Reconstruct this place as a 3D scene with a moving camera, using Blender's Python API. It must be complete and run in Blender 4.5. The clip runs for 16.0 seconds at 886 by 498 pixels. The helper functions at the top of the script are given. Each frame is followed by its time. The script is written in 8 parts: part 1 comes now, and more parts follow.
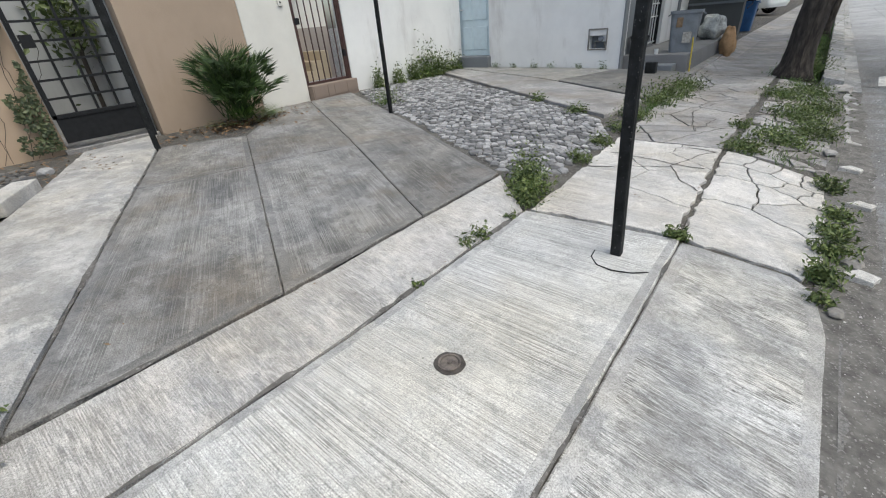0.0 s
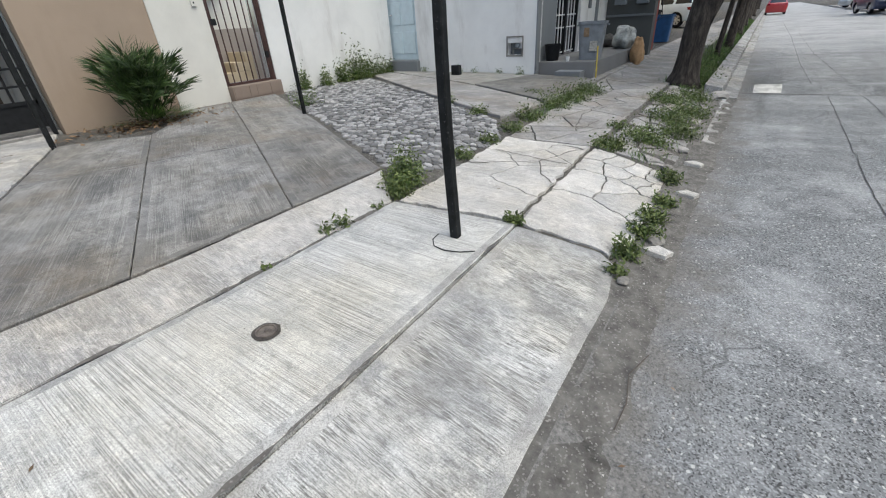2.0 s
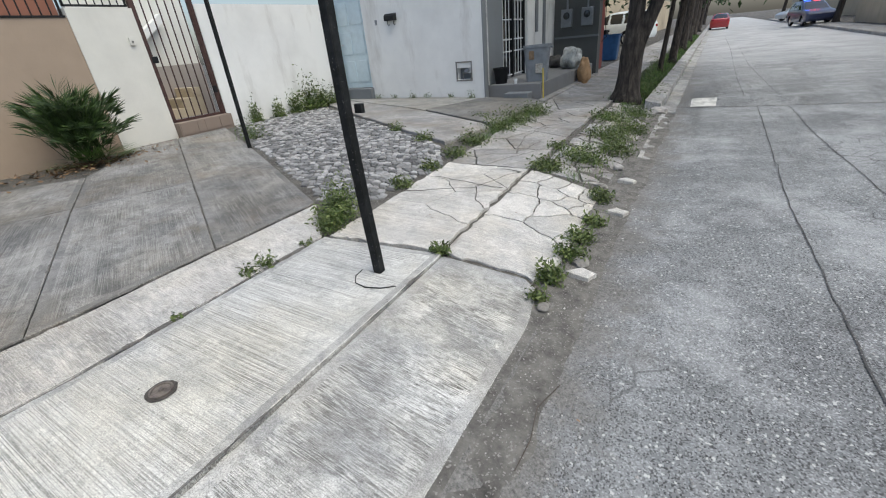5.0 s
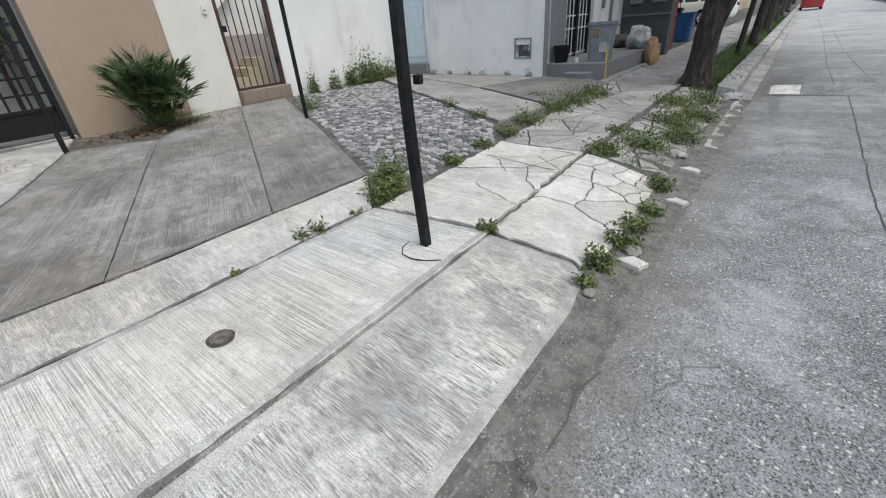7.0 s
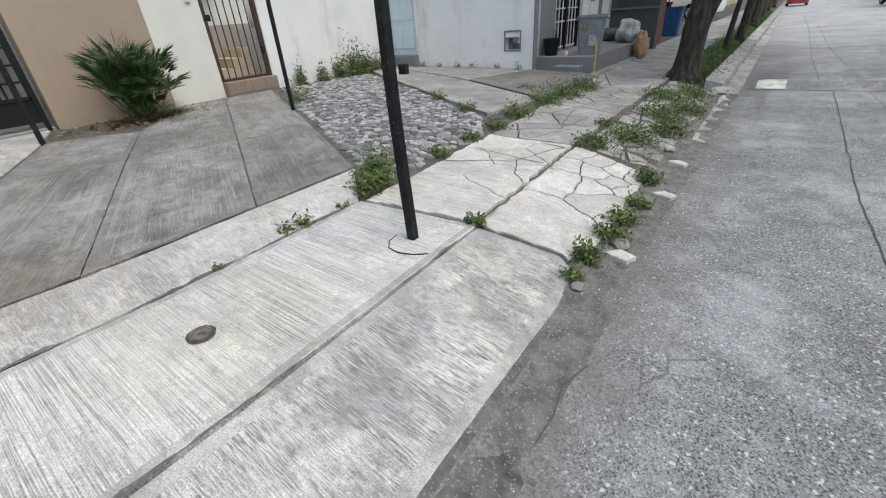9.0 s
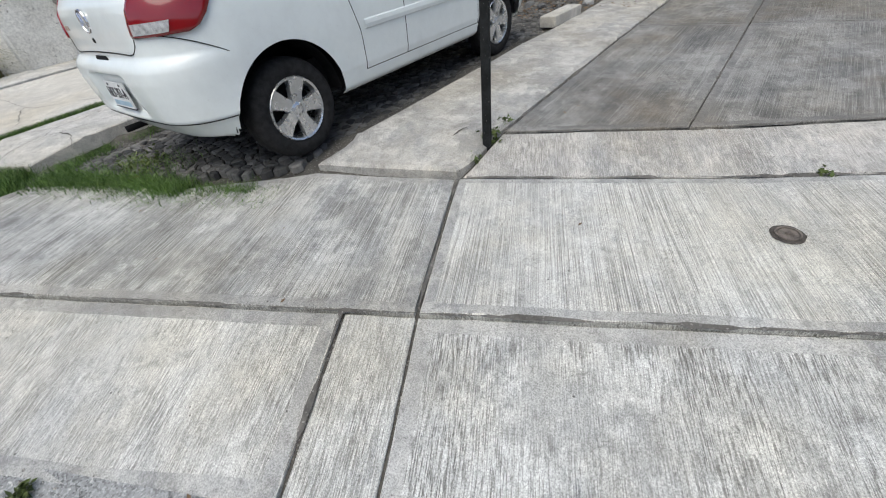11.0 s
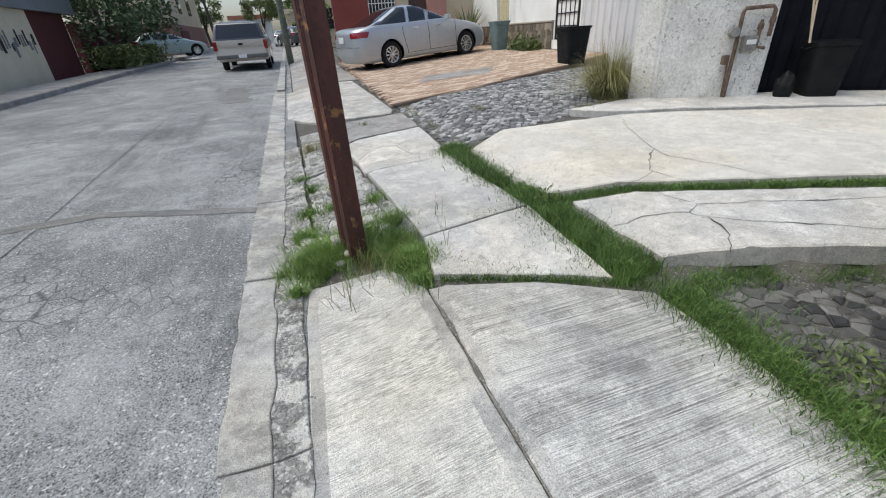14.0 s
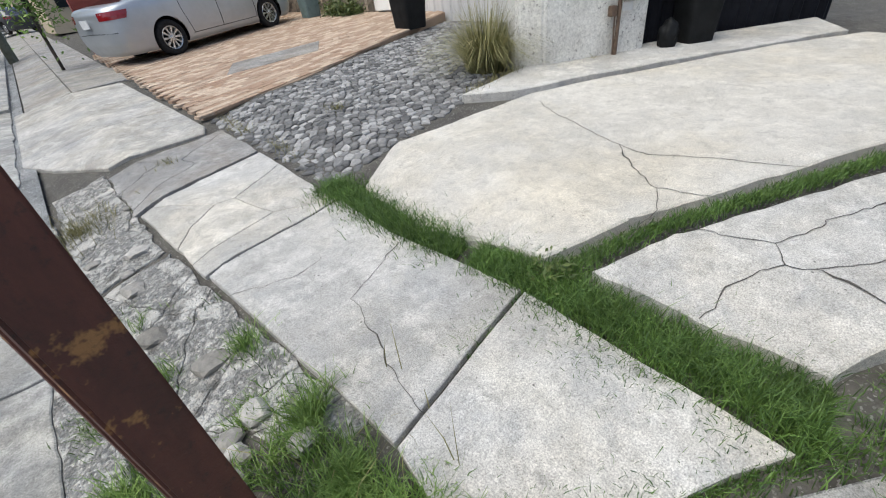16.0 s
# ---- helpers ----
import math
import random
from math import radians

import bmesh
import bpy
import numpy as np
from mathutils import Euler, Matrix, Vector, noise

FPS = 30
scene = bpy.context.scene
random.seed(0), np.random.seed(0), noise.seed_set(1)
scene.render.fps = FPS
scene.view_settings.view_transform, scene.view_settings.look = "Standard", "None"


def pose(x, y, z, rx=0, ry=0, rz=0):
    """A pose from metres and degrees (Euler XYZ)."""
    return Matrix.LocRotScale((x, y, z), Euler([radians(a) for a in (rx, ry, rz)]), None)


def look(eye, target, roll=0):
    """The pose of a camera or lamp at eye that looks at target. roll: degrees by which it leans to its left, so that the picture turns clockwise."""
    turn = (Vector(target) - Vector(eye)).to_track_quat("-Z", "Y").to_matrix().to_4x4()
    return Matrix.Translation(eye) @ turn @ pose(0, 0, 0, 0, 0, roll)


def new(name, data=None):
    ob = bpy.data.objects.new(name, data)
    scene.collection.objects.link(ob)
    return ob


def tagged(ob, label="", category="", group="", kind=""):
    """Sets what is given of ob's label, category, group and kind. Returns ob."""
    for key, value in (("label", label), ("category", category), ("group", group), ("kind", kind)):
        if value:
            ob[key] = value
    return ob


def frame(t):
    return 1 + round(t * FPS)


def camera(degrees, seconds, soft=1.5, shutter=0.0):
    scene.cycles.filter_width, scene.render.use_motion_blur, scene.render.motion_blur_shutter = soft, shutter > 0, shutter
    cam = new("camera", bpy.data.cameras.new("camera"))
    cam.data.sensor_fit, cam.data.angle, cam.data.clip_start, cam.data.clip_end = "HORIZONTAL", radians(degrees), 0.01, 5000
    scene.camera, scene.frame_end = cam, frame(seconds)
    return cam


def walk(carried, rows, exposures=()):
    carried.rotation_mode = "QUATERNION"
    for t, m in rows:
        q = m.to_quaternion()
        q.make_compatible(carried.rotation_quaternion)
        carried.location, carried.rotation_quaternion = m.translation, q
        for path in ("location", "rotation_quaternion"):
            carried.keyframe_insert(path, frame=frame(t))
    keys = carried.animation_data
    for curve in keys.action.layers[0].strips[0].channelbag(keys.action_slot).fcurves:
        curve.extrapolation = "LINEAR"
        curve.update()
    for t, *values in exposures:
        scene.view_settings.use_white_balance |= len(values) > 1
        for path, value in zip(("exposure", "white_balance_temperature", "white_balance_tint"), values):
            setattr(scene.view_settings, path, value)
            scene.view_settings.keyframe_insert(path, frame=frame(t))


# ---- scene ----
cam = camera(93.7, 16.0, soft=1.1)
PATH = [
    (0, (0.032, -0.04, 1.302), (-1.133, 1.264, 0.333), -5.3),
    (0.5, (0.085, 0.001, 1.273), (-1.003, 1.286, 0.193), -7.4),
    (1, (0.2, -0.043, 1.271), (-1.043, 1.113, 0.212), -9.2),
    (1.5, (0.488, -0.041, 1.265), (-0.804, 1.144, 0.302), -6.2),
    (2, (0.763, 0.173, 1.26), (-0.268, 1.589, 0.295), -3.8),
    (2.5, (0.948, 0.434, 1.271), (0.045, 1.926, 0.291), -5.7),
    (3, (1.0, 0.487, 1.283), (0.089, 1.974, 0.305), -7.6),
    (3.2, (1.005, 0.504, 1.282), (0.104, 1.989, 0.29), -7.4),
    (5.3, (1.047, 0.412, 1.304), (0.049, 1.903, 0.42), -5.3),
    (5.5, (1.051, 0.401, 1.297), (0.017, 1.861, 0.403), -5.3),
    (6, (1.043, 0.378, 1.282), (-0.053, 1.776, 0.363), -5.1),
    (6.5, (1.029, 0.387, 1.285), (-0.092, 1.746, 0.339), -5.0),
    (7, (1.023, 0.395, 1.279), (-0.092, 1.752, 0.323), -4.7),
    (7.5, (1.016, 0.41, 1.274), (-0.071, 1.786, 0.313), -4.4),
    (8, (1.023, 0.428, 1.273), (-0.031, 1.825, 0.305), -4.3),
    (8.2, (1.025, 0.437, 1.272), (-0.019, 1.841, 0.303), -4.2),
    (10.3, (1.004, 0.281, 1.236), (-0.417, 0.999, 0.025), -5.7),
    (10.5, (0.971, 0.199, 1.237), (-0.552, 0.553, -0.01), -7.1),
    (11, (0.838, -0.129, 1.25), (-0.695, -0.575, 0.045), -9.5),
    (11.5, (0.651, -0.418, 1.27), (-0.723, -1.167, 0.024), -7.1),
    (12, (0.416, -0.757, 1.262), (-0.649, -1.931, 0.043), -5.3),
    (12.5, (0.356, -1.222, 1.293), (-0.411, -2.728, 0.223), -5.9),
    (13, (0.285, -1.62, 1.32), (-0.389, -3.144, 0.214), -6.4),
    (13.5, (0.243, -2.008, 1.369), (-0.278, -3.631, 0.323), -5.6),
    (14, (0.277, -2.435, 1.404), (-0.234, -4.131, 0.476), -3.6),
    (14.5, (0.21, -2.836, 1.415), (-0.403, -4.492, 0.476), -4.1),
    (15, (0.186, -3.266, 1.407), (-0.514, -4.872, 0.442), -3.7),
    (15.5, (0.145, -3.684, 1.455), (-0.668, -5.22, 0.465), -3.8),
    (16, (-0.019, -4.104, 1.466), (-1.06, -5.399, 0.353), -7.6),
]
walk(cam, [(t, look(eye, target, roll)) for t, eye, target, roll in PATH], [(0, 0.33), (8.2, 0.33), (10.5, 0.38), (11.0, 0.16), (11.5, 0.13), (12.5, 0.24), (13.0, 0.24), (14.0, 0.32), (16, 0.34)])

# ---- light: overcast day ----
world = bpy.data.worlds.new("world")
scene.world = world
world.use_nodes = True
wn = world.node_tree.nodes
sky = wn.new("ShaderNodeTexSky")
sky.sky_type, sky.sun_disc = "NISHITA", False
sky.sun_elevation, sky.sun_rotation = radians(64), radians(97)
sky.dust_density, sky.air_density, sky.ozone_density = 3.2, 1.0, 1.0
SKY = wn["Background"]
SKY.inputs[1].default_value = 0.15
world.node_tree.links.new(sky.outputs[0], SKY.inputs[0])
sun = new("sun", bpy.data.lights.new("sun", "SUN"))
sun.data.energy, sun.data.angle, sun.data.color = 1.7, radians(60), (0.955, 0.975, 0.855)
sun.matrix_world = look((8, -1, 17), (0, 0, 0))


# ---- materials ----
class Nodes:
    """A short way to write a node material."""

    def __init__(self, name, rough=0.8, metal=0.0):
        self.mat = bpy.data.materials.new(name)
        self.mat.use_nodes = True
        self.tree = self.mat.node_tree
        self.b = self.tree.nodes["Principled BSDF"]
        self.b.inputs["Roughness"].default_value = rough
        self.b.inputs["Metallic"].default_value = metal
        self.geo = self.add("ShaderNodeNewGeometry")
        self.info = self.add("ShaderNodeObjectInfo")
        self.coord = self.add("ShaderNodeTexCoord").outputs["Object"]
        self.pos = self.geo.outputs["Position"]

    def add(self, kind, **inputs):
        n = self.tree.nodes.new(kind)
        for k, v in inputs.items():
            self.put(n.inputs[k.replace("_", " ")], v)
        return n

    def put(self, socket, v):
        if isinstance(v, bpy.types.NodeSocket):
            self.tree.links.new(v, socket)
        else:
            if hasattr(socket.default_value, "__len__") and len(socket.default_value) == 4 and len(v) == 3:
                v = (*v, 1)
            socket.default_value = v

    def noise(self, scale, detail=5.0, rough=0.6, squash=(1, 1, 1), at=None, turn=0.0, shift=0.0):
        at = at or self.pos
        if turn:
            spin = self.add("ShaderNodeMapping")
            self.put(spin.inputs["Vector"], at)
            spin.inputs["Rotation"].default_value = (0, 0, radians(turn))
            at = spin.outputs[0]
        m = self.add("ShaderNodeMapping")
        self.put(m.inputs["Vector"], at)
        m.inputs["Scale"].default_value = squash
        m.inputs["Location"].default_value = (shift, shift * 0.7, shift * 0.3)
        n = self.add("ShaderNodeTexNoise", Scale=scale, Detail=detail, Roughness=rough)
        self.put(n.inputs["Vector"], m.outputs[0])
        return n.outputs["Fac"]

    def cells(self, scale, feature="F1", at=None):
        n = self.add("ShaderNodeTexVoronoi", Scale=scale)
        n.feature = feature
        self.put(n.inputs["Vector"], at or self.pos)
        return n

    def ramp(self, fac, *stops):
        r = self.add("ShaderNodeValToRGB")
        self.put(r.inputs[0], fac)
        e = r.color_ramp.elements
        for i, (p, c) in enumerate(stops):
            el = e[i] if i < 2 else e.new(p)
            el.position = p
            el.color = (*c, 1) if hasattr(c, "__len__") else (c, c, c, 1)
        return r.outputs[0]

    def mix(self, a, b, fac=0.5, how="MIX"):
        n = self.add("ShaderNodeMix")
        n.data_type, n.blend_type = "RGBA", how
        self.put(n.inputs[0], fac)
        self.put(n.inputs[6], a)
        self.put(n.inputs[7], b)
        return n.outputs[2]

    def math(self, op, a, b=0.5):
        n = self.add("ShaderNodeMath")
        n.operation = op
        self.put(n.inputs[0], a)
        self.put(n.inputs[1], b)
        return n.outputs[0]

    def bump(self, height, strength=0.4, dist=0.01):
        n = self.add("ShaderNodeBump", Strength=strength, Distance=dist)
        self.put(n.inputs["Height"], height)
        self.put(self.b.inputs["Normal"], n.outputs[0])

    def done(self, color, rough=None):
        self.put(self.b.inputs["Base Color"], color)
        if rough is not None:
            self.put(self.b.inputs["Roughness"], rough)
        return self.mat


def concrete(name, light, dark, stain=0.5, streak=0.0, turn=0.0, warm=(0.985, 0.98, 0.925), wear=0.5, dirt=0.0):
    """Concrete with cloudy stains at several scales, scraped patches, fine grit and, if asked for, the lines of a broom."""
    n = Nodes(name, 0.88)
    own = n.info.outputs["Random"]
    tint = lambda k, w=warm: tuple(min(0.85, k) * c for c in w)
    big = n.noise(1.1, 6, 0.62, shift=len(name))
    grit = n.noise(170, 4, 0.75)
    fine = n.noise(34, 6, 0.75, shift=2.2)
    col = n.ramp(big, (0.34, tint(dark)), (0.64, tint(light)))
    col = n.mix(col, tint(light * 1.22), n.ramp(n.noise(4.5, 9, 0.75, shift=3.1), (0.48, 0.0), (0.60, wear)))
    col = n.mix(col, tint(dark * 0.78), n.ramp(n.noise(13, 8, 0.8, shift=12.0), (0.50, 0.0), (0.64, 0.65)))
    scrape = n.noise(2.3, 9, 0.74, squash=(0.7, 1, 1), turn=turn, shift=17.0)
    col = n.mix(col, tint(dark * 0.86, (0.95, 0.98, 1.0)), n.math("MULTIPLY", n.ramp(scrape, (0.51, 0.0), (0.57, stain * 1.25)), n.ramp(fine, (0.36, 0.35), (0.56, 1.0))))
    col = n.mix(col, tint(dark * 0.62, (1.0, 0.98, 0.95)), n.ramp(n.noise(1.9, 7, 0.75, shift=7.7), (0.52, 0.0), (0.70, stain)))
    height = n.math("MULTIPLY", grit, 0.35)
    if streak:
        lines = n.noise(220, 2, 0.5, squash=(0.010, 1, 0.3), turn=turn)
        fade = n.ramp(n.noise(2.2, 7, 0.72, squash=(0.6, 1.6, 1), turn=turn, shift=1.3), (0.36, 0.22), (0.60, 1.0))
        cut = n.math("MULTIPLY", n.math("MULTIPLY", n.ramp(lines, (0.42, 1.0), (0.50, 0.0)), fade), n.ramp(fine, (0.34, 0.35), (0.54, 1.0)))
        col = n.mix(col, tint(dark * 0.46, (1.0, 0.96, 0.88)), n.math("MULTIPLY", cut, streak))
        ridge = n.math("MULTIPLY", n.ramp(lines, (0.54, 0.0), (0.62, 0.5)), fade)
        col = n.mix(col, tint(light * 1.3), ridge)
        bands = n.noise(6.0, 3, 0.5, squash=(0.05, 1, 0.3), turn=turn, shift=5.0)
        col = n.mix(col, tint(light * 1.25), n.math("MULTIPLY", n.ramp(bands, (0.5, 0.0), (0.66, 0.3)), fade))
        height = n.math("ADD", height, n.math("MULTIPLY", n.math("MULTIPLY", lines, fade), 2.0))
    specks = n.cells(21).outputs["Distance"]
    col = n.mix(col, (0.06, 0.055, 0.05), n.math("MULTIPLY", n.ramp(specks, (0.06, 1.0), (0.12, 0.0)), n.ramp(n.noise(4.3, 3), (0.54, 0.0), (0.60, 0.85))))
    col = n.mix(col, (0.17, 0.135, 0.10), n.math("MULTIPLY", n.ramp(n.noise(1.5, 8, 0.7, shift=9.3), (0.5, 0.0), (0.66, 1.0)), dirt)) if dirt else col
    col = n.mix(col, n.mix((1.0, 1.0, 1.0), (1.005, 0.97, 0.90), n.ramp(n.noise(0.8, 6, 0.65, shift=21.0), (0.44, 0.0), (0.62, 1.0))), 1.0, "MULTIPLY")
    tone = n.ramp(own, (0.0, 0.88), (1.0, 1.05))
    col = n.mix(col, tone, 1.0, "MULTIPLY")
    col = n.mix(col, n.ramp(grit, (0.34, 0.42), (0.62, 1.3)), 0.8, "MULTIPLY")
    n.bump(height, 0.6, 0.006)
    return n.done(col)


def plain(name, color, rough=0.6, metal=0.0, vary=0.25, scale=9.0, grain=0.25, coat=0.0):
    """A painted, plastic or metal surface with faint dirt at two scales."""
    n = Nodes(name, rough, metal)
    a, b = n.noise(scale, 5, 0.6), n.noise(scale * 9, 3, 0.6)
    col = n.mix(color, tuple(c * (1 - vary) for c in color), n.ramp(a, (0.4, 0.0), (0.7, 1.0)))
    col = n.mix(col, tuple(min(1, c * (1 + vary * 0.6)) for c in color), n.ramp(b, (0.5, 0.0), (0.75, 0.6)))
    if grain:
        n.bump(b, grain, 0.003)
    n.b.inputs["Coat Weight"].default_value = coat
    if max(color) < 0.03:
        n.b.inputs["Specular IOR Level"].default_value = 0.2
    n.b.inputs["Coat Roughness"].default_value = 0.08
    return n.done(col, n.ramp(a, (0.3, max(0.03, rough - 0.08)), (0.7, min(1, rough + 0.1))))


def plaster(name, color, dirt=(0.25, 0.22, 0.18), amount=0.35, scale=1.0):
    """Painted render on a wall, with stains that run down and a faint trowel relief."""
    n = Nodes(name, 0.9)
    runs = n.noise(2.2 * scale, 7, 0.65, squash=(1, 1, 0.25))
    blot = n.noise(0.9 * scale, 6, 0.6, shift=4)
    fine = n.noise(60, 4, 0.65)
    col = n.mix(color, tuple(c * 0.86 for c in color), n.ramp(blot, (0.4, 0.0), (0.68, 1.0)))
    col = n.mix(col, dirt, n.ramp(runs, (0.55, 0.0), (0.82, amount)))
    col = n.mix(col, dirt, n.ramp(n.noise(14, 6, 0.75), (0.66, 0.0), (0.76, amount)))
    n.bump(n.math("ADD", n.noise(7, 4, 0.6), n.math("MULTIPLY", fine, 0.6)), 0.35, 0.01)
    return n.done(col)


def asphalt_material():
    """Worn asphalt: pale and dark stones in grey binder, polished patches, fine cracks, grit drifted against the pavement edge."""
    n = Nodes("asphalt", 0.8)
    stone = n.add("ShaderNodeSeparateColor")
    n.put(stone.inputs[0], n.cells(160).outputs["Color"])
    chip = n.add("ShaderNodeSeparateColor")
    n.put(chip.inputs[0], n.cells(95).outputs["Color"])
    big = n.noise(0.6, 7, 0.65)
    col = n.ramp(big, (0.32, (0.125, 0.130, 0.134)), (0.68, (0.25, 0.262, 0.265)))
    rubbed = n.ramp(n.noise(1.3, 9, 0.78, shift=2), (0.47, 0.0), (0.66, 1.0))
    col = n.mix(col, (0.43, 0.445, 0.45), n.math("MULTIPLY", n.ramp(stone.outputs[0], (0.56, 0.0), (0.86, 0.9)), n.ramp(rubbed, (0.0, 0.55), (1.0, 1.0))))
    col = n.mix(col, (0.035, 0.035, 0.036), n.ramp(stone.outputs[1], (0.64, 0.0), (0.9, 0.9)))
    col = n.mix(col, (0.62, 0.62, 0.60), n.ramp(chip.outputs[0], (0.965, 0.0), (0.98, 0.7)))
    col = n.mix(col, (0.46, 0.47, 0.475), n.math("MULTIPLY", rubbed, 0.5))
    col = n.mix(col, (0.065, 0.064, 0.062), n.ramp(n.noise(0.8, 7, 0.7, squash=(2.2, 0.25, 1), shift=8), (0.55, 0.0), (0.72, 0.6)))
    wob = n.mix(n.pos, n.add("ShaderNodeTexNoise", Scale=4.0).outputs["Color"], 0.3)
    crack = n.cells(9.0, "DISTANCE_TO_EDGE", wob).outputs["Distance"]
    col = n.mix(col, (0.035, 0.035, 0.035), n.math("MULTIPLY", n.ramp(crack, (0.012, 1.0), (0.045, 0.0)), n.ramp(n.noise(0.5, 4), (0.52, 0.0), (0.62, 0.75))))
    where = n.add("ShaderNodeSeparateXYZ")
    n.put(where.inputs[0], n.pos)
    drift = n.math("ADD", where.outputs[0], n.math("MULTIPLY", n.math("SUBTRACT", n.noise(2.1, 8, 0.75, shift=4), 0.5), 1.5))
    drift = n.math("MULTIPLY", n.ramp(drift, (0.62, 1.0), (0.98, 0.0)), n.ramp(n.math("ADD", n.math("MULTIPLY", where.outputs[1], 0.3), 0.6), (0.2, 0.0), (0.5, 1.0)))
    grit = n.ramp(n.noise(60, 5, 0.75), (0.35, (0.07, 0.066, 0.06)), (0.66, (0.25, 0.24, 0.22)))
    col = n.mix(col, grit, n.math("MULTIPLY", drift, 0.85))
    # sky glare at grazing view, painted as a paler colour further up the street
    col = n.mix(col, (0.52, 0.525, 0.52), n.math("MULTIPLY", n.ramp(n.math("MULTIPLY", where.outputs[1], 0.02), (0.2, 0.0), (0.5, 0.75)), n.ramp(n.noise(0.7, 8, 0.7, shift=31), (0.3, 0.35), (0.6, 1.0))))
    n.bump(n.math("ADD", stone.outputs[0], n.noise(30, 4)), 0.7, 0.007)
    return n.done(col)


def earth_material(name, a, b, scale=4.0):
    n = Nodes(name, 0.95)
    col = n.ramp(n.noise(scale, 8, 0.7), (0.3, a), (0.7, b))
    peb = n.cells(130)
    sep = n.add("ShaderNodeSeparateColor")
    n.put(sep.inputs[0], peb.outputs["Color"])
    col = n.mix(col, (0.34, 0.33, 0.31), n.ramp(sep.outputs[0], (0.86, 0.0), (1.0, 0.7)))
    n.bump(n.math("ADD", n.noise(25, 8, 0.75), sep.outputs[1]), 0.8, 0.012)
    return n.done(col)


def stone_material(name, dark, light):
    n = Nodes(name, 0.85)
    r = n.geo.outputs["Random Per Island"]
    both = n.math("FRACT", n.math("ADD", r, n.info.outputs["Random"]), 0)
    col = n.ramp(both, (0.0, dark), (0.5, tuple((d + l) / 2.3 for d, l in zip(dark, light))), (1.0, light))
    col = n.mix(col, n.ramp(n.noise(30, 6, 0.7), (0.3, 0.6), (0.7, 1.25)), 0.8, "MULTIPLY")
    n.bump(n.noise(45, 6, 0.7), 0.6, 0.01)
    return n.done(col)


def leaf_material(name, a, b, rough=0.6):
    n = Nodes(name, rough)
    col = n.ramp(n.geo.outputs["Random Per Island"], (0.0, a), (1.0, b))
    col = n.mix(col, n.ramp(n.noise(3, 3), (0.3, 0.65), (0.7, 1.2)), 1.0, "MULTIPLY")
    n.b.inputs["Transmission Weight"].default_value = 0.0
    return n.done(col)


def glass_material(name, tint, rough=0.03):
    n = Nodes(name, rough)
    n.b.inputs["IOR"].default_value = 1.5
    n.b.inputs["Coat Weight"].default_value = 0.6
    n.b.inputs["Coat Roughness"].default_value = 0.02
    return n.done(tint)


WALK = concrete("walk_concrete", 0.63, 0.42, 0.4, streak=0.8, turn=0, warm=(0.975, 0.98, 0.94))
WALK_GREY = concrete("walk_concrete_grey", 0.56, 0.29, 0.66, streak=0.95, turn=0, warm=(0.97, 0.98, 0.955), wear=0.8)
DRIVE = concrete("drive_concrete", 0.32, 0.115, 0.5, streak=0.4, turn=26, warm=(0.99, 0.98, 0.94), wear=0.5, dirt=0.45)
APRON = concrete("apron_concrete", 0.52, 0.31, 0.5, streak=0.5, turn=0, warm=(1.0, 0.98, 0.94), wear=0.6, dirt=0.15)
DRIVE_BAND = concrete("drive_trowelled", 0.27, 0.15, 0.5, warm=(0.99, 0.98, 0.95), wear=0.4, dirt=0.2)
PALE = concrete("pale_concrete", 0.58, 0.41, 0.35, warm=(1.0, 0.985, 0.94), wear=0.7, dirt=0.12)
CREAM = concrete("cream_concrete", 0.62, 0.49, 0.15, warm=(1.0, 0.96, 0.87), wear=0.5)
STRIP = concrete("strip_concrete", 0.50, 0.33, 0.5, warm=(1.0, 0.985, 0.94), wear=0.8, dirt=0.2)
WORN = concrete("worn_cream_concrete", 0.60, 0.43, 0.35, streak=0.35, turn=0, warm=(1.0, 0.975, 0.92), wear=0.6)
OLD = concrete("old_concrete", 0.38, 0.23, 0.55, warm=(1.0, 0.98, 0.95), dirt=0.45)
KERB = concrete("kerb_concrete", 0.46, 0.25, 0.6, warm=(0.985, 0.985, 0.955), wear=0.7)
BAND = concrete("trowelled_concrete", 0.50, 0.30, 0.6, warm=(0.985, 0.985, 0.96), wear=0.35)


def crumbled_material():
    """Concrete whose skin is gone: pale aggregate in grey mortar."""
    n = Nodes("crumbled_concrete", 0.92)
    chip = n.cells(75)
    sep = n.add("ShaderNodeSeparateColor")
    n.put(sep.inputs[0], chip.outputs["Color"])
    skin = n.ramp(n.noise(7, 8, 0.78, shift=5), (0.47, 0.0), (0.53, 1.0))
    col = n.ramp(n.noise(22, 6, 0.75), (0.3, (0.14, 0.138, 0.13)), (0.7, (0.36, 0.355, 0.34)))
    col = n.mix(col, (0.52, 0.51, 0.48), n.ramp(sep.outputs[0], (0.6, 0.0), (0.85, 0.9)))
    col = n.mix(col, (0.55, 0.54, 0.51), n.math("MULTIPLY", skin, 0.85))
    col = n.mix(col, (0.10, 0.09, 0.075), n.ramp(n.noise(3.4, 7, 0.72, shift=9), (0.54, 0.0), (0.66, 0.7)))
    n.bump(n.math("ADD", n.math("MULTIPLY", chip.outputs["Distance"], -1.0), n.math("ADD", n.noise(26, 6, 0.75), skin)), 0.9, 0.014)
    return n.done(col)


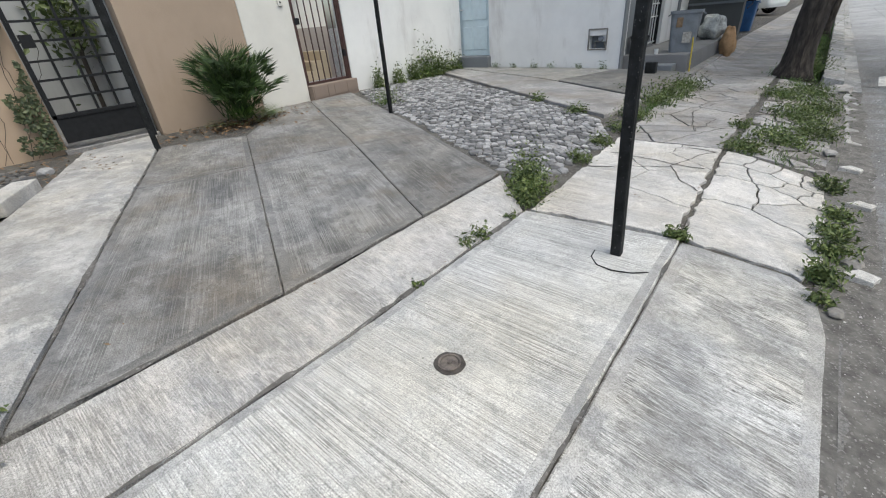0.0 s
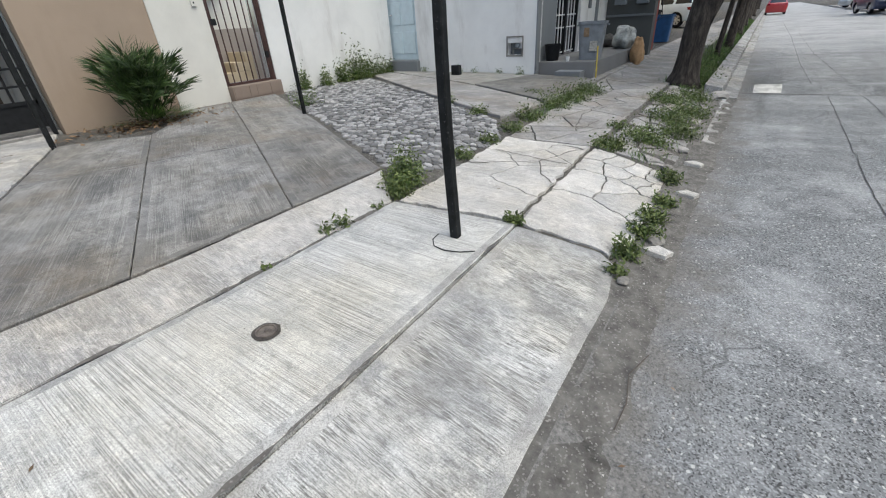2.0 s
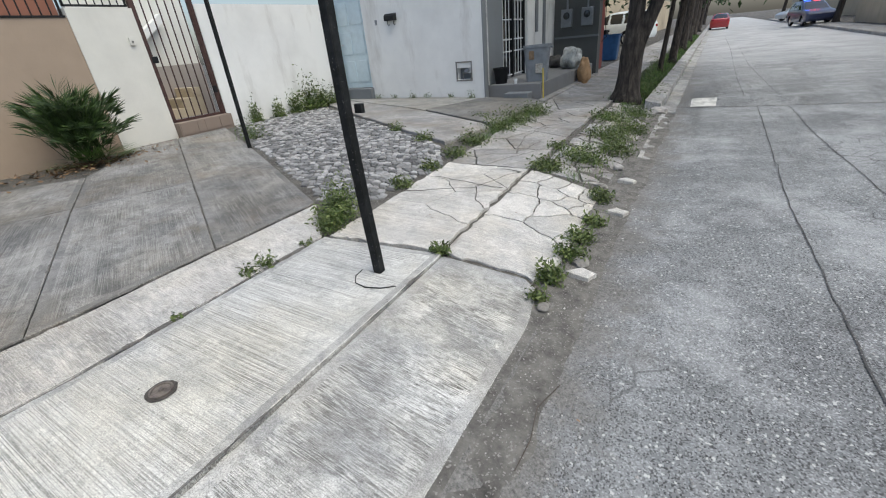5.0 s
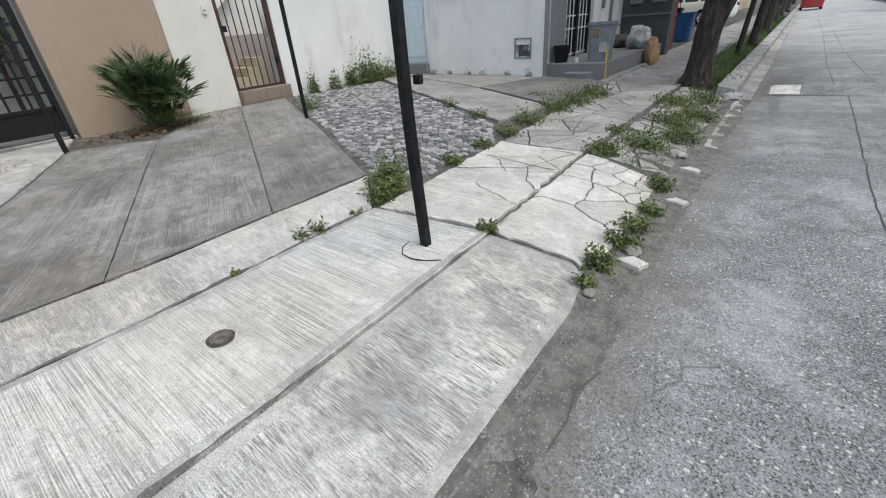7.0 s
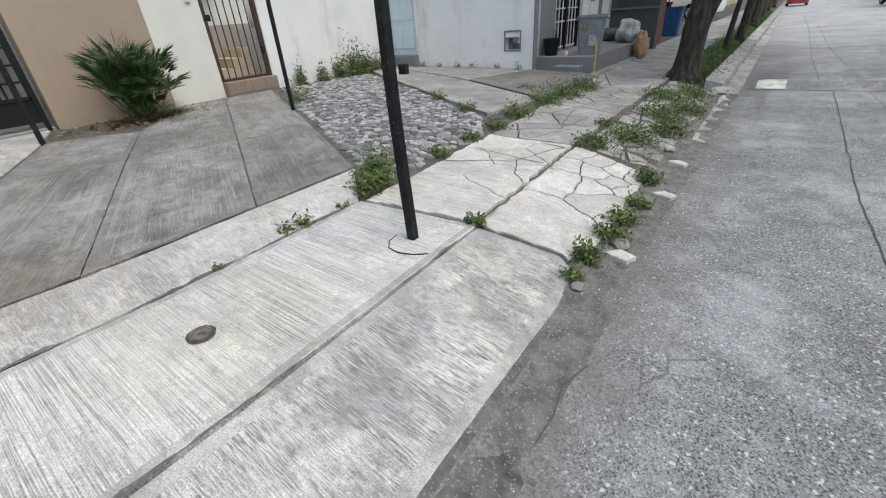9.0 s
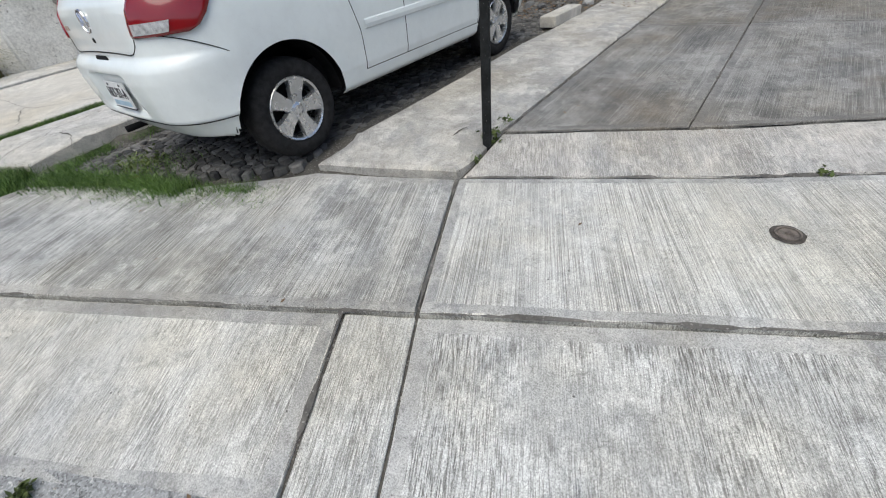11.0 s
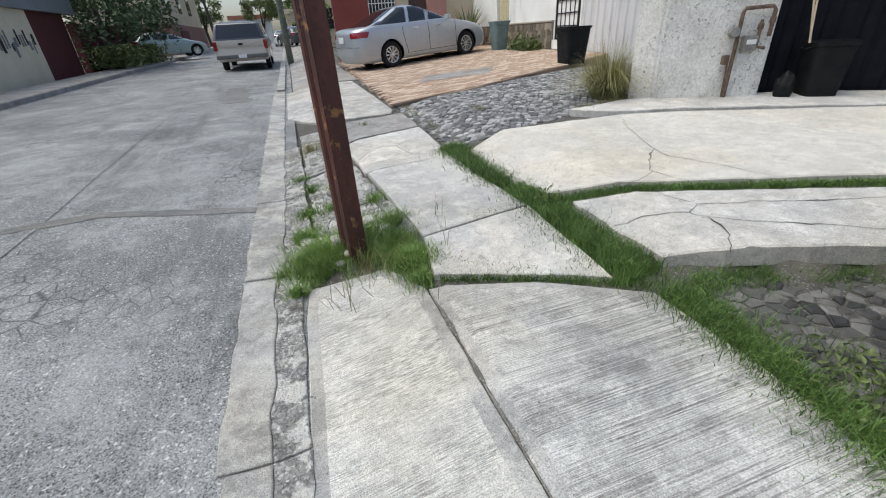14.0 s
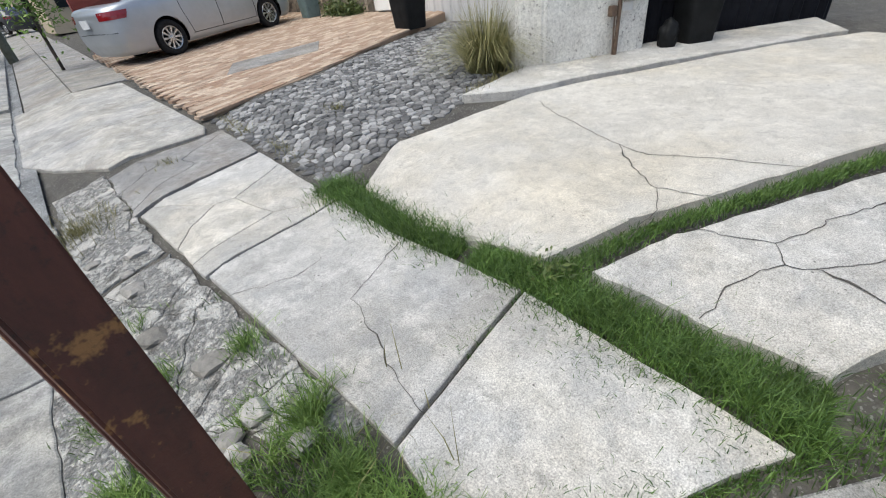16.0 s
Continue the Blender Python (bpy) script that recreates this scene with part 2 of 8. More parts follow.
CRUMBLED = crumbled_material()
ASPHALT = asphalt_material()
EARTH = earth_material("earth", (0.05, 0.046, 0.040), (0.13, 0.122, 0.107))
GUTTER = earth_material("gutter_dirt", (0.055, 0.052, 0.047), (0.22, 0.21, 0.19), 9)
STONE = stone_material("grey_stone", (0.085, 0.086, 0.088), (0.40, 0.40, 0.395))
STONE_DARK = stone_material("dark_stone", (0.035, 0.035, 0.035), (0.19, 0.185, 0.175))
RUBBLE = stone_material("rubble", (0.2, 0.19, 0.17), (0.5, 0.48, 0.45))
WHITE_WALL = plaster("white_plaster", (0.78, 0.785, 0.76), amount=0.55)
PALE_WALL = plaster("off_white_plaster", (0.70, 0.69, 0.63), amount=0.15)
BROWN_WALL = plaster("brown_plaster", (0.375, 0.292, 0.218), (0.2, 0.15, 0.1), 0.3)
CREAM_WALL = plaster("peach_plaster", (0.5, 0.38, 0.27), (0.25, 0.2, 0.14), 0.3)
GREY_WALL = plaster("grey_plaster", (0.19, 0.205, 0.215), (0.08, 0.08, 0.08), 0.5)
METER_WALL = plaster("dark_grey_plaster", (0.10, 0.105, 0.10), (0.05, 0.05, 0.045), 0.5)
BLACK = plain("black_metal", (0.018, 0.019, 0.02), 0.45, 0.0, 0.4, 14)


def paint(name, color, metal=0.0, rough=0.3):
    n = Nodes(name, rough, metal)
    n.b.inputs["Coat Weight"].default_value = 0.8
    n.b.inputs["Coat Roughness"].default_value = 0.06
    dust = n.noise(3.5, 6, 0.7)
    col = n.mix(color, tuple(c * 0.8 + 0.03 for c in color), n.ramp(dust, (0.42, 0.0), (0.72, 0.6)))
    col = n.mix(col, (0.3, 0.28, 0.25), n.ramp(n.noise(55, 3, 0.7), (0.64, 0.0), (0.78, 0.18)))
    return n.done(col, n.ramp(dust, (0.3, rough), (0.7, rough + 0.18)))


CAR_WHITE = paint("white_car_paint", (0.75, 0.80, 0.80))
CAR_SILVER = paint("silver_car_paint", (0.42, 0.45, 0.48), 0.55, 0.3)
CAR_TAN = paint("tan_car_paint", (0.46, 0.42, 0.36), 0.2)
CAR_DARK = paint("dark_car_paint", (0.04, 0.045, 0.055), 0.1)
CAR_TEAL = paint("teal_car_paint", (0.25, 0.33, 0.34), 0.3)
CAR_RED = paint("red_car_paint", (0.35, 0.015, 0.02))
CAR_NAVY = paint("navy_car_paint", (0.02, 0.03, 0.08))
RUBBER = plain("tyre_rubber", (0.022, 0.022, 0.023), 0.85, 0, 0.5, 25, 0.5)
UNDER = plain("underbody_black", (0.012, 0.012, 0.013), 0.9)
ALLOY = plain("alloy_silver", (0.62, 0.63, 0.64), 0.28, 0.85, 0.2, 20, 0.05)
CHROME = plain("chrome", (0.8, 0.8, 0.82), 0.12, 1.0, 0.1, 20, 0.0)
CARGLASS = glass_material("car_glass", (0.012, 0.015, 0.017))
REDLAMP = glass_material("red_lamp_plastic", (0.21, 0.003, 0.006), 0.12)
CLEARLAMP = plain("clear_lamp_plastic", (0.62, 0.62, 0.62), 0.15, 0.3, 0.5, 40, 0.3, 0.6)
PLATE = plain("plate_white", (0.72, 0.73, 0.74), 0.4, 0, 0.15, 12)
INK = plain("plate_ink", (0.03, 0.03, 0.04), 0.5)
PLATE_BLUE = plain("plate_blue_print", (0.35, 0.5, 0.62), 0.5, 0, 0.3, 30)
SEAM = plain("seam_black", (0.02, 0.02, 0.02), 0.8)


# ---- shape helpers ----
def link(name, bm, material, parent=None, label="", smooth=False):
    me = bpy.data.meshes.new(name)
    bmesh.ops.recalc_face_normals(bm, faces=bm.faces[:])
    bm.to_mesh(me)
    bm.free()
    for m in material if isinstance(material, (list, tuple)) else (material,):
        me.materials.append(m)
    if smooth:
        me.shade_smooth()
    ob = new(name, me)
    if parent is not None:
        ob.parent = parent
    if label:
        ob["label"] = label
    return ob


def part(name, bm, material, parent, label="", smooth=False):
    """One mesh under a thing or under a part."""
    return link(name, bm, material, parent, label, smooth)


def thing(name, at, label, category, group="", turn=0.0, kind=""):
    ob = new(name)
    ob.empty_display_size = 0.1
    ob.matrix_world = pose(*at, 0, 0, turn)
    return tagged(ob, label, category, group, kind)


def box(bm, x0, x1, y0, y1, z0, z1, bevel=0.0, m=None):
    r = bmesh.ops.create_cube(bm, size=1, matrix=(m or Matrix()) @ Matrix.Translation(((x0 + x1) / 2, (y0 + y1) / 2, (z0 + z1) / 2)) @ Matrix.Diagonal((x1 - x0, y1 - y0, z1 - z0, 1)))
    if bevel:
        es = list({e for v in r["verts"] for e in v.link_edges})
        bmesh.ops.bevel(bm, geom=es, offset=bevel, segments=2, affect="EDGES", profile=0.6)
    return bm


def boxed(*a, **k):
    return box(bmesh.new(), *a, **k)


def tube(bm, points, radius, sides=10, cap=True):
    """A round bar along points; radius is one number or one for each point."""
    pts = [Vector(p) for p in points]
    rs = radius if isinstance(radius, (list, tuple)) else [radius] * len(pts)
    rings = []
    for i, p in enumerate(pts):
        d = (pts[min(i + 1, len(pts) - 1)] - pts[max(i - 1, 0)]).normalized()
        a = d.cross(Vector((0.31, 0.95, 0.1)) if abs(d.y) < 0.9 else Vector((1, 0, 0))).normalized()
        b = d.cross(a)
        rings.append([bm.verts.new(p + (a * math.cos(2 * math.pi * k / sides) + b * math.sin(2 * math.pi * k / sides)) * rs[i]) for k in range(sides)])
    for r, s in zip(rings, rings[1:]):
        for k in range(sides):
            bm.faces.new((r[k], r[(k + 1) % sides], s[(k + 1) % sides], s[k]))
    if cap:
        bm.faces.new(rings[0])
        bm.faces.new(rings[-1][::-1])
    return bm


def spun(bm, profile, sides=32, m=None):
    """A turned shape: profile points (radius, height) spun about z."""
    m = m or Matrix()
    rings = [[bm.verts.new(m @ Vector((r * math.cos(2 * math.pi * k / sides), r * math.sin(2 * math.pi * k / sides), z))) for k in range(sides)] for r, z in profile]
    for r, s in zip(rings, rings[1:]):
        for k in range(sides):
            bm.faces.new((r[k], r[(k + 1) % sides], s[(k + 1) % sides], s[k]))
    return bm


def prism(bm, outline, z0, z1, m=None):
    m = m or Matrix()
    lo = [bm.verts.new(m @ Vector((x, y, z0))) for x, y in outline]
    hi = [bm.verts.new(m @ Vector((x, y, z1))) for x, y in outline]
    n = len(outline)
    for i in range(n):
        bm.faces.new((lo[i], lo[(i + 1) % n], hi[(i + 1) % n], hi[i]))
    bm.faces.new(lo[::-1])
    bm.faces.new(hi)
    return bm


# ---- the lie of the land ----
def along(y):
    """Rise of the street with y."""
    if y > 0.87:
        return 0.0
    if y > -10.4:
        return -0.033 * (y - 0.87)
    if y > -60:
        return 0.372 + 0.018 * (-10.4 - y)
    return 1.265


CROSS = [(-60, 0.3), (-6.1, 0.19), (-3.9, 0.175), (-1.83, 0.105), (-1.36, 0.017), (-0.30, 0.0), (0.41, -0.15), (0.6, -0.185), (3.8, -0.11), (7.0, -0.19), (7.3, -0.05), (60, 0.1)]


def across(x):
    for (a, za), (b, zb) in zip(CROSS, CROSS[1:]):
        if x <= b:
            return za + (zb - za) * (x - a) / (b - a)
    return 0.1


def level(x, y):
    return along(y) + across(x)


def wob(p, amount, scale=3.0, seed=0.0):
    v = noise.noise_vector(Vector((p[0] * scale, p[1] * scale, seed)))
    w = noise.noise_vector(Vector((p[0] * scale * 3.7, p[1] * scale * 3.7, seed + 5)))
    return (p[0] + (v.x + w.x * 0.55) * amount, p[1] + (v.y + w.y * 0.55) * amount)


def finer(poly, step):
    out = []
    for (ax, ay), (bx, by) in zip(poly, poly[1:] + poly[:1]):
        k = max(1, round(math.hypot(bx - ax, by - ay) / step))
        out += [(ax + (bx - ax) * i / k, ay + (by - ay) * i / k) for i in range(k)]
    return out


def area(poly):
    return sum(a[0] * b[1] - b[0] * a[1] for a, b in zip(poly, poly[1:] + poly[:1])) / 2


def inset(poly, d):
    out = []
    n = len(poly)
    for i in range(n):
        a, b, c = Vector(poly[i - 1]), Vector(poly[i]), Vector(poly[(i + 1) % n])
        u, v = (b - a), (c - b)
        if u.length < 1e-6 or v.length < 1e-6:
            out.append(tuple(b))
            continue
        u.normalize(), v.normalize()
        nrm = Vector((-u.y - v.y, u.x + v.x))
        f = max(0.35, 1 + u.dot(v))
        out.append(tuple(b + nrm * (d / f)))
    return out


def slab_shape(bm, poly, top, thick=0.12, edge=0.012, gap=0.004, step=0.12, rag=0.006, seed=0.0, scale=3.0, band=0.0):
    """One slab of concrete or stone with a rounded rim, its outline a little ragged; top(x, y) gives the height."""
    if area(poly) < 0:
        poly = poly[::-1]
    poly = [wob(p, rag, scale, seed) for p in finer(poly, step)]
    rim = inset(poly, gap)
    face = inset(rim, edge)
    low = [bm.verts.new((x, y, top(x, y) - thick)) for x, y in rim]
    mid = [bm.verts.new((x, y, top(x, y) - edge * 0.8)) for x, y in rim]
    hi = [bm.verts.new((x, y, top(x, y))) for x, y in face]
    n = len(poly)
    for i in range(n):
        j = (i + 1) % n
        bm.faces.new((low[i], low[j], mid[j], mid[i]))
        bm.faces.new((mid[i], mid[j], hi[j], hi[i]))
    if band:
        core = [bm.verts.new((x, y, top(x, y) - 0.0005)) for x, y in inset(face, band)]
        for i in range(n):
            j = (i + 1) % n
            bm.faces.new((hi[i], hi[j], core[j], core[i])).material_index = 1
        hi = core
    f = bm.faces.new(hi)
    bmesh.ops.triangulate(bm, faces=[f])
    # fold the top along the creases of the land
    for axis, knots in ((0, [k[0] for k in CROSS]), (1, (0.87, -10.4))):
        lo, hi_ = min(p[axis] for p in poly), max(p[axis] for p in poly)
        for k in knots:
            if lo + 0.05 < k < hi_ - 0.05:
                old = set(bm.verts)
                at, nrm = [0, 0, 0], [0, 0, 0]
                at[axis], nrm[axis] = k, 1
                bmesh.ops.bisect_plane(bm, geom=bm.verts[:] + bm.edges[:] + bm.faces[:], dist=1e-5, plane_co=at, plane_no=nrm)
                for v in bm.verts:
                    if v not in old and all(abs(w.co.z - top(w.co.x, w.co.y)) < 0.03 for e in v.link_edges for w in [e.other_vert(v)] if w in old):
                        v.co.z = top(v.co.x, v.co.y)
    return bm


def clip(poly, p, n):
    """The part of a convex polygon on the side of p to which n does not point."""
    out = []
    for a, b in zip(poly, poly[1:] + poly[:1]):
        da = (a[0] - p[0]) * n[0] + (a[1] - p[1]) * n[1]
        db = (b[0] - p[0]) * n[0] + (b[1] - p[1]) * n[1]
        if da <= 0:
            out.append(a)
        if da * db < 0:
            t = da / (da - db)
            out.append((a[0] + (b[0] - a[0]) * t, a[1] + (b[1] - a[1]) * t))
    return out


def inside(p, poly):
    hit = False
    for (ax, ay), (bx, by) in zip(poly, poly[1:] + poly[:1]):
        if (ay > p[1]) != (by > p[1]) and p[0] < (bx - ax) * (p[1] - ay) / (by - ay) + ax:
            hit = not hit
    return hit


def broken(poly, seeds):
    """Cuts a convex polygon into the cells round the seeds."""
    cells = []
    for s in seeds:
        c = poly[:]
        for o in sorted(seeds, key=lambda q: (q[0] - s[0]) ** 2 + (q[1] - s[1]) ** 2)[1:14]:
            c = clip(c, ((s[0] + o[0]) / 2, (s[1] + o[1]) / 2), (o[0] - s[0], o[1] - s[1]))
            if len(c) < 3:
                break
        if len(c) > 2 and abs(area(c)) > 0.0004:
            cells.append(c)
    return cells


# ---- ground, road, kerbs ----
def sheet(name, xs, ys, height, material):
    bm = bmesh.new()
    vs = [[bm.verts.new((x, y, height(x, y))) for x in xs] for y in ys]
    for a, b in zip(vs, vs[1:]):
        for i in range(len(xs) - 1):
            bm.faces.new((a[i], a[i + 1], b[i + 1], b[i]))
    return link(name, bm, material, smooth=True)


def steps(a, b, d):
    k = max(1, round((b - a) / d))
    return [a + (b - a) * i / k for i in range(k + 1)]


def mound(x, y):
    """Level of the soil heaped round the rusty post."""
    return level(x, y) + 0.11 * math.exp(-((x - 0.15) / 0.24) ** 2 - ((y + 5.04) / 0.19) ** 2)


def sunk(x, y):
    z = mound(x, y) - 0.028
    if 0.5 < x < 7.1:
        z -= 0.06
    if -20 < x < 12 and abs(y) < 26:
        z += 0.007 * noise.noise(Vector((x * 4, y * 4, 0)))
    if x < -1.25 and -1.75 + 0.5 * (-1.4 - x) > y > -3.95 + 0.482 * (-1.5 - x):
        z = min(z, 0.149 + 0.008 * (-x - 1.5))
    return z


gx = [-500, -150, -60, -30, -15, -10] + steps(-8, 1.0, 0.22) + [2, 3.8, 5.5, 7, 7.3, 9, 12, 20, 60, 150, 500]
gy = [-500, -200, -90, -60, -40, -25, -18] + steps(-13, 10, 0.25) + [12, 15, 20, 30, 45, 70, 120, 250, 500]
tagged(sheet("ground", gx, gy, sunk, EARTH), kind="structure", label="dark earth ground under the slabs", category="ground")


def road_z(x, y):
    z = level(x, y) - 0.012
    if abs(y) < 20:
        z += 0.006 * noise.noise(Vector((x * 0.9, y * 0.9, 5)))
    d = abs(y - 10.0)
    if d < 0.48 and x > 0.6:
        z += 0.085 * (0.5 + 0.5 * math.cos(math.pi * d / 0.48)) ** 0.7 * min(1, (x - 0.6) / 0.3)
    return z


rx = [0.44, 0.6, 0.75, 0.9, 1.2, 1.6, 2, 2.6, 3.2, 3.8, 4.6, 5.5, 6.4, 7.1]
ry = [-160, -100, -60] + steps(-40, -12, 2) + steps(-11.5, 8.5, 0.5) + steps(9.0, 11.0, 0.08) + steps(12, 40, 2) + [60, 90, 160]
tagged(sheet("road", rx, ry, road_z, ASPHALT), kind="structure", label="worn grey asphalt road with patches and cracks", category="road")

pavement = tagged(new("pavement"), "cast concrete pavement of separate slabs", "pavement", kind="structure")
driveway = tagged(new("driveway"), "grey concrete driveway in jointed bays", "driveway", kind="structure")
drive_pads = tagged(new("parking_pads"), "pale cracked concrete wheel pads with grass between", "pavement", kind="structure")


def slab(poly, material, top=level, parent=None, lift=0.0, **k):
    bm = slab_shape(bmesh.new(), poly, lambda x, y: top(x, y) + lift, **k)
    return link("slab", bm, material, parent or pavement)


def joint(y):
    """x of the long joint between the inner and the outer row."""
    return -0.30 + (0.6 - y) * 0.022


def rim(y):
    """x of the street edge of the pavement."""
    pts = [(-4.6, 0.49), (-3.0, 0.53), (-1.6, 0.48), (-0.5, 0.41), (3, 0.39)]
    for (a, xa), (b, xb) in zip(pts, pts[1:]):
        if y <= b:
            return xa + (xb - xa) * (y - a) / (b - a)
    return 0.39


def strip(y0, y1, xa, xb, step=0.5):
    """Outline of a slab between two long lines."""
    ys = steps(y0, y1, step)
    return [(xa(y), y) for y in ys] + [(xb(y), y) for y in ys[::-1]]


slab([(joint(-0.6), -0.6), (-1.36, -0.6), (-1.36, 2.47), (-0.34, 2.57), (joint(0.9), 0.9)], (WALK, BAND), edge=0.007, band=0.045)
slab([(joint(-0.61), -0.615), (-1.35, -0.615), (-1.42, -1.55), (-1.24, -2.4), (-1.27, -3.3), (-1.25, -3.8), (-0.75, -4.12), (joint(-4.3), -4.32)], (WALK_GREY, BAND), edge=0.007, band=0.045)
slab([(rim(-0.6), -0.605), (joint(-0.6), -0.605), (joint(0.9), 0.9), (-0.34, 2.56), (0.22, 2.66), (0.34, 2.58), (0.40, 2.2), (0.41, 0.9)], (WALK_GREY, BAND), lift=-0.014, edge=0.008, band=0.06)
slab(strip(-0.925, -0.61, joint, rim), WALK, lift=-0.012, edge=0.008)
slab([(joint(-4.33), -4.34), (joint(-0.93), -0.935), (rim(-0.93), -0.935), (rim(-1.7), -1.7), (rim(-3), -3.0), (0.49, -4.5), (0.46, -4.80), (0.28, -4.76), (-0.02, -4.70), (-0.11, -4.56)], (WALK, BAND), lift=-0.012, edge=0.008, band=0.06)
slab([(-1.37, -0.58), (-1.37, 2.46), (-1.60, 2.66), (-1.82, 2.85), (-1.82, -0.36)], APRON, edge=0.012, rag=0.012)


def left_edge(x):
    return -0.36 - 0.479 * (x + 1.83)


def bay_1(x):
    return 0.76 - 0.48 * (x + 1.83)


def bay_2(x):
    return 1.87 - 0.514 * (x + 1.83)


def right_edge(x):
    return 2.86 - 0.504 * (x + 1.83)


def bay(x0, x1, lo, hi, far=None):
    return [(x0, lo(x0)), (x0, hi(x0)), (x1, hi(x1))] + (far or []) + [(x1, lo(x1))]


def crossing(line):
    """Where a long joint of the driveway meets the joint across it."""
    s = (line(-4) - line(-3)) / -1.0
    x = (-4.786 + 0.4 * (line(-1.83) + 1.83 * s)) / (1 - 0.4 * s)
    return (x, line(x))


for lo, hi, far in ((left_edge, bay_1, [(-5.43, 2.48), (-5.95, 1.75), (-5.95, left_edge(-5.95))]), (bay_1, bay_2, [(-6.86, bay_2(-6.86)), (-6.88, 3.72), (-6.3, 3.35), (-5.43, 2.48)]), (bay_2, right_edge, [(-6.84, right_edge(-6.84)), (-6.84, bay_2(-6.84))])):
    a, b = crossing(lo), crossing(hi)
    for spec in ([(-1.84, lo(-1.84)), (-1.84, hi(-1.84)), b, a], [a, b] + far):
        slab(spec, (DRIVE, DRIVE_BAND), parent=driveway, edge=0.008, gap=0.004, rag=0.003, band=0.05)


def strip_top(x, y):
    t = min(1, max(0, (-1.36 - x) / 0.5))
    return along(y) + (0.078 * (1 - t) + (across(x) + 0.02) * t)


slab([(-1.36, -0.60), (-1.47, -1.57), (-2.6, -0.99), (-4.75, 0.12), (-4.3, left_edge(-4.3) - 0.01), (-1.83, -0.375)], STRIP, top=strip_top, edge=0.025, thick=0.16, rag=0.012)
slab([(-4.31, left_edge(-4.31) - 0.01), (-4.77, 0.13), (-6.75, 1.02), (-6.85, 1.9), (-6.0, 1.62)], STRIP, top=strip_top, edge=0.02, rag=0.01)

# wheel pads beyond the parked hatchback
pad_top = lambda x, y: level(x, y) + (0.05 if x < -1.3 else 0.03)
slanted = lambda x, y0, x0=-1.43, s=-0.48: y0 + s * (x - x0)
rnd = random.Random(4)
pad_1 = [(-1.28, -6.45), (-1.22, -5.8), (-1.39, -5.06), (-3.34, -4.15), (-6.0, -2.85), (-6.6, -4.7), (-5.65, -5.32), (-3.2, -6.5), (-1.75, -6.72)]
pad_2 = [(-1.43, -4.84), (-1.44, -3.98), (-6.0, -1.78), (-6.0, -2.62)]


def cracked(poly, seeds, material, parent, top, gap=0.003, rag=0.035, scale=3.0, **k):
    for c in broken(poly, seeds):
        slab(c, material, top=top, parent=parent, gap=gap, rag=rag, scale=scale, step=0.05, edge=0.004, **k)


slab(pad_1, CREAM, top=pad_top, parent=drive_pads, rag=0.02, edge=0.012, step=0.08)
slab(pad_2, PALE, top=pad_top, parent=drive_pads, rag=0.02, edge=0.012, step=0.08)
slab([(-2.85, -7.05), (-3.2, -6.62), (-4.6, -5.95), (-6.6, -4.85), (-7.4, -5.3), (-5.6, -6.35), (-3.95, -7.1)], PALE, top=pad_top, parent=drive_pads, lift=0.012, rag=0.03)

# pavement slabs going on past the rusty post
slab([(-0.25, -4.40), (-0.75, -4.18), (-1.14, -3.98), (-1.19, -5.02), (-0.32, -4.86)], PALE, lift=0.01, rag=0.012, edge=0.006)
slab([(-0.32, -4.875), (-1.19, -5.035), (-1.10, -5.9), (-1.12, -6.5), (-0.20, -6.38)], PALE, lift=0.01, rag=0.012, edge=0.006)
cracked([(-0.19, -6.41), (-1.12, -6.53), (-1.14, -7.9), (-0.10, -7.6)], [(-0.6, -6.5), (-0.5, -6.9), (-0.9, -7.0), (-0.6, -7.5), (-0.2, -7.2)], PALE, pavement, level, rag=0.02)
cracked([(-0.08, -7.66), (-1.15, -7.96), (-1.16, -8.9), (-0.05, -8.7)], [(-0.6, -7.9), (-0.4, -8.2), (-0.9, -8.3), (-0.6, -8.7), (-0.2, -8.5)], OLD, pavement, level, rag=0.04)
slab([(0.55, -10.4), (-1.06, -10.4), (-1.08, -9.2), (-1.0, -8.95), (-0.1, -8.95), (0.3, -9.7)], STRIP, step=0.2, lift=0.006)
slab([(0.55, -10.41), (0.57, -13.8), (-1.02, -13.6), (-1.06, -10.41)], STRIP, step=0.2, lift=0.006)
for y0, y1, mat in ((-16.5, -13.82, OLD), (-30, -16.52, OLD), (-70, -30.1, OLD)):
    slab([(0.42, y0), (0.42, y1 + 0.1), (-0.295, y1), (-0.295, y0)], mat, step=0.5 if y0 > -20 else 3.0)
    slab([(-0.305, y0), (-0.305, y1), (-1.2, y1 - 0.1), (-1.3, y0)], mat, step=0.5 if y0 > -20 else 3.0)
rnd = random.Random(8)
for poly in ([(-0.33, -5.0), (-0.18, -6.2), (-0.12, -6.9), (0.38, -6.9), (0.36, -5.0)], [(-0.10, -6.95), (-0.04, -8.85), (0.38, -8.85), (0.38, -6.95)]):
    ys = [p[1] for p in poly]
    cracked(poly, [(rnd.uniform(-0.3, 0.36), rnd.uniform(min(ys), max(ys))) for _ in range(11)], CRUMBLED, pavement, lambda x, y: level(x, y) - 0.012 + 0.012 * noise.noise(Vector((x * 9, y * 9, 1))), gap=0.003, rag=0.03, scale=9)

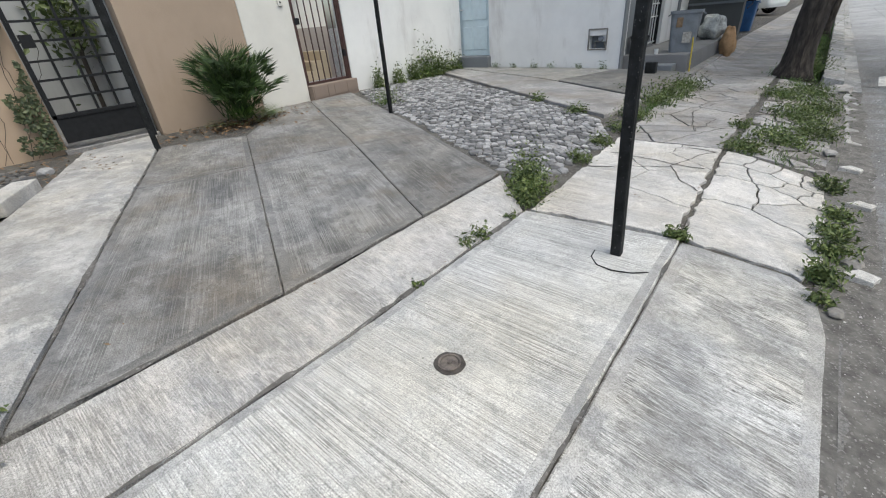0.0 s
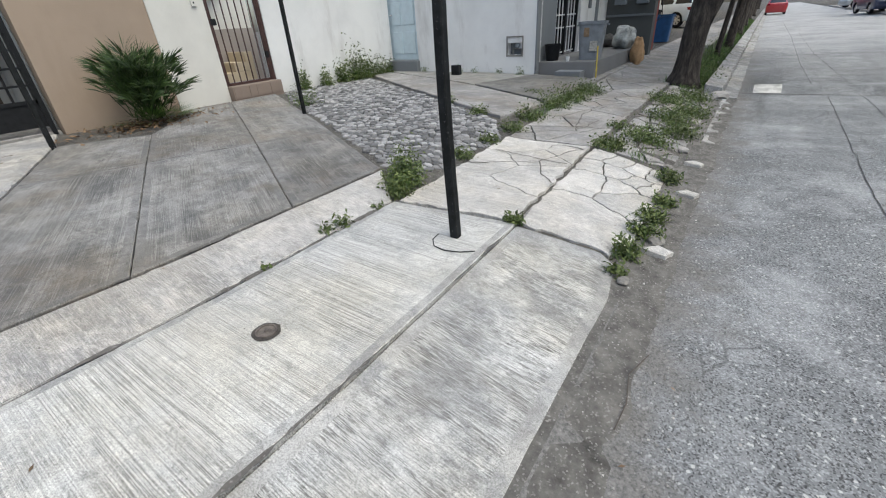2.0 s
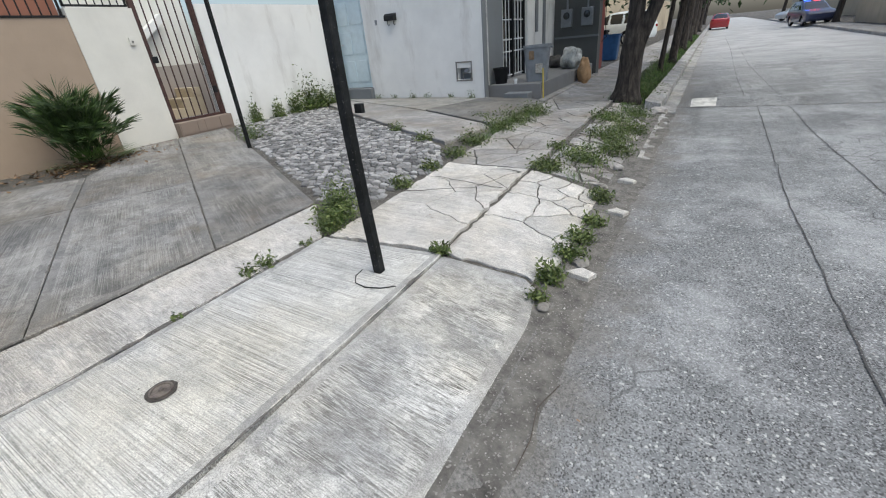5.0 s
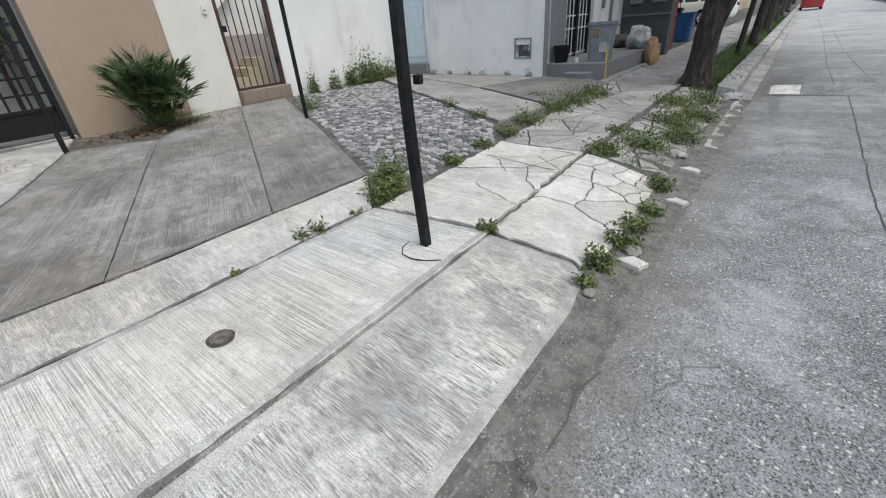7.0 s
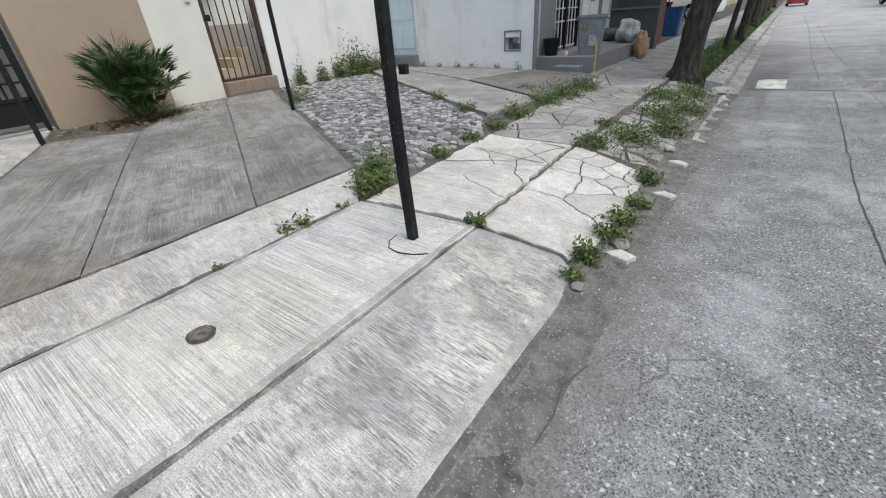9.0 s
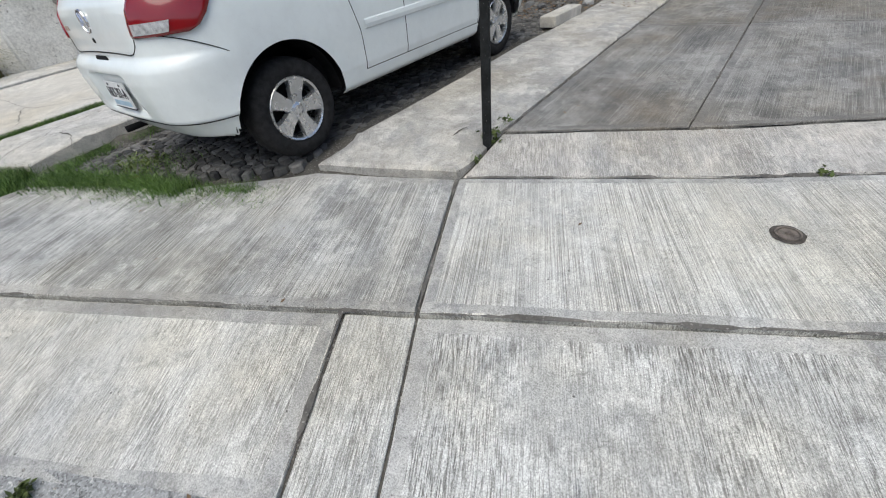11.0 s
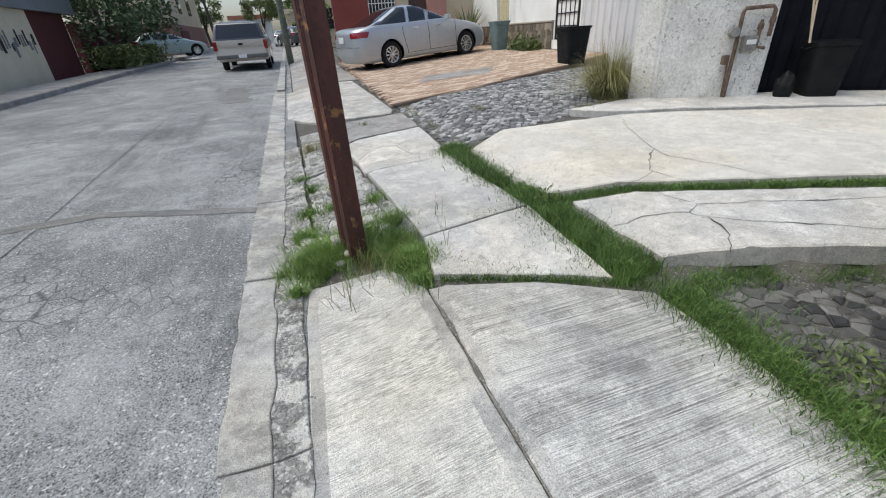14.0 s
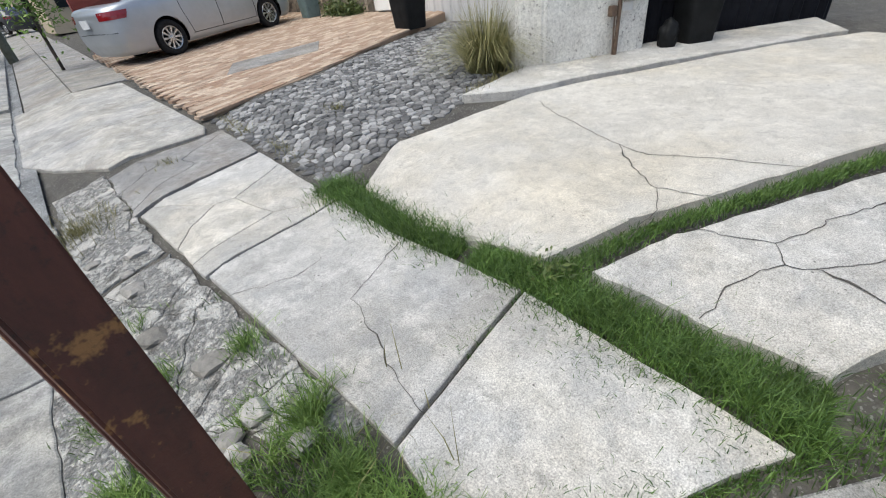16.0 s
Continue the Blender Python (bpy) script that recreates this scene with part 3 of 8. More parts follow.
# cracked pavement towards the tree
rnd = random.Random(11)
white_slab = [(-0.36, 2.58), (0.23, 2.685), (0.30, 2.66), (0.36, 3.0), (0.34, 4.45), (-0.42, 4.6)]
cracked(white_slab, [(-0.05, 3.0), (-0.2, 3.75), (0.05, 3.78), (0.22, 3.62), (-0.28, 4.05), (-0.05, 4.1), (0.15, 4.0), (0.28, 3.95), (-0.3, 4.4), (-0.1, 4.35), (0.1, 4.3), (0.27, 4.3)], WORN, pavement, lambda x, y: level(x, y) - 0.01, gap=0.007, rag=0.028, scale=11)
cracked([(-0.38, 2.6), (-1.33, 2.5), (-1.42, 4.6), (-0.46, 4.6)], [(-0.9, 2.9), (-0.62, 3.55), (-1.15, 3.7), (-0.8, 4.0), (-0.55, 4.3), (-1.1, 4.4)], WORN, pavement, level, gap=0.004, rag=0.03, scale=9)
cracked([(-0.46, 4.61), (-1.42, 4.61), (-1.62, 9.2), (-0.45, 9.2)], [(rnd.uniform(-1.5, -0.5), rnd.uniform(4.6, 9.2)) for _ in range(20)], OLD, pavement, level, gap=0.009, rag=0.03, scale=8)
cracked([(-0.3, 9.22), (-1.7, 9.22), (-1.78, 14), (-0.6, 14)], [(rnd.uniform(-1.7, -0.6), rnd.uniform(9.2, 14)) for _ in range(7)], OLD, pavement, level)
for a, b in ((14.02, 20), (20.05, 30), (30.05, 70)):
    slab([(-0.6, a), (-1.85, a), (-1.85, b), (-0.6, b)], OLD, step=1.5)

rnd = random.Random(15)
for y0, y1 in ((4.62, 6.1), (6.15, 7.6), (7.65, 9.1)):
    cracked([(-0.40, y0), (-0.38, y1), (0.36, y1), (0.36, y0)], [(rnd.uniform(-0.4, 0.36), rnd.uniform(y0, y1)) for _ in range(20)], OLD, pavement, lambda x, y: level(x, y) - 0.02 + 0.03 * noise.noise(Vector((x * 5, y * 5, 3))), gap=0.014, rag=0.02, scale=6)

# kerbs
kerb_row = tagged(new("kerb"), "worn concrete kerb beside the road", "kerb", kind="structure")


def kerb_block(x0, x1, y0, y1, lift, material=KERB):
    link("kerb_stone", slab_shape(bmesh.new(), [(x0, y0), (x0, y1), (x1, y1), (x1, y0)], lambda x, y: level(x, y) + lift, thick=0.2, edge=0.006, gap=0.001, step=0.08, rag=0.022, scale=5.5), material, kerb_row)


for y0, y1 in ((-2.3, -1.35), (-3.65, -2.31), (-5.04, -3.66), (-6.45, -5.06), (-8.3, -6.47), (-10.2, -8.31), (-12.2, -10.21), (-14.4, -12.21)):
    kerb_block(0.655 if y0 > -5.2 else 0.60, 0.83 if y0 > -3.7 else 0.86, y0, y1, 0.006)
    if -8.5 < y0 < -2.4:
        kerb_block(0.50 if y0 > -5.2 else 0.40, 0.655 if y0 > -5.2 else 0.60, y0, y1, 0.0, CRUMBLED)
for y0, y1 in ((-18, -14.42), (-24, -18.02), (-40, -24.02), (-70, -40.1)):
    kerb_block(0.6, 0.8, y0, y1, 0.05)
for y0, y1 in ((8.9, 11), (11.02, 13.5), (13.52, 17), (17.02, 24), (24.1, 40), (40.1, 80)):
    kerb_block(0.16, 0.42, y0, y1, 0.14)
    kerb_block(0.43, 0.66, y0, y1, 0.02)
for y0, y1 in ((5.9, 7.1), (7.12, 8.88)):
    kerb_block(0.46, 0.60, y0, y1, -0.004, KERB)
far_kerb = bmesh.new()
slab_shape(far_kerb, [(7.1, -70), (7.1, 80), (8.6, 80), (8.6, -70)], lambda x, y: level(7.1, y) + 0.14, thick=0.3, step=2.0, edge=0.03)
tagged(link("pavement_opposite", far_kerb, OLD), kind="structure", label="grey concrete pavement across the road", category="pavement")

# dirt washed against the pavement edge
bm = bmesh.new()
ys = steps(-1.3, 8.9, 0.1)
lo, mi, hi = [], [], []
for y in ys:
    w = 0.70 + 0.09 * noise.noise(Vector((0, y * 1.3, 2))) + 0.03 * noise.noise(Vector((0, y * 6, 2))) + (0.06 if y > 1 else 0.0)
    x0 = rim(y) - 0.02 if y < 2.4 else 0.33
    lo.append(bm.verts.new((x0, y, level(x0, y) - 0.018)))
    mi.append(bm.verts.new(((x0 + w) / 2, y, level((x0 + w) / 2, y) - 0.002 + 0.012 * noise.noise(Vector((1, y * 5, 0))))))
    hi.append(bm.verts.new((w, y, level(w, y) - 0.03)))
for i in range(len(ys) - 1):
    for a, b in ((lo, mi), (mi, hi)):
        bm.faces.new((a[i], b[i], b[i + 1], a[i + 1]))
tagged(link("gutter_dirt", bm, GUTTER, smooth=True), kind="structure", label="dark grit washed along the road edge", category="dirt")


# ---- walls ----
def wall(name, poly, z0, z1, material, label, category="wall", parent=None):
    """An upright wall of some thickness; poly is its plan."""
    ob = link(name, prism(bmesh.new(), poly, z0, z1), material, parent)
    return tagged(ob, label, category, kind="structure") if parent is None else ob


XW = -6.95
wall("wall_brown", [(XW, 2.02), (XW, 3.62), (XW - 0.2, 3.62), (XW - 0.2, 2.02)], -0.1, 2.08, BROWN_WALL, "brown painted garden wall with a rail on top")
wall("wall_pale", [(XW + 0.02, 3.62), (XW + 0.02, 4.52), (XW - 0.2, 4.52), (XW - 0.2, 3.62)], -0.1, 2.2, PALE_WALL, "off-white garden wall beside the barred gate")
wall("wall_white", [(XW, 5.58), (-6.72, 8.86), (-6.95, 8.86), (XW - 0.22, 5.58)], -0.1, 2.28, WHITE_WALL, "white stained garden wall with peeling paint")
wall("wall_vine", [(-7.12, 0.94), (-7.05, -3.0), (-7.3, -3.0), (-7.37, 0.94)], -0.1, 2.3, CREAM_WALL, "peach plaster wall overgrown by a climbing vine")
wall("wall_house_lintel", [(-6.95, 8.87), (-5.9, 8.87), (-5.9, 9.05), (-6.95, 9.05)], 2.5, 3.2, WHITE_WALL, "white plaster above a blue door")


# tar seams and a trench patch in the road
def seam_strip(points, width, material, label, name="road_seam", height=None, sway=0.035, least=0.08):
    """A thin ribbon laid on the road along points."""
    line = []
    for (ax, ay), (bx, by) in zip(points, points[1:]):
        k = max(2, int(math.hypot(bx - ax, by - ay) / (0.15 if height is None else 0.035)))
        line += [(ax + (bx - ax) * i / k, ay + (by - ay) * i / k) for i in range(k)]
    line.append(points[-1])
    bm = bmesh.new()
    prev = None
    for i, (x, y) in enumerate(line):
        a, b = line[max(0, i - 1)], line[min(len(line) - 1, i + 1)]
        d = Vector((b[0] - a[0], b[1] - a[1])).normalized()
        x, y = wob((x, y), sway * (0.5 if height is None else 1.0), 4.5)
        w = width * (0.6 + 0.8 * abs(noise.noise(Vector((x * 3, y * 3, 1))))) if height is None else width * max(least, 0.25 + 1.7 * noise.noise(Vector((x * 3.5, y * 3.5, 1))) + 0.8 * noise.noise(Vector((x * 16, y * 16, 2))))
        p = [bm.verts.new((x - d.y * w * s_, y + d.x * w * s_, (height or road_z)(x - d.y * w * s_, y + d.x * w * s_) + (0.003 if height else 0.005))) for s_ in (-1, 1)]
        if prev:
            bm.faces.new((prev[0], prev[1], p[1], p[0]))
        prev = p
    return tagged(link(name, bm, material), label, "road" if height is None else "dirt", kind="structure")


TAR = earth_material("tar_seam", (0.045, 0.045, 0.046), (0.10, 0.10, 0.10), 9)
for pts in ([(1.9, 1.5), (1.84, 3.3), (1.8, 4.6), (1.86, 9.4)], [(1.72, 10.6), (1.68, 13.9), (1.76, 24), (1.7, 40)], [(2.5, 4.5), (2.33, 7.1), (2.28, 9.4)], [(2.26, 10.6), (2.07, 16.4), (2.1, 26)], [(1.72, 13.9), (3.4, 14.3)], [(2.6, -3), (2.75, -20), (2.7, -40)]):
    seam_strip(pts, 0.0055, TAR, "dark crack running along the road")
for pts in ([(0.7, 9.5), (6.9, 9.5)], [(0.9, 16), (6.5, 16.6)], [(0.9, 24), (6.8, 25)]):
    seam_strip(pts, 0.02, TAR, "dark seam across the road")
PATCH = concrete("road_patch", 0.22, 0.14, 0.5, warm=(0.98, 0.99, 1.0))
seam_strip([(0.84, -6.35), (2.2, -6.75), (3.2, -6.6), (6.8, -7.6)], 0.09, PATCH, "narrow mended trench across the road")
seam_strip([(1.6, -13), (1.9, -16)], 0.35, PATCH, "dark mended patch in the road")
GRIME = earth_material("joint_grime", (0.07, 0.065, 0.058), (0.19, 0.18, 0.165), 9)
for pts, w in (([(-1.365, -0.55), (-1.365, 2.4)], 0.02), ([(-1.83, -0.3), (-1.83, 2.75)], 0.014), ([(-0.33, 2.45), (joint(0.9), 0.9), (joint(-0.6), -0.6)], 0.013), ([(joint(-0.6), -0.6), (joint(-2.4), -2.4), (joint(-4.2), -4.2)], 0.014), ([(-0.3, -0.605), (-1.34, -0.605)], 0.012),
               ([(-1.85, left_edge(-1.85)), (-5.8, left_edge(-5.8))], 0.016), ([(-1.9, bay_1(-1.9)), (-5.3, bay_1(-5.3))], 0.008), ([(-1.9, bay_2(-1.9)), (-6.5, bay_2(-6.5))], 0.008), ([crossing(left_edge), crossing(right_edge)], 0.007), ([(0.35, -0.93), (-0.26, -0.93)], 0.022)):
    seam_strip(pts, w, GRIME, "dark grime along a joint between slabs", "joint_dirt", level, 0.006)
CRACK = earth_material("crack_shadow", (0.05, 0.046, 0.04), (0.12, 0.11, 0.10), 12)
above_pad = lambda x, y: pad_top(x, y) + 0.001
for pts in ([(-3.05, -6.3), (-2.91, -6.08), (-2.74, -5.72), (-2.6, -5.33), (-2.54, -5.1), (-2.7, -4.75), (-2.8, -4.4), (-2.9, -4.2)], [(-2.6, -5.33), (-2.33, -5.09), (-2.16, -4.88), (-1.89, -4.77), (-1.7, -4.8)], [(-2.16, -4.88), (-2.22, -4.7), (-2.3, -4.55)], [(-1.36, -6.5), (-1.6, -6.62), (-1.75, -6.75)],
            [(-1.43, -4.38), (-1.6, -4.36), (-1.86, -4.25), (-1.9, -4.1), (-1.87, -3.94), (-1.72, -3.8)], [(-1.86, -4.25), (-2.0, -4.3), (-2.3, -4.18), (-2.65, -4.02), (-3.1, -3.85)], [(-1.9, -4.12), (-2.0, -4.05), (-2.25, -3.87), (-2.6, -3.6)], [(-1.92, -4.6), (-2.0, -4.3)]):
    seam_strip(pts, 0.0045, CRACK, "thin crack in a concrete pad", "pad_crack", above_pad, 0.035, 0.45)
for pts in ([(-0.24, -6.1), (-0.35, -5.98), (-0.71, -5.99)], [(-0.45, -4.9), (-0.62, -5.6), (-1.05, -5.75)], [(-0.73, 4.5), (-0.5, 4.45), (-0.74, 3.93), (-0.62, 3.64), (-0.42, 3.4)], [(-1.3, 4.07), (-0.8, 4.0), (-0.47, 3.97)], [(-1.36, 3.58), (-1.03, 3.73), (-0.72, 3.9)], [(-1.45, 4.75), (-1.12, 5.04), (-0.82, 5.17), (-1.03, 6.05), (-0.9, 6.69)], [(-0.82, 5.17), (-0.72, 5.82), (-1.4, 5.83)]):
    seam_strip(pts, 0.010 if pts[0][1] > 0 else 0.0025, CRACK, "dirt-filled crack in the pavement", "pavement_crack", lambda x, y: level(x, y) + 0.01 * (y < 0), 0.045, 0.5)
seam_strip([(-1.86, -0.6), (-1.6, -0.85), (-1.42, -1.02)], 0.005, CRACK, "thin crack in a concrete slab", "slab_crack", lambda x, y: strip_top(x, y) + 0.003, 0.03)

# ---- materials of the houses ----
RUSTY = plain("dark_red_metal", (0.07, 0.035, 0.03), 0.6, 0.1, 0.5, 12)
BRICK_RED = plaster("red_brick", (0.24, 0.06, 0.05), (0.1, 0.05, 0.04), 0.3)
TERRACOTTA = plaster("terracotta", (0.34, 0.15, 0.1), (0.15, 0.08, 0.06), 0.4)
DOOR_BLUE = plain("pale_blue_door_paint", (0.55, 0.66, 0.70), 0.45, 0, 0.1)
GREY_PLASTIC = plain("grey_plastic", (0.21, 0.23, 0.245), 0.5, 0, 0.3, 7)
BLACK_PLASTIC = plain("black_plastic", (0.009, 0.010, 0.011), 0.6, 0, 0.4, 7)
BLUE_PLASTIC = plain("blue_plastic", (0.02, 0.09, 0.22), 0.45, 0, 0.3, 7)
GREEN_PLASTIC = plain("grey_green_plastic", (0.14, 0.2, 0.2), 0.5, 0, 0.3, 7)
WHITE_METAL = plain("white_metal", (0.7, 0.71, 0.7), 0.5, 0, 0.2, 12)
DIRTY_METAL = plain("dirty_grey_metal", (0.25, 0.24, 0.22), 0.6, 0.3, 0.5, 14)
TILE = plaster("tan_step_tile", (0.235, 0.185, 0.15), (0.2, 0.13, 0.1), 0.4)
PINK_WALL = plaster("pink_plaster", (0.42, 0.22, 0.18))
BEIGE_WALL = plaster("beige_plaster", (0.5, 0.42, 0.3))
GLASS = glass_material("window_glass", (0.02, 0.024, 0.026))
MAROON = plaster("maroon_metal", (0.08, 0.018, 0.018), (0.04, 0.02, 0.02), 0.5)
LIGHT_BLOCK = plaster("grey_block", (0.44, 0.45, 0.44), (0.2, 0.2, 0.19), 0.5)


def pebble_dash():
    """Thick rough-cast render, pitted and chipped, its hollows and some broad patches darker."""
    n = Nodes("pebble_render", 0.92)
    lump = n.noise(38, 6, 0.72)
    pits = n.math("MULTIPLY", n.ramp(n.noise(30, 3, 0.6, shift=8), (0.34, 1.0), (0.41, 0.0)), n.ramp(n.noise(5, 4, shift=2), (0.42, 0.2), (0.6, 1.0)))
    col = n.ramp(n.noise(2.5, 7, 0.7), (0.3, (0.58, 0.565, 0.52)), (0.6, (0.80, 0.79, 0.74)))
    col = n.mix(col, n.ramp(lump, (0.36, 0.72), (0.6, 1.1)), 0.8, "MULTIPLY")
    col = n.mix(col, (0.13, 0.12, 0.105), n.math("MULTIPLY", pits, 0.8))
    col = n.mix(col, (0.22, 0.2, 0.17), n.ramp(n.noise(1.4, 7, 0.75, shift=6), (0.56, 0.0), (0.74, 0.6)))
    n.bump(n.math("SUBTRACT", lump, n.math("MULTIPLY", pits, 1.2)), 0.7, 0.02)
    return n.done(col)


def bars(parent, name, y0, y1, z0, z1, x, count, r, material, rows=0, frame_r=0.018):
    """A barred panel in a plane of fixed x: frame, upright bars and cross bars, each its own part."""
    for a, b in (((x, y0, z0), (x, y0, z1)), ((x, y1, z0), (x, y1, z1)), ((x, y0, z0), (x, y1, z0)), ((x, y0, z1), (x, y1, z1))):
        lo = [min(p, q) - frame_r for p, q in zip(a, b)]
        hi = [max(p, q) + frame_r for p, q in zip(a, b)]
        part("frame_bar", boxed(lo[0], hi[0], lo[1], hi[1], lo[2], hi[2], 0.004), material, parent)
    for i in range(1, count):
        y = y0 + (y1 - y0) * i / count
        part(name, boxed(x - r, x + r, y - r, y + r, z0, z1), material, parent)
    for i in range(1, rows):
        z = z0 + (z1 - z0) * i / rows
        part("cross_bar", boxed(x + r, x + 3 * r, y0, y1, z - r, z + r), material, parent)


# ---- house with the driveway ----
# black grid gate
gate = thing("iron_gate", (-7.02, 1.42, 0.28), "black iron grid gate with a solid kick plate, closed", "gate")
bars(gate, "upright_bar", -0.46, 0.48, 0.34, 2.2, 0.0, 4, 0.013, BLACK, 9, 0.024)
part("kick_plate", boxed(-0.008, 0.008, -0.46, 0.48, 0.02, 0.33), BLACK, gate, "solid black kick plate")
part("lock_box", boxed(-0.03, 0.04, -0.42, -0.30, 1.10, 1.24, 0.006), BLACK, gate)
part("gate_post", boxed(-0.03, 0.03, 0.48, 0.535, -0.1, 2.3, 0.005), BLACK, gate)
wall("wall_court", [(-8.6, -3), (-8.6, 3.6), (-8.8, 3.6), (-8.8, -3)], -0.1, 2.6, LIGHT_BLOCK, "grey block wall of the front yard behind the gate")
wall("wall_court_return", [(-7.2, 2.02), (-7.2, 2.2), (-8.6, 2.2), (-8.6, 2.02)], -0.1, 2.05, LIGHT_BLOCK, "grey yard wall behind the gate")
slab([(-7.0, 0.9), (-7.0, 2.0), (-8.6, 2.0), (-8.6, 0.9)], OLD, parent=driveway, lift=0.03)

# coping, rails and the terracotta strip over the garden walls
for name, y0, y1, z, n in (("wall_rail", 2.0, 3.6, 2.1, 14), ("wall_rail", 3.66, 4.5, 2.24, 8), ("wall_rail", 5.62, 8.7, 2.32, 24)):
    rail = thing(name, (XW - 0.08 + (0.12 if y0 > 5 else 0), 0, z), "black iron rail on top of the garden wall", "railing", "wall rails")
    if y0 > 5:
        rail.rotation_euler = (0, 0, radians(-4.0))
        rail.location = (XW + 0.30, 0.0, z)
    bars(rail, "baluster", y0, y1, 0.0, 0.6, 0.0, n, 0.007, BLACK, 0, 0.014)
wall("wall_terracotta", [(XW - 0.16, 2.0), (XW - 0.16, 3.6), (XW - 0.3, 3.6), (XW - 0.3, 2.0)], 2.08, 2.75, TERRACOTTA, "terracotta planter wall behind the rail")
wall("wall_coping", [(XW + 0.015, 2.02), (XW + 0.015, 3.6), (XW - 0.15, 3.6), (XW - 0.15, 2.02)], 2.082, 2.105, BLACK, "dark metal strip along the wall top", "trim")

# barred gate, its step and the stair behind
bar_gate = thing("barred_gate", (XW - 0.05, 5.05, 0.42), "dark brown barred metal gate, closed, above a tiled step", "gate")
bars(bar_gate, "upright_bar", -0.46, 0.46, 0.03, 2.0, 0.0, 7, 0.008, RUSTY, 0, 0.02)
part("lock_box", boxed(-0.03, 0.035, -0.48, -0.38, 0.98, 1.08, 0.005), BLACK, bar_gate)
part("hinge", boxed(-0.02, 0.035, 0.44, 0.50, 0.40, 0.52, 0.004), BLACK, bar_gate)
part("gate_post", boxed(-0.03, 0.03, 0.47, 0.53, 0, 2.05, 0.004), RUSTY, bar_gate)
part("gate_post", boxed(-0.03, 0.03, -0.53, -0.47, 0, 2.05, 0.004), RUSTY, bar_gate)
step = tagged(new("step"), "tiled step under the barred gate", "step", kind="structure")
part("step_body", boxed(-7.2, -6.80, 4.53, 5.57, 0.05, 0.425, 0.008), TILE, step)
for i, (a, b) in enumerate(((4.55, 4.85), (4.855, 5.0), (5.005, 5.3), (5.305, 5.55))):
    part("tile", boxed(-6.802, -6.79, a, b, 0.22, 0.41, 0.003), TILE, step)
wall("wall_stair", [(-8.3, 4.2), (-8.3, 6.2), (-8.45, 6.2), (-8.45, 4.2)], 0.1, 2.7, PALE_WALL, "pale wall behind the barred gate")
wall("wall_dado", [(-8.27, 4.2), (-8.27, 6.2), (-8.297, 6.2), (-8.297, 4.2)], 0.1, 1.35, plaster("grey_dado", (0.36, 0.32, 0.29)), "grey-brown lower wall behind the gate")
wall("wall_stair_left", [(-7.2, 4.3), (-7.2, 4.5), (-8.3, 4.5), (-8.3, 4.3)], 0.1, 2.2, PALE_WALL, "side wall of the entrance")
bm = bmesh.new()
vs = [(4.5, 1.35), (5.6, 2.1), (5.6, 2.25), (4.5, 1.5)]
a = [bm.verts.new((-8.26, y, z)) for y, z in vs]
b = [bm.verts.new((-8.1, y, z)) for y, z in vs]
bm.faces.new(a), bm.faces.new(b[::-1])
for i in range(4):
    bm.faces.new((a[i], a[(i + 1) % 4], b[(i + 1) % 4], b[i]))
stair = tagged(new("staircase"), "concrete stair with a white stringer behind the gate", "stairs", kind="structure")
part("stringer", bm, WHITE_WALL, stair)
for i in range(3):
    part("tread", boxed(-8.2, -7.6 - 0.0, 4.9 + 0.26 * i, 5.6, 0.42 + 0.17 * i, 0.59 + 0.17 * i, 0.01), BEIGE_WALL, stair)
part("landing", boxed(-8.3, -7.2, 4.5, 5.6, 0.2, 0.42), OLD, stair)
box_ = thing("intercom", (XW + 0.025, 4.34, 1.74), "small cream intercom box on the wall", "intercom")
part("case", boxed(0, 0.03, -0.04, 0.04, -0.06, 0.06, 0.008), PALE_WALL, box_)
part("button", boxed(0.03, 0.036, -0.012, 0.012, -0.02, 0.005, 0.003), BLACK, box_)

# ---- white house with the porch ----
side = tagged(new("wall_side"), "white plaster side wall with a meter niche", "wall", kind="structure")
for x0, x1, z0, z1 in ((-5.9, -3.55, 0.0, 3.2), (-3.22, -2.92, 0.0, 3.2), (-3.55, -3.22, 0.0, 0.53), (-3.55, -3.22, 0.86, 3.2)):
    part("wall_piece", boxed(x0, x1, 8.85, 9.1, z0 - 0.1, z1), WHITE_WALL, side)
part("niche_back", boxed(-3.55, -3.22, 9.0, 9.1, 0.53, 0.86), GREY_WALL, side)
bm = bmesh.new()
for x0, x1, z0, z1 in ((-3.575, -3.55, 0.5, 0.885), (-3.22, -3.195, 0.5, 0.885), (-3.55, -3.22, 0.505, 0.53), (-3.55, -3.22, 0.86, 0.885)):
    box(bm, x0, x1, 8.838, 8.86, z0, z1)
part("niche_frame", bm, DIRTY_METAL, side)
meter = thing("water_meter", (-3.36, 8.92, 0.53), "grey water meter in a wall niche", "meter")
part("pipe", tube(bmesh.new(), [(-0.1, 0.02, 0.0), (-0.1, 0.02, 0.12), (0.08, 0.02, 0.12), (0.08, 0.02, 0.0)], 0.016), DIRTY_METAL, meter)
part("dial", spun(bmesh.new(), [(0.001, 0.05), (0.05, 0.05), (0.055, 0.0), (0.03, -0.03)], 16, pose(0.02, 0, 0.17, 70, 0, 0)), GREY_PLASTIC, meter)
part("flap", boxed(0.02, 0.15, -0.02, 0.0, 0.12, 0.28), WHITE_METAL, meter)
wall("wall_house_front", [(-2.92, 8.86), (-2.92, 9.85), (-3.12, 9.85), (-3.12, 9.1)], -0.1, 3.2, GREY_WALL, "grey painted corner of the house front")
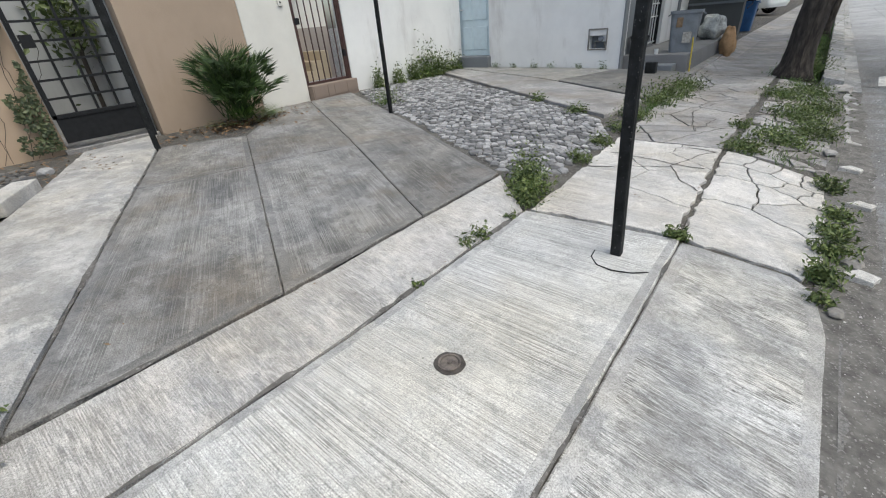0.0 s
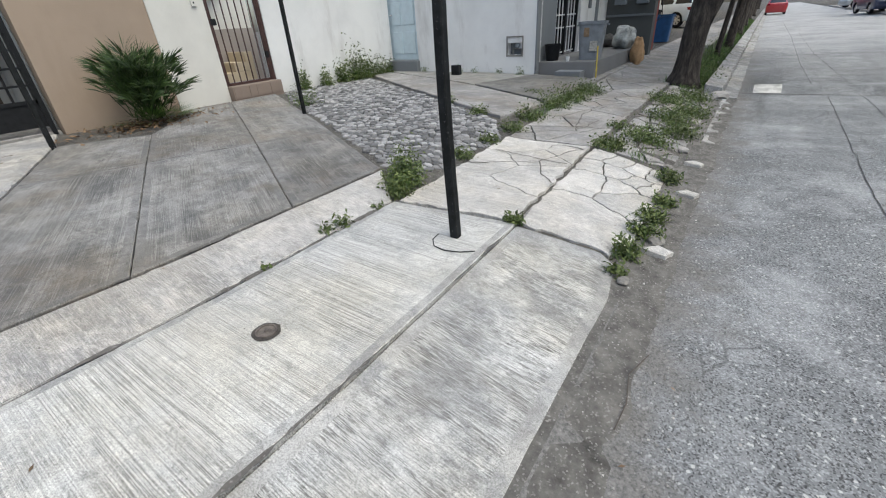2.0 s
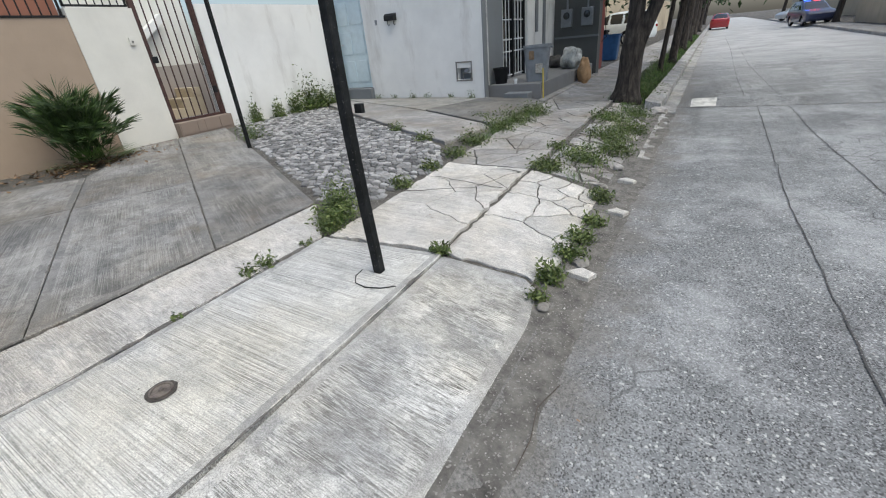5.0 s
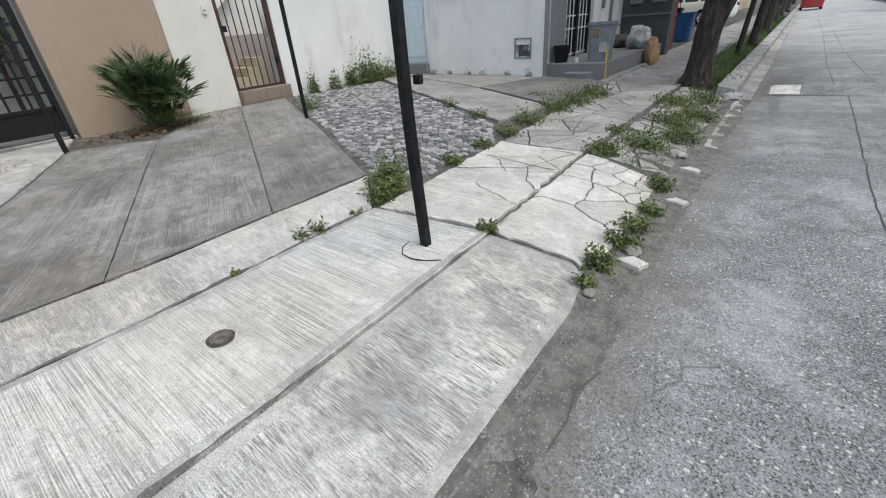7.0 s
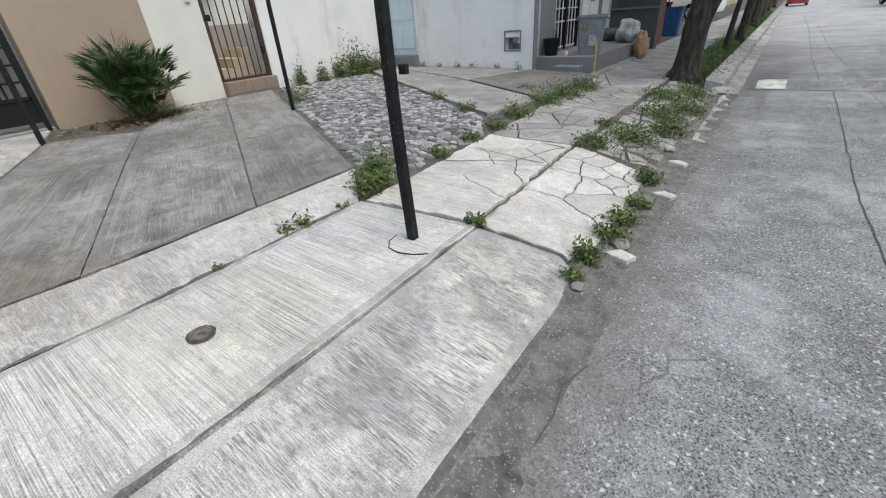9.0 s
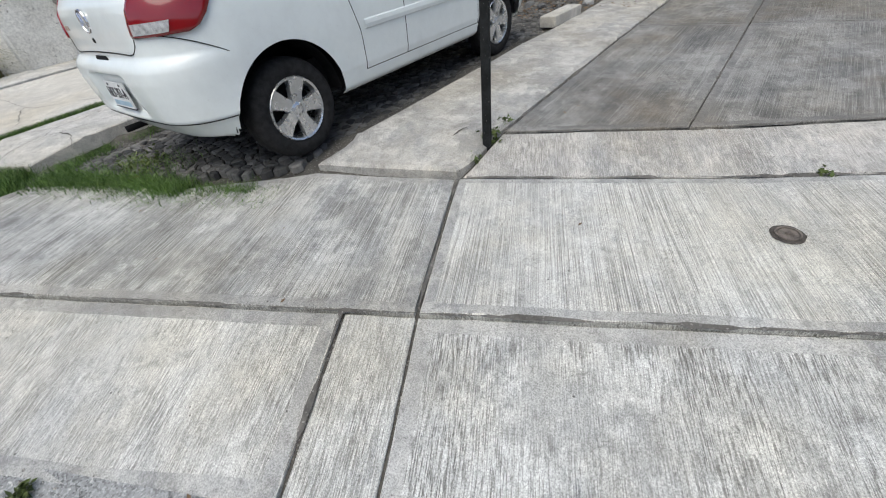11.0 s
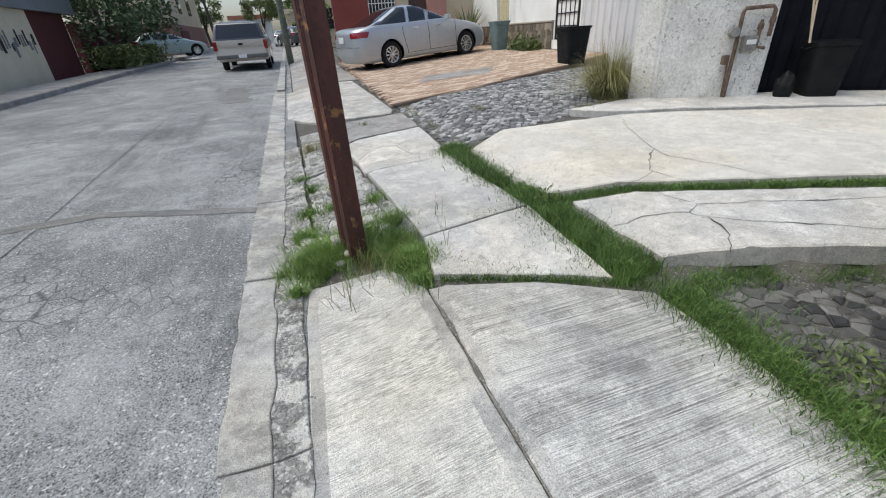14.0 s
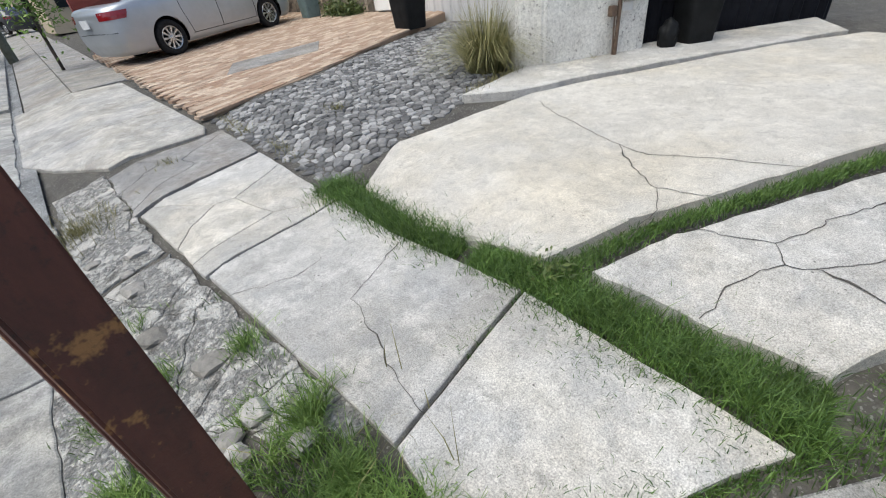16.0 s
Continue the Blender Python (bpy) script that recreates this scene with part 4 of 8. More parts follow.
corner = wall("wall_corner_grey", [(-2.905, 8.84), (-2.905, 9.0), (-2.93, 9.0), (-2.93, 8.84)], 0.0, 3.2, GREY_WALL, "grey paint edge of the house corner", "trim")
d1 = tagged(new("door_1"), "pale blue panelled metal door, closed, above a grey step", "door", kind="structure")
part("door_leaf", boxed(-6.78, -5.93, 8.93, 8.97, 0.45, 2.45, 0.004), DOOR_BLUE, d1)
for r in range(3):
    for c in range(2):
        part("panel", boxed(-6.70 + 0.40 * c, -6.40 + 0.40 * c, 8.915, 8.935, 0.58 + 0.62 * r, 1.06 + 0.62 * r, 0.012), DOOR_BLUE, d1)
for x0, x1, z0, z1 in ((-6.84, -6.78, 0.42, 2.51), (-5.93, -5.88, 0.42, 2.51), (-6.84, -5.88, 2.45, 2.51)):
    part("door_frame", boxed(x0, x1, 8.90, 9.0, z0, z1, 0.004), WHITE_METAL, d1)
part("door_handle", tube(bmesh.new(), [(-6.70, 8.93, 1.42), (-6.70, 8.88, 1.42), (-6.62, 8.88, 1.42)], 0.012, 8), CHROME, d1)
part("door_step", boxed(-6.86, -5.87, 8.72, 9.0, 0.1, 0.44, 0.012), GREY_WALL, d1)
mail = thing("mailbox", (-5.09, 8.85, 1.80), "black metal mailbox with scroll brackets on a white wall", "mailbox")
bm = bmesh.new()
prism(bm, [(0.0, 0.0), (-0.11, 0.0), (-0.11, 0.09), (-0.07, 0.13), (0.0, 0.14)], -0.13, 0.13, Matrix(((0, 0, 1, 0), (1, 0, 0, 0), (0, 1, 0, 0), (0, 0, 0, 1))))
part("case", bm, BLACK, mail)
for s in (-0.08, 0.08):
    part("bracket", tube(bmesh.new(), [(s, -0.05, 0.0), (s, -0.055, -0.06), (s + 0.02, -0.05, -0.09), (s + 0.035, -0.045, -0.07)], 0.008, 6), BLACK, mail)
sw = thing("switch_plate", (-5.53, 8.85, 1.80), "small grey switch plate on a white wall", "switch")
part("plate", boxed(-0.03, 0.03, -0.012, 0, -0.05, 0.05, 0.004), GREY_PLASTIC, sw)

porch = tagged(new("porch"), "grey concrete porch with a front step", "porch", kind="structure")
part("porch_floor", boxed(-2.92, -1.78, 9.02, 13.5, -0.05, 0.385, 0.015), plaster("porch_concrete", (0.2, 0.2, 0.195), (0.08, 0.075, 0.07), 0.7, 2.0), porch)
part("porch_step", boxed(-2.45, -1.95, 8.72, 9.02, -0.02, 0.24, 0.012), GREY_WALL, porch)
part("porch_kerb", boxed(-1.78, -1.62, 8.6, 13.6, -0.05, 0.10, 0.02), OLD, porch)
front = tagged(new("house_front"), "house front in white and grey plaster with a barred glass door", "house", kind="structure")
part("wall_piece", boxed(-3.12, -2.92, 11.40, 13.6, 0.38, 3.2), WHITE_WALL, front)
part("wall_piece", boxed(-3.12, -2.92, 9.85, 11.40, 2.5, 3.2), GREY_WALL, front)
for y in (11.95, 12.55):
    part("pilaster", boxed(-2.92, -2.885, y, y + 0.16, 1.3 if y < 12.2 else 0.9, 3.2), GREY_WALL, front)
gd = tagged(new("door_2"), "glazed door with white bars on the porch, closed", "door", kind="structure")
part("pane", boxed(-3.06, -3.05, 9.88, 11.38, 0.42, 2.48), GLASS, gd)
for i in range(9):
    y = 9.88 + 1.5 * i / 8
    part("upright_bar", boxed(-3.02, -3.0, y - 0.008, y + 0.008, 0.42, 2.48), WHITE_METAL, gd)
for z in (0.44, 0.95, 1.2, 1.6, 2.0, 2.46):
    part("cross_bar", boxed(-3.03, -3.01, 9.86, 11.40, z - 0.012, z + 0.012), WHITE_METAL, gd)
for y in (9.86, 10.62, 11.36):
    part("door_stile", boxed(-3.05, -2.98, y - 0.02, y + 0.03, 0.385, 2.5), BLACK, gd)
mw = tagged(new("wall_meters"), "dark grey wall carrying electricity meters", "wall", kind="structure")
part("wall_piece", boxed(-2.92, -1.7, 13.6, 13.95, -0.1, 2.7), METER_WALL, mw)
part("ledge", boxed(-2.9, -1.68, 13.55, 13.6, 1.05, 1.10), GREY_WALL, mw)
for x in (-2.55, -2.0):
    em = thing("electric_meter", (x, 13.6, 1.55), "grey electricity meter box on a dark wall", "meter", "electricity meters")
    part("case", boxed(-0.15, 0.15, -0.14, 0, -0.22, 0.22, 0.02), GREY_PLASTIC, em)
    part("dial", spun(bmesh.new(), [(0.001, 0.06), (0.07, 0.05), (0.09, 0.0)], 16, pose(0, -0.14, 0.06, 90, 0, 0)), GLASS, em)
    part("conduit", tube(bmesh.new(), [(0, -0.04, 0.22), (0, -0.04, 1.0)], 0.025), GREY_PLASTIC, em)
cable = thing("cable", (-1.62, 13.75, 0.4), "black cable hanging down a brick wall", "cable")
part("strand", tube(bmesh.new(), [(0, 0, 2.2), (0.03, 0.1, 1.6), (0.0, 0.3, 1.0), (0.05, 0.3, 0.6), (-0.02, 0.1, 0.5)], 0.012, 6), BLACK, cable)
brickhouse = tagged(new("brick_house_front"), "red brick house front beyond the porch", "house", kind="structure")
part("wall_piece", boxed(-2.2, -1.95, 13.95, 15.6, -0.1, 3.0), BRICK_RED, brickhouse)
for i in range(18):
    for j in range(4):
        part("brick", boxed(-1.952, -1.938, 13.97 + 0.33 * j + (0.16 if i % 2 else 0), 14.28 + 0.33 * j + (0.16 if i % 2 else 0), 0.2 + 0.13 * i, 0.315 + 0.13 * i), BRICK_RED, brickhouse)
wall("wall_row", [(-4.6, 18.5), (-4.6, 70), (-5, 70), (-5, 18.5)], -0.1, 3.2, BEIGE_WALL, "row of house fronts up the road")

# neighbour's concrete strip in front of the white house
yard = tagged(new("yard_slabs"), "worn concrete strip before the white house", "pavement", kind="structure")
slab([(-1.80, 5.16), (-1.66, 6.3), (-3.3, 7.15), (-6.6, 8.55), (-6.6, 7.95), (-4.25, 6.46)], OLD, parent=yard, lift=0.02, rag=0.02)
slab([(-1.66, 6.34), (-1.60, 8.7), (-2.9, 8.8), (-3.4, 7.25)], concrete("stained_concrete", 0.20, 0.11, 0.6, dirt=0.4), parent=yard, lift=0.035, rag=0.02)
slab([(-3.43, 7.26), (-2.95, 8.82), (-6.55, 8.82), (-6.58, 8.6)], concrete("worn_yard_concrete", 0.36, 0.22, 0.5, dirt=0.3), parent=yard, lift=0.02, rag=0.02)


# ---- bins and bags ----
def tote(name, at, turn, w, d, h, material, label, lid=False):
    ob = thing(name, at, label, "bin", "", turn)
    bm = bmesh.new()
    rows = [(0.80, 0.0), (0.99, h - 0.05), (1.06, h - 0.045), (1.07, h), (0.98, h), (0.95, h - 0.04), (0.78, 0.03)]
    rings = []
    for f, z in rows:
        rings.append([bm.verts.new((w / 2 * f * (math.copysign(abs(math.cos(a)) ** 0.35, math.cos(a))), d / 2 * f * (math.copysign(abs(math.sin(a)) ** 0.35, math.sin(a))), z)) for a in [2 * math.pi * k / 32 for k in range(32)]])
    for r, s in zip(rings, rings[1:]):
        for k in range(32):
            bm.faces.new((r[k], r[(k + 1) % 32], s[(k + 1) % 32], s[k]))
    bm.faces.new(rings[0]), bm.faces.new(rings[-1])
    part("tub", bm, material, ob, smooth=False)
    if lid:
        part("lid", boxed(-w * 0.53, w * 0.53, -d * 0.53, d * 0.53, h, h + 0.05, 0.02), material, ob)
    for s in (-1, 1):
        part("handle", tube(bmesh.new(), [(s * w * 0.53, -0.08, h - 0.05), (s * (w * 0.53 + 0.03), -0.06, h - 0.07), (s * (w * 0.53 + 0.03), 0.06, h - 0.07), (s * w * 0.53, 0.08, h - 0.05)], 0.01, 6), material, ob)
    return ob


grey_bin = tote("storage_bin", (-2.02, 9.5, 0.385), 8, 0.5, 0.42, 0.68, GREY_PLASTIC, "tall grey plastic bin with a worn sticker on the porch")
part("sticker", boxed(0.0, 0.14, -0.197, -0.188, 0.16, 0.34, 0.01), plain("worn_sticker", (0.45, 0.43, 0.38), 0.7, 0, 0.5, 30), grey_bin)
part("sticker", boxed(-0.13, -0.03, -0.206, -0.196, 0.42, 0.58, 0.01), plain("brown_sticker", (0.25, 0.17, 0.1), 0.7, 0, 0.5, 30), grey_bin)
tote("blue_bin", (-2.2, 18.3, 0.12), 0, 0.62, 0.55, 0.85, BLUE_PLASTIC, "blue plastic bin beside a brick wall")
tote("black_bin", (-2.75, 18.9, 0.12), 0, 0.6, 0.6, 1.0, BLACK_PLASTIC, "black plastic bin behind a blue one")
pot = thing("flower_pot", (-2.72, 9.25, 0.385), "black plastic flower pot with a wilted plant", "pot")
part("tub", spun(bmesh.new(), [(0.001, 0.0), (0.12, 0.0), (0.16, 0.28), (0.17, 0.28), (0.17, 0.31), (0.15, 0.31), (0.14, 0.26), (0.001, 0.26)], 20), BLACK_PLASTIC, pot)
jug = thing("plastic_cup", (-2.35, 9.12, 0.385), "small clear plastic cup on the porch edge", "cup")
part("wall", spun(bmesh.new(), [(0.001, 0), (0.03, 0), (0.04, 0.09), (0.036, 0.09), (0.028, 0.005)], 14), WHITE_METAL, jug)
hose = thing("broom_handle", (-1.72, 9.0, 0.1), "short yellow stick leaning on the porch corner", "stick")
part("stick", tube(bmesh.new(), [(0, 0, 0), (-0.05, 0.1, 0.55)], 0.013, 8), plain("yellow_paint", (0.5, 0.38, 0.05), 0.6), hose)


def crumpled(name, at, size, material, label, seed, category="bag"):
    bm = bmesh.new()
    bmesh.ops.create_icosphere(bm, subdivisions=4, radius=1)
    for v in bm.verts:
        d = 1 + 0.28 * noise.noise(v.co * 1.8 + Vector((seed, 0, 0))) + 0.10 * abs(noise.noise(v.co * 5 + Vector((0, seed, 0))))
        v.co = Vector((v.co.x * d * size[0], v.co.y * d * size[1], max(0, (v.co.z * d + 0.8)) * size[2] * 0.55))
    ob = link(name, bm, material, smooth=True)
    ob.location = at
    return tagged(ob, label, category)


crumpled("rubbish_bag", (-2.0, 12.1, 0.385), (0.26, 0.30, 0.5), plain("white_green_plastic", (0.55, 0.57, 0.53), 0.4, 0, 0.75, 6), "crumpled white and grey plastic rubbish bag on the porch", 2.0)
crumpled("paper_sack", (-1.60, 11.8, 0.02), (0.14, 0.18, 0.62), plain("brown_paper", (0.42, 0.26, 0.13), 0.8, 0, 0.4, 9), "brown paper sack leaning against the porch", 5.0)
crumpled("rubbish_bag", (-2.55, 12.6, 0.385), (0.24, 0.25, 0.3), plain("dark_plastic", (0.07, 0.065, 0.06), 0.5, 0, 0.5, 6), "dark rubbish bag on the porch", 8.0)

# ---- square posts of the open carport ----
def square_post(at, top, half, label, lean=(0, 0), bow=0.0):
    ob = thing("steel_post", at, label, "post", "square steel posts")
    bm = bmesh.new()
    rows = []
    for i in range(15):
        z = -0.06 + (top + 0.06) * i / 14
        dx = lean[0] * z - bow * math.sin(math.pi * min(1, max(0, z) / 1.9))
        dy = lean[1] * z - bow * 0.6 * math.sin(math.pi * min(1, max(0, z) / 1.9))
        rows.append([bm.verts.new((dx + half * u, dy + half * w, z)) for u, w in ((-1, -0.8), (-0.8, -1), (0.8, -1), (1, -0.8), (1, 0.8), (0.8, 1), (-0.8, 1), (-1, 0.8))])
    for a, b in zip(rows, rows[1:]):
        for k in range(8):
            bm.faces.new((a[k], a[(k + 1) % 8], b[(k + 1) % 8], b[k]))
    bm.faces.new(rows[0]), bm.faces.new(rows[-1])
    part("tube", bm, WORN_BLACK, ob)
    return ob


def worn_black():
    n = Nodes("worn_black_paint", 0.7)
    n.b.inputs["Specular IOR Level"].default_value = 0.2
    col = n.mix((0.008, 0.009, 0.009), (0.022, 0.024, 0.025), n.ramp(n.noise(9, 6, 0.7), (0.4, 0.0), (0.65, 1.0)))
    col = n.mix(col, (0.32, 0.31, 0.3), n.ramp(n.noise(70, 5, 0.7), (0.64, 0.0), (0.7, 0.8)))
    n.bump(n.noise(40, 4), 0.3, 0.003)
    return n.done(col)


WORN_BLACK = worn_black()
main_post = square_post((-0.60, 2.20, 0.0), 2.6, 0.029, "black square steel post, chipped, set in the pavement, bent", (-0.012, 0.0), 0.017)
part("hinge", boxed(0.0, 0.05, 0.03, 0.06, 0.99, 1.04, 0.004), WORN_BLACK, main_post)
square_post((-1.70, -0.455, 0.14), 2.6, 0.027, "black square steel post beside the raised slab", (0.0, 0.05))
square_post((-4.49, 4.18, 0.19), 2.5, 0.022, "thin black steel post at the driveway edge")
square_post((-5.92, 1.59, 0.19), 2.5, 0.027, "thin black steel post before the grid gate")
wire = thing("wire_loop", (-0.58, 2.17, 0.006), "thin dark wire lying round the foot of a post", "wire")
part("strand", tube(bmesh.new(), [(-0.14, 0.0, 0), (-0.13, -0.08, 0), (-0.07, -0.15, 0), (0.02, -0.17, 0.002), (0.12, -0.14, 0.001), (0.19, -0.08, -0.004)], 0.004, 6), BLACK, wire)

# ---- round drain cover in the pavement ----
drain_ = 0.76
drain = thing("drain_cover", (-0.859, 0.932, level(-0.859, 0.932)), "small round rusty drain cover in broken mortar", "drain cover")
RUST_IRON = plain("rusty_iron", (0.17, 0.145, 0.125), 0.8, 0.1, 0.6, 30, 0.8)
bm = bmesh.new()
ring = [(0.092 * (1 + 0.12 * noise.noise(Vector((math.cos(a) * 2, math.sin(a) * 2, 7)))) * math.cos(a), 0.086 * (1 + 0.12 * noise.noise(Vector((math.cos(a) * 2, math.sin(a) * 2, 3)))) * math.sin(a)) for a in [2 * math.pi * k / 36 for k in range(36)]]
o = [bm.verts.new((x, y, 0.003)) for x, y in ring]
i_ = [bm.verts.new((x * 0.80, y * 0.80, 0.0045)) for x, y in ring]
for k in range(36):
    bm.faces.new((o[k], o[(k + 1) % 36], i_[(k + 1) % 36], i_[k]))
bm.faces.new(i_)
part("mortar", bm, plain("dark_mortar", (0.07, 0.062, 0.054), 0.9, 0, 0.5, 30, 0.8), drain, "dark broken mortar rim")
part("ring", spun(bmesh.new(), [(0.066, 0.004), (0.066, 0.011), (0.056, 0.011), (0.054, 0.005)], 32), RUST_IRON, drain)
drain.scale = (drain_, drain_, 1)
lid = part("lid", spun(bmesh.new(), [(0.001, 0.0075), (0.05, 0.0075), (0.053, 0.004)], 32), RUST_IRON, drain, "rusty iron lid")
part("knob", spun(bmesh.new(), [(0.001, 0.016), (0.012, 0.015), (0.016, 0.007)], 12), RUST_IRON, lid)

# ---- paint on the speed bump ----
bm = bmesh.new()
g = [[bm.verts.new((x, y, road_z(x, y) + 0.006)) for x in steps(0.86, 1.26, 0.1)] for y in steps(9.56, 10.05, 0.05)]
for a, b in zip(g, g[1:]):
    for i in range(len(a) - 1):
        bm.faces.new((a[i], a[i + 1], b[i + 1], b[i]))
tagged(link("road_marking", bm, plain("worn_road_paint", (0.62, 0.62, 0.58), 0.8, 0, 0.6, 7, 0.5)), kind="structure", label="worn white paint patch on the speed bump", category="road marking")

# ---- south: houses, pillar, terrace ----
terrace_z = lambda x, y: 0.40 + 0.055 * max(0, -1.2 - x) + 0.018 * max(0, -9.4 - y)
terrace = tagged(new("brick_terrace"), "raised terrace paved with pale red bricks", "terrace", kind="structure")
edge_pts = [(-1.15, -9.5), (-2.6, -9.75), (-4.2, -10.35), (-6.7, -11.3), (-6.7, -19.5), (-1.35, -19.5)]
part("terrace_base", slab_shape(bmesh.new(), edge_pts, lambda x, y: terrace_z(x, y) - 0.012, thick=0.35, step=0.4, rag=0.02), plaster("terrace_mortar", (0.36, 0.27, 0.2), (0.2, 0.15, 0.1), 0.4), terrace)
BRICK_PAVE = stone_material("pale_brick", (0.36, 0.24, 0.165), (0.60, 0.48, 0.37))
rough_wall = pebble_dash()
pillar = tagged(new("wall_pillar"), "rough white pebble-rendered pillar with gas pipes", "pillar", kind="structure")
bm = bmesh.new()
prism(bm, [(-3.98, -6.93), (-3.84, -7.18), (-4.15, -7.55), (-5.35, -6.95), (-5.1, -6.38)], 0.25, 2.9)
bmesh.ops.bevel(bm, geom=bm.edges[:], offset=0.03, segments=2, affect="EDGES")
part("render_coat", bm, rough_wall, pillar)


# ---- vehicles ----
class Shell:
    """A car body as a stack of rounded rings; rows of (z, rear x, front x, half width)."""

    def __init__(self, rows, rx=0.42, ry=0.46, bow=0.05, p=2.4):
        self.rows, self.rx, self.ry, self.bow, self.p = rows, rx, ry, bow, p

    def at(self, z):
        rows = self.rows
        if z <= rows[0][0]:
            return rows[0][1:]
        for a, b in zip(rows, rows[1:]):
            if z <= b[0]:
                t = (z - a[0]) / (b[0] - a[0])
                return tuple(a[i] + (b[i] - a[i]) * t for i in (1, 2, 3))
        return rows[-1][1:]

    def radii(self, xr, xf, b):
        return min(self.rx, (xf - xr) * 0.35), min(self.ry, b * 0.7)

    def side(self, x, z):
        """Half width of the body at x."""
        xr, xf, b = self.at(z)
        rx, ry = self.radii(xr, xf, b)
        d = max(0.0, xr + rx - x, x - (xf - rx)) / rx
        full = b * (1 - 0.015 * ((x - (xr + xf) / 2) / (xf - xr) * 2) ** 2)
        return full - ry + ry * max(0.0, 1 - min(1, d) ** self.p) ** (1 / self.p)

    def back(self, y, z, front=False):
        """x of the rear (or front) end at y."""
        xr, xf, b = self.at(z)
        rx, ry = self.radii(xr, xf, b)
        d = max(0.0, abs(y) - (b - ry)) / ry
        cut = rx - rx * max(0.0, 1 - min(1, d) ** self.p) ** (1 / self.p) + self.bow * (y / b) ** 2 * (1 - min(1, d))
        return xf - cut if front else xr + cut

    def ring(self, z, n_side=64, n_end=10, n_arc=9):
        xr, xf, b = self.at(z)
        rx, ry = self.radii(xr, xf, b)
        half = []
        for i in range(n_end):
            y = (b - ry) * i / n_end
            half.append((self.back(y, z), y))
        for i in range(n_arc):
            a = math.pi / 2 * i / n_arc
            c, s = math.cos(a) ** (2 / self.p), math.sin(a) ** (2 / self.p)
            half.append((xr + rx - rx * c + self.bow * ((b - ry) / b) ** 2 * (1 - i / n_arc), b - ry + ry * s - 0.015 * b * s))
        for i in range(n_side + 1):
            x = xr + rx + (xf - xr - 2 * rx) * i / n_side
            half.append((x, self.side(x, z)))
        for i in range(n_arc - 1, -1, -1):
            a = math.pi / 2 * i / n_arc
            c, s = math.cos(a) ** (2 / self.p), math.sin(a) ** (2 / self.p)
            half.append((xf - rx + rx * c - self.bow * ((b - ry) / b) ** 2 * (1 - i / n_arc), b - ry + ry * s - 0.015 * b * s))
        for i in range(n_end - 1, -1, -1):
            y = (b - ry) * i / n_end
            half.append((self.back(y, z, True), y))
        return half + [(x, -y) for x, y in half[-2:0:-1]]


def patch(bm, rows, off):
    """A skin over rows of points, given as grids of (point, outward normal)."""
    vs = [[bm.verts.new(Vector(p) + Vector(n) * off) for p, n in r] for r in rows]
    ws = [[bm.verts.new(Vector(p) - Vector(n) * 0.01) for p, n in r] for r in rows]
    for g in (vs, ws):
        for a, b in zip(g, g[1:]):
            for i in range(len(a) - 1):
                bm.faces.new((a[i], a[i + 1], b[i + 1], b[i]))
    edge = lambda g: g[0] + [r[-1] for r in g[1:]] + g[-1][-2::-1] + [r[0] for r in g[-2:0:-1]]
    a, b = edge(vs), edge(ws)
    for i in range(len(a)):
        j = (i + 1) % len(a)
        bm.faces.new((a[i], a[j], b[j], b[i]))
    return bm


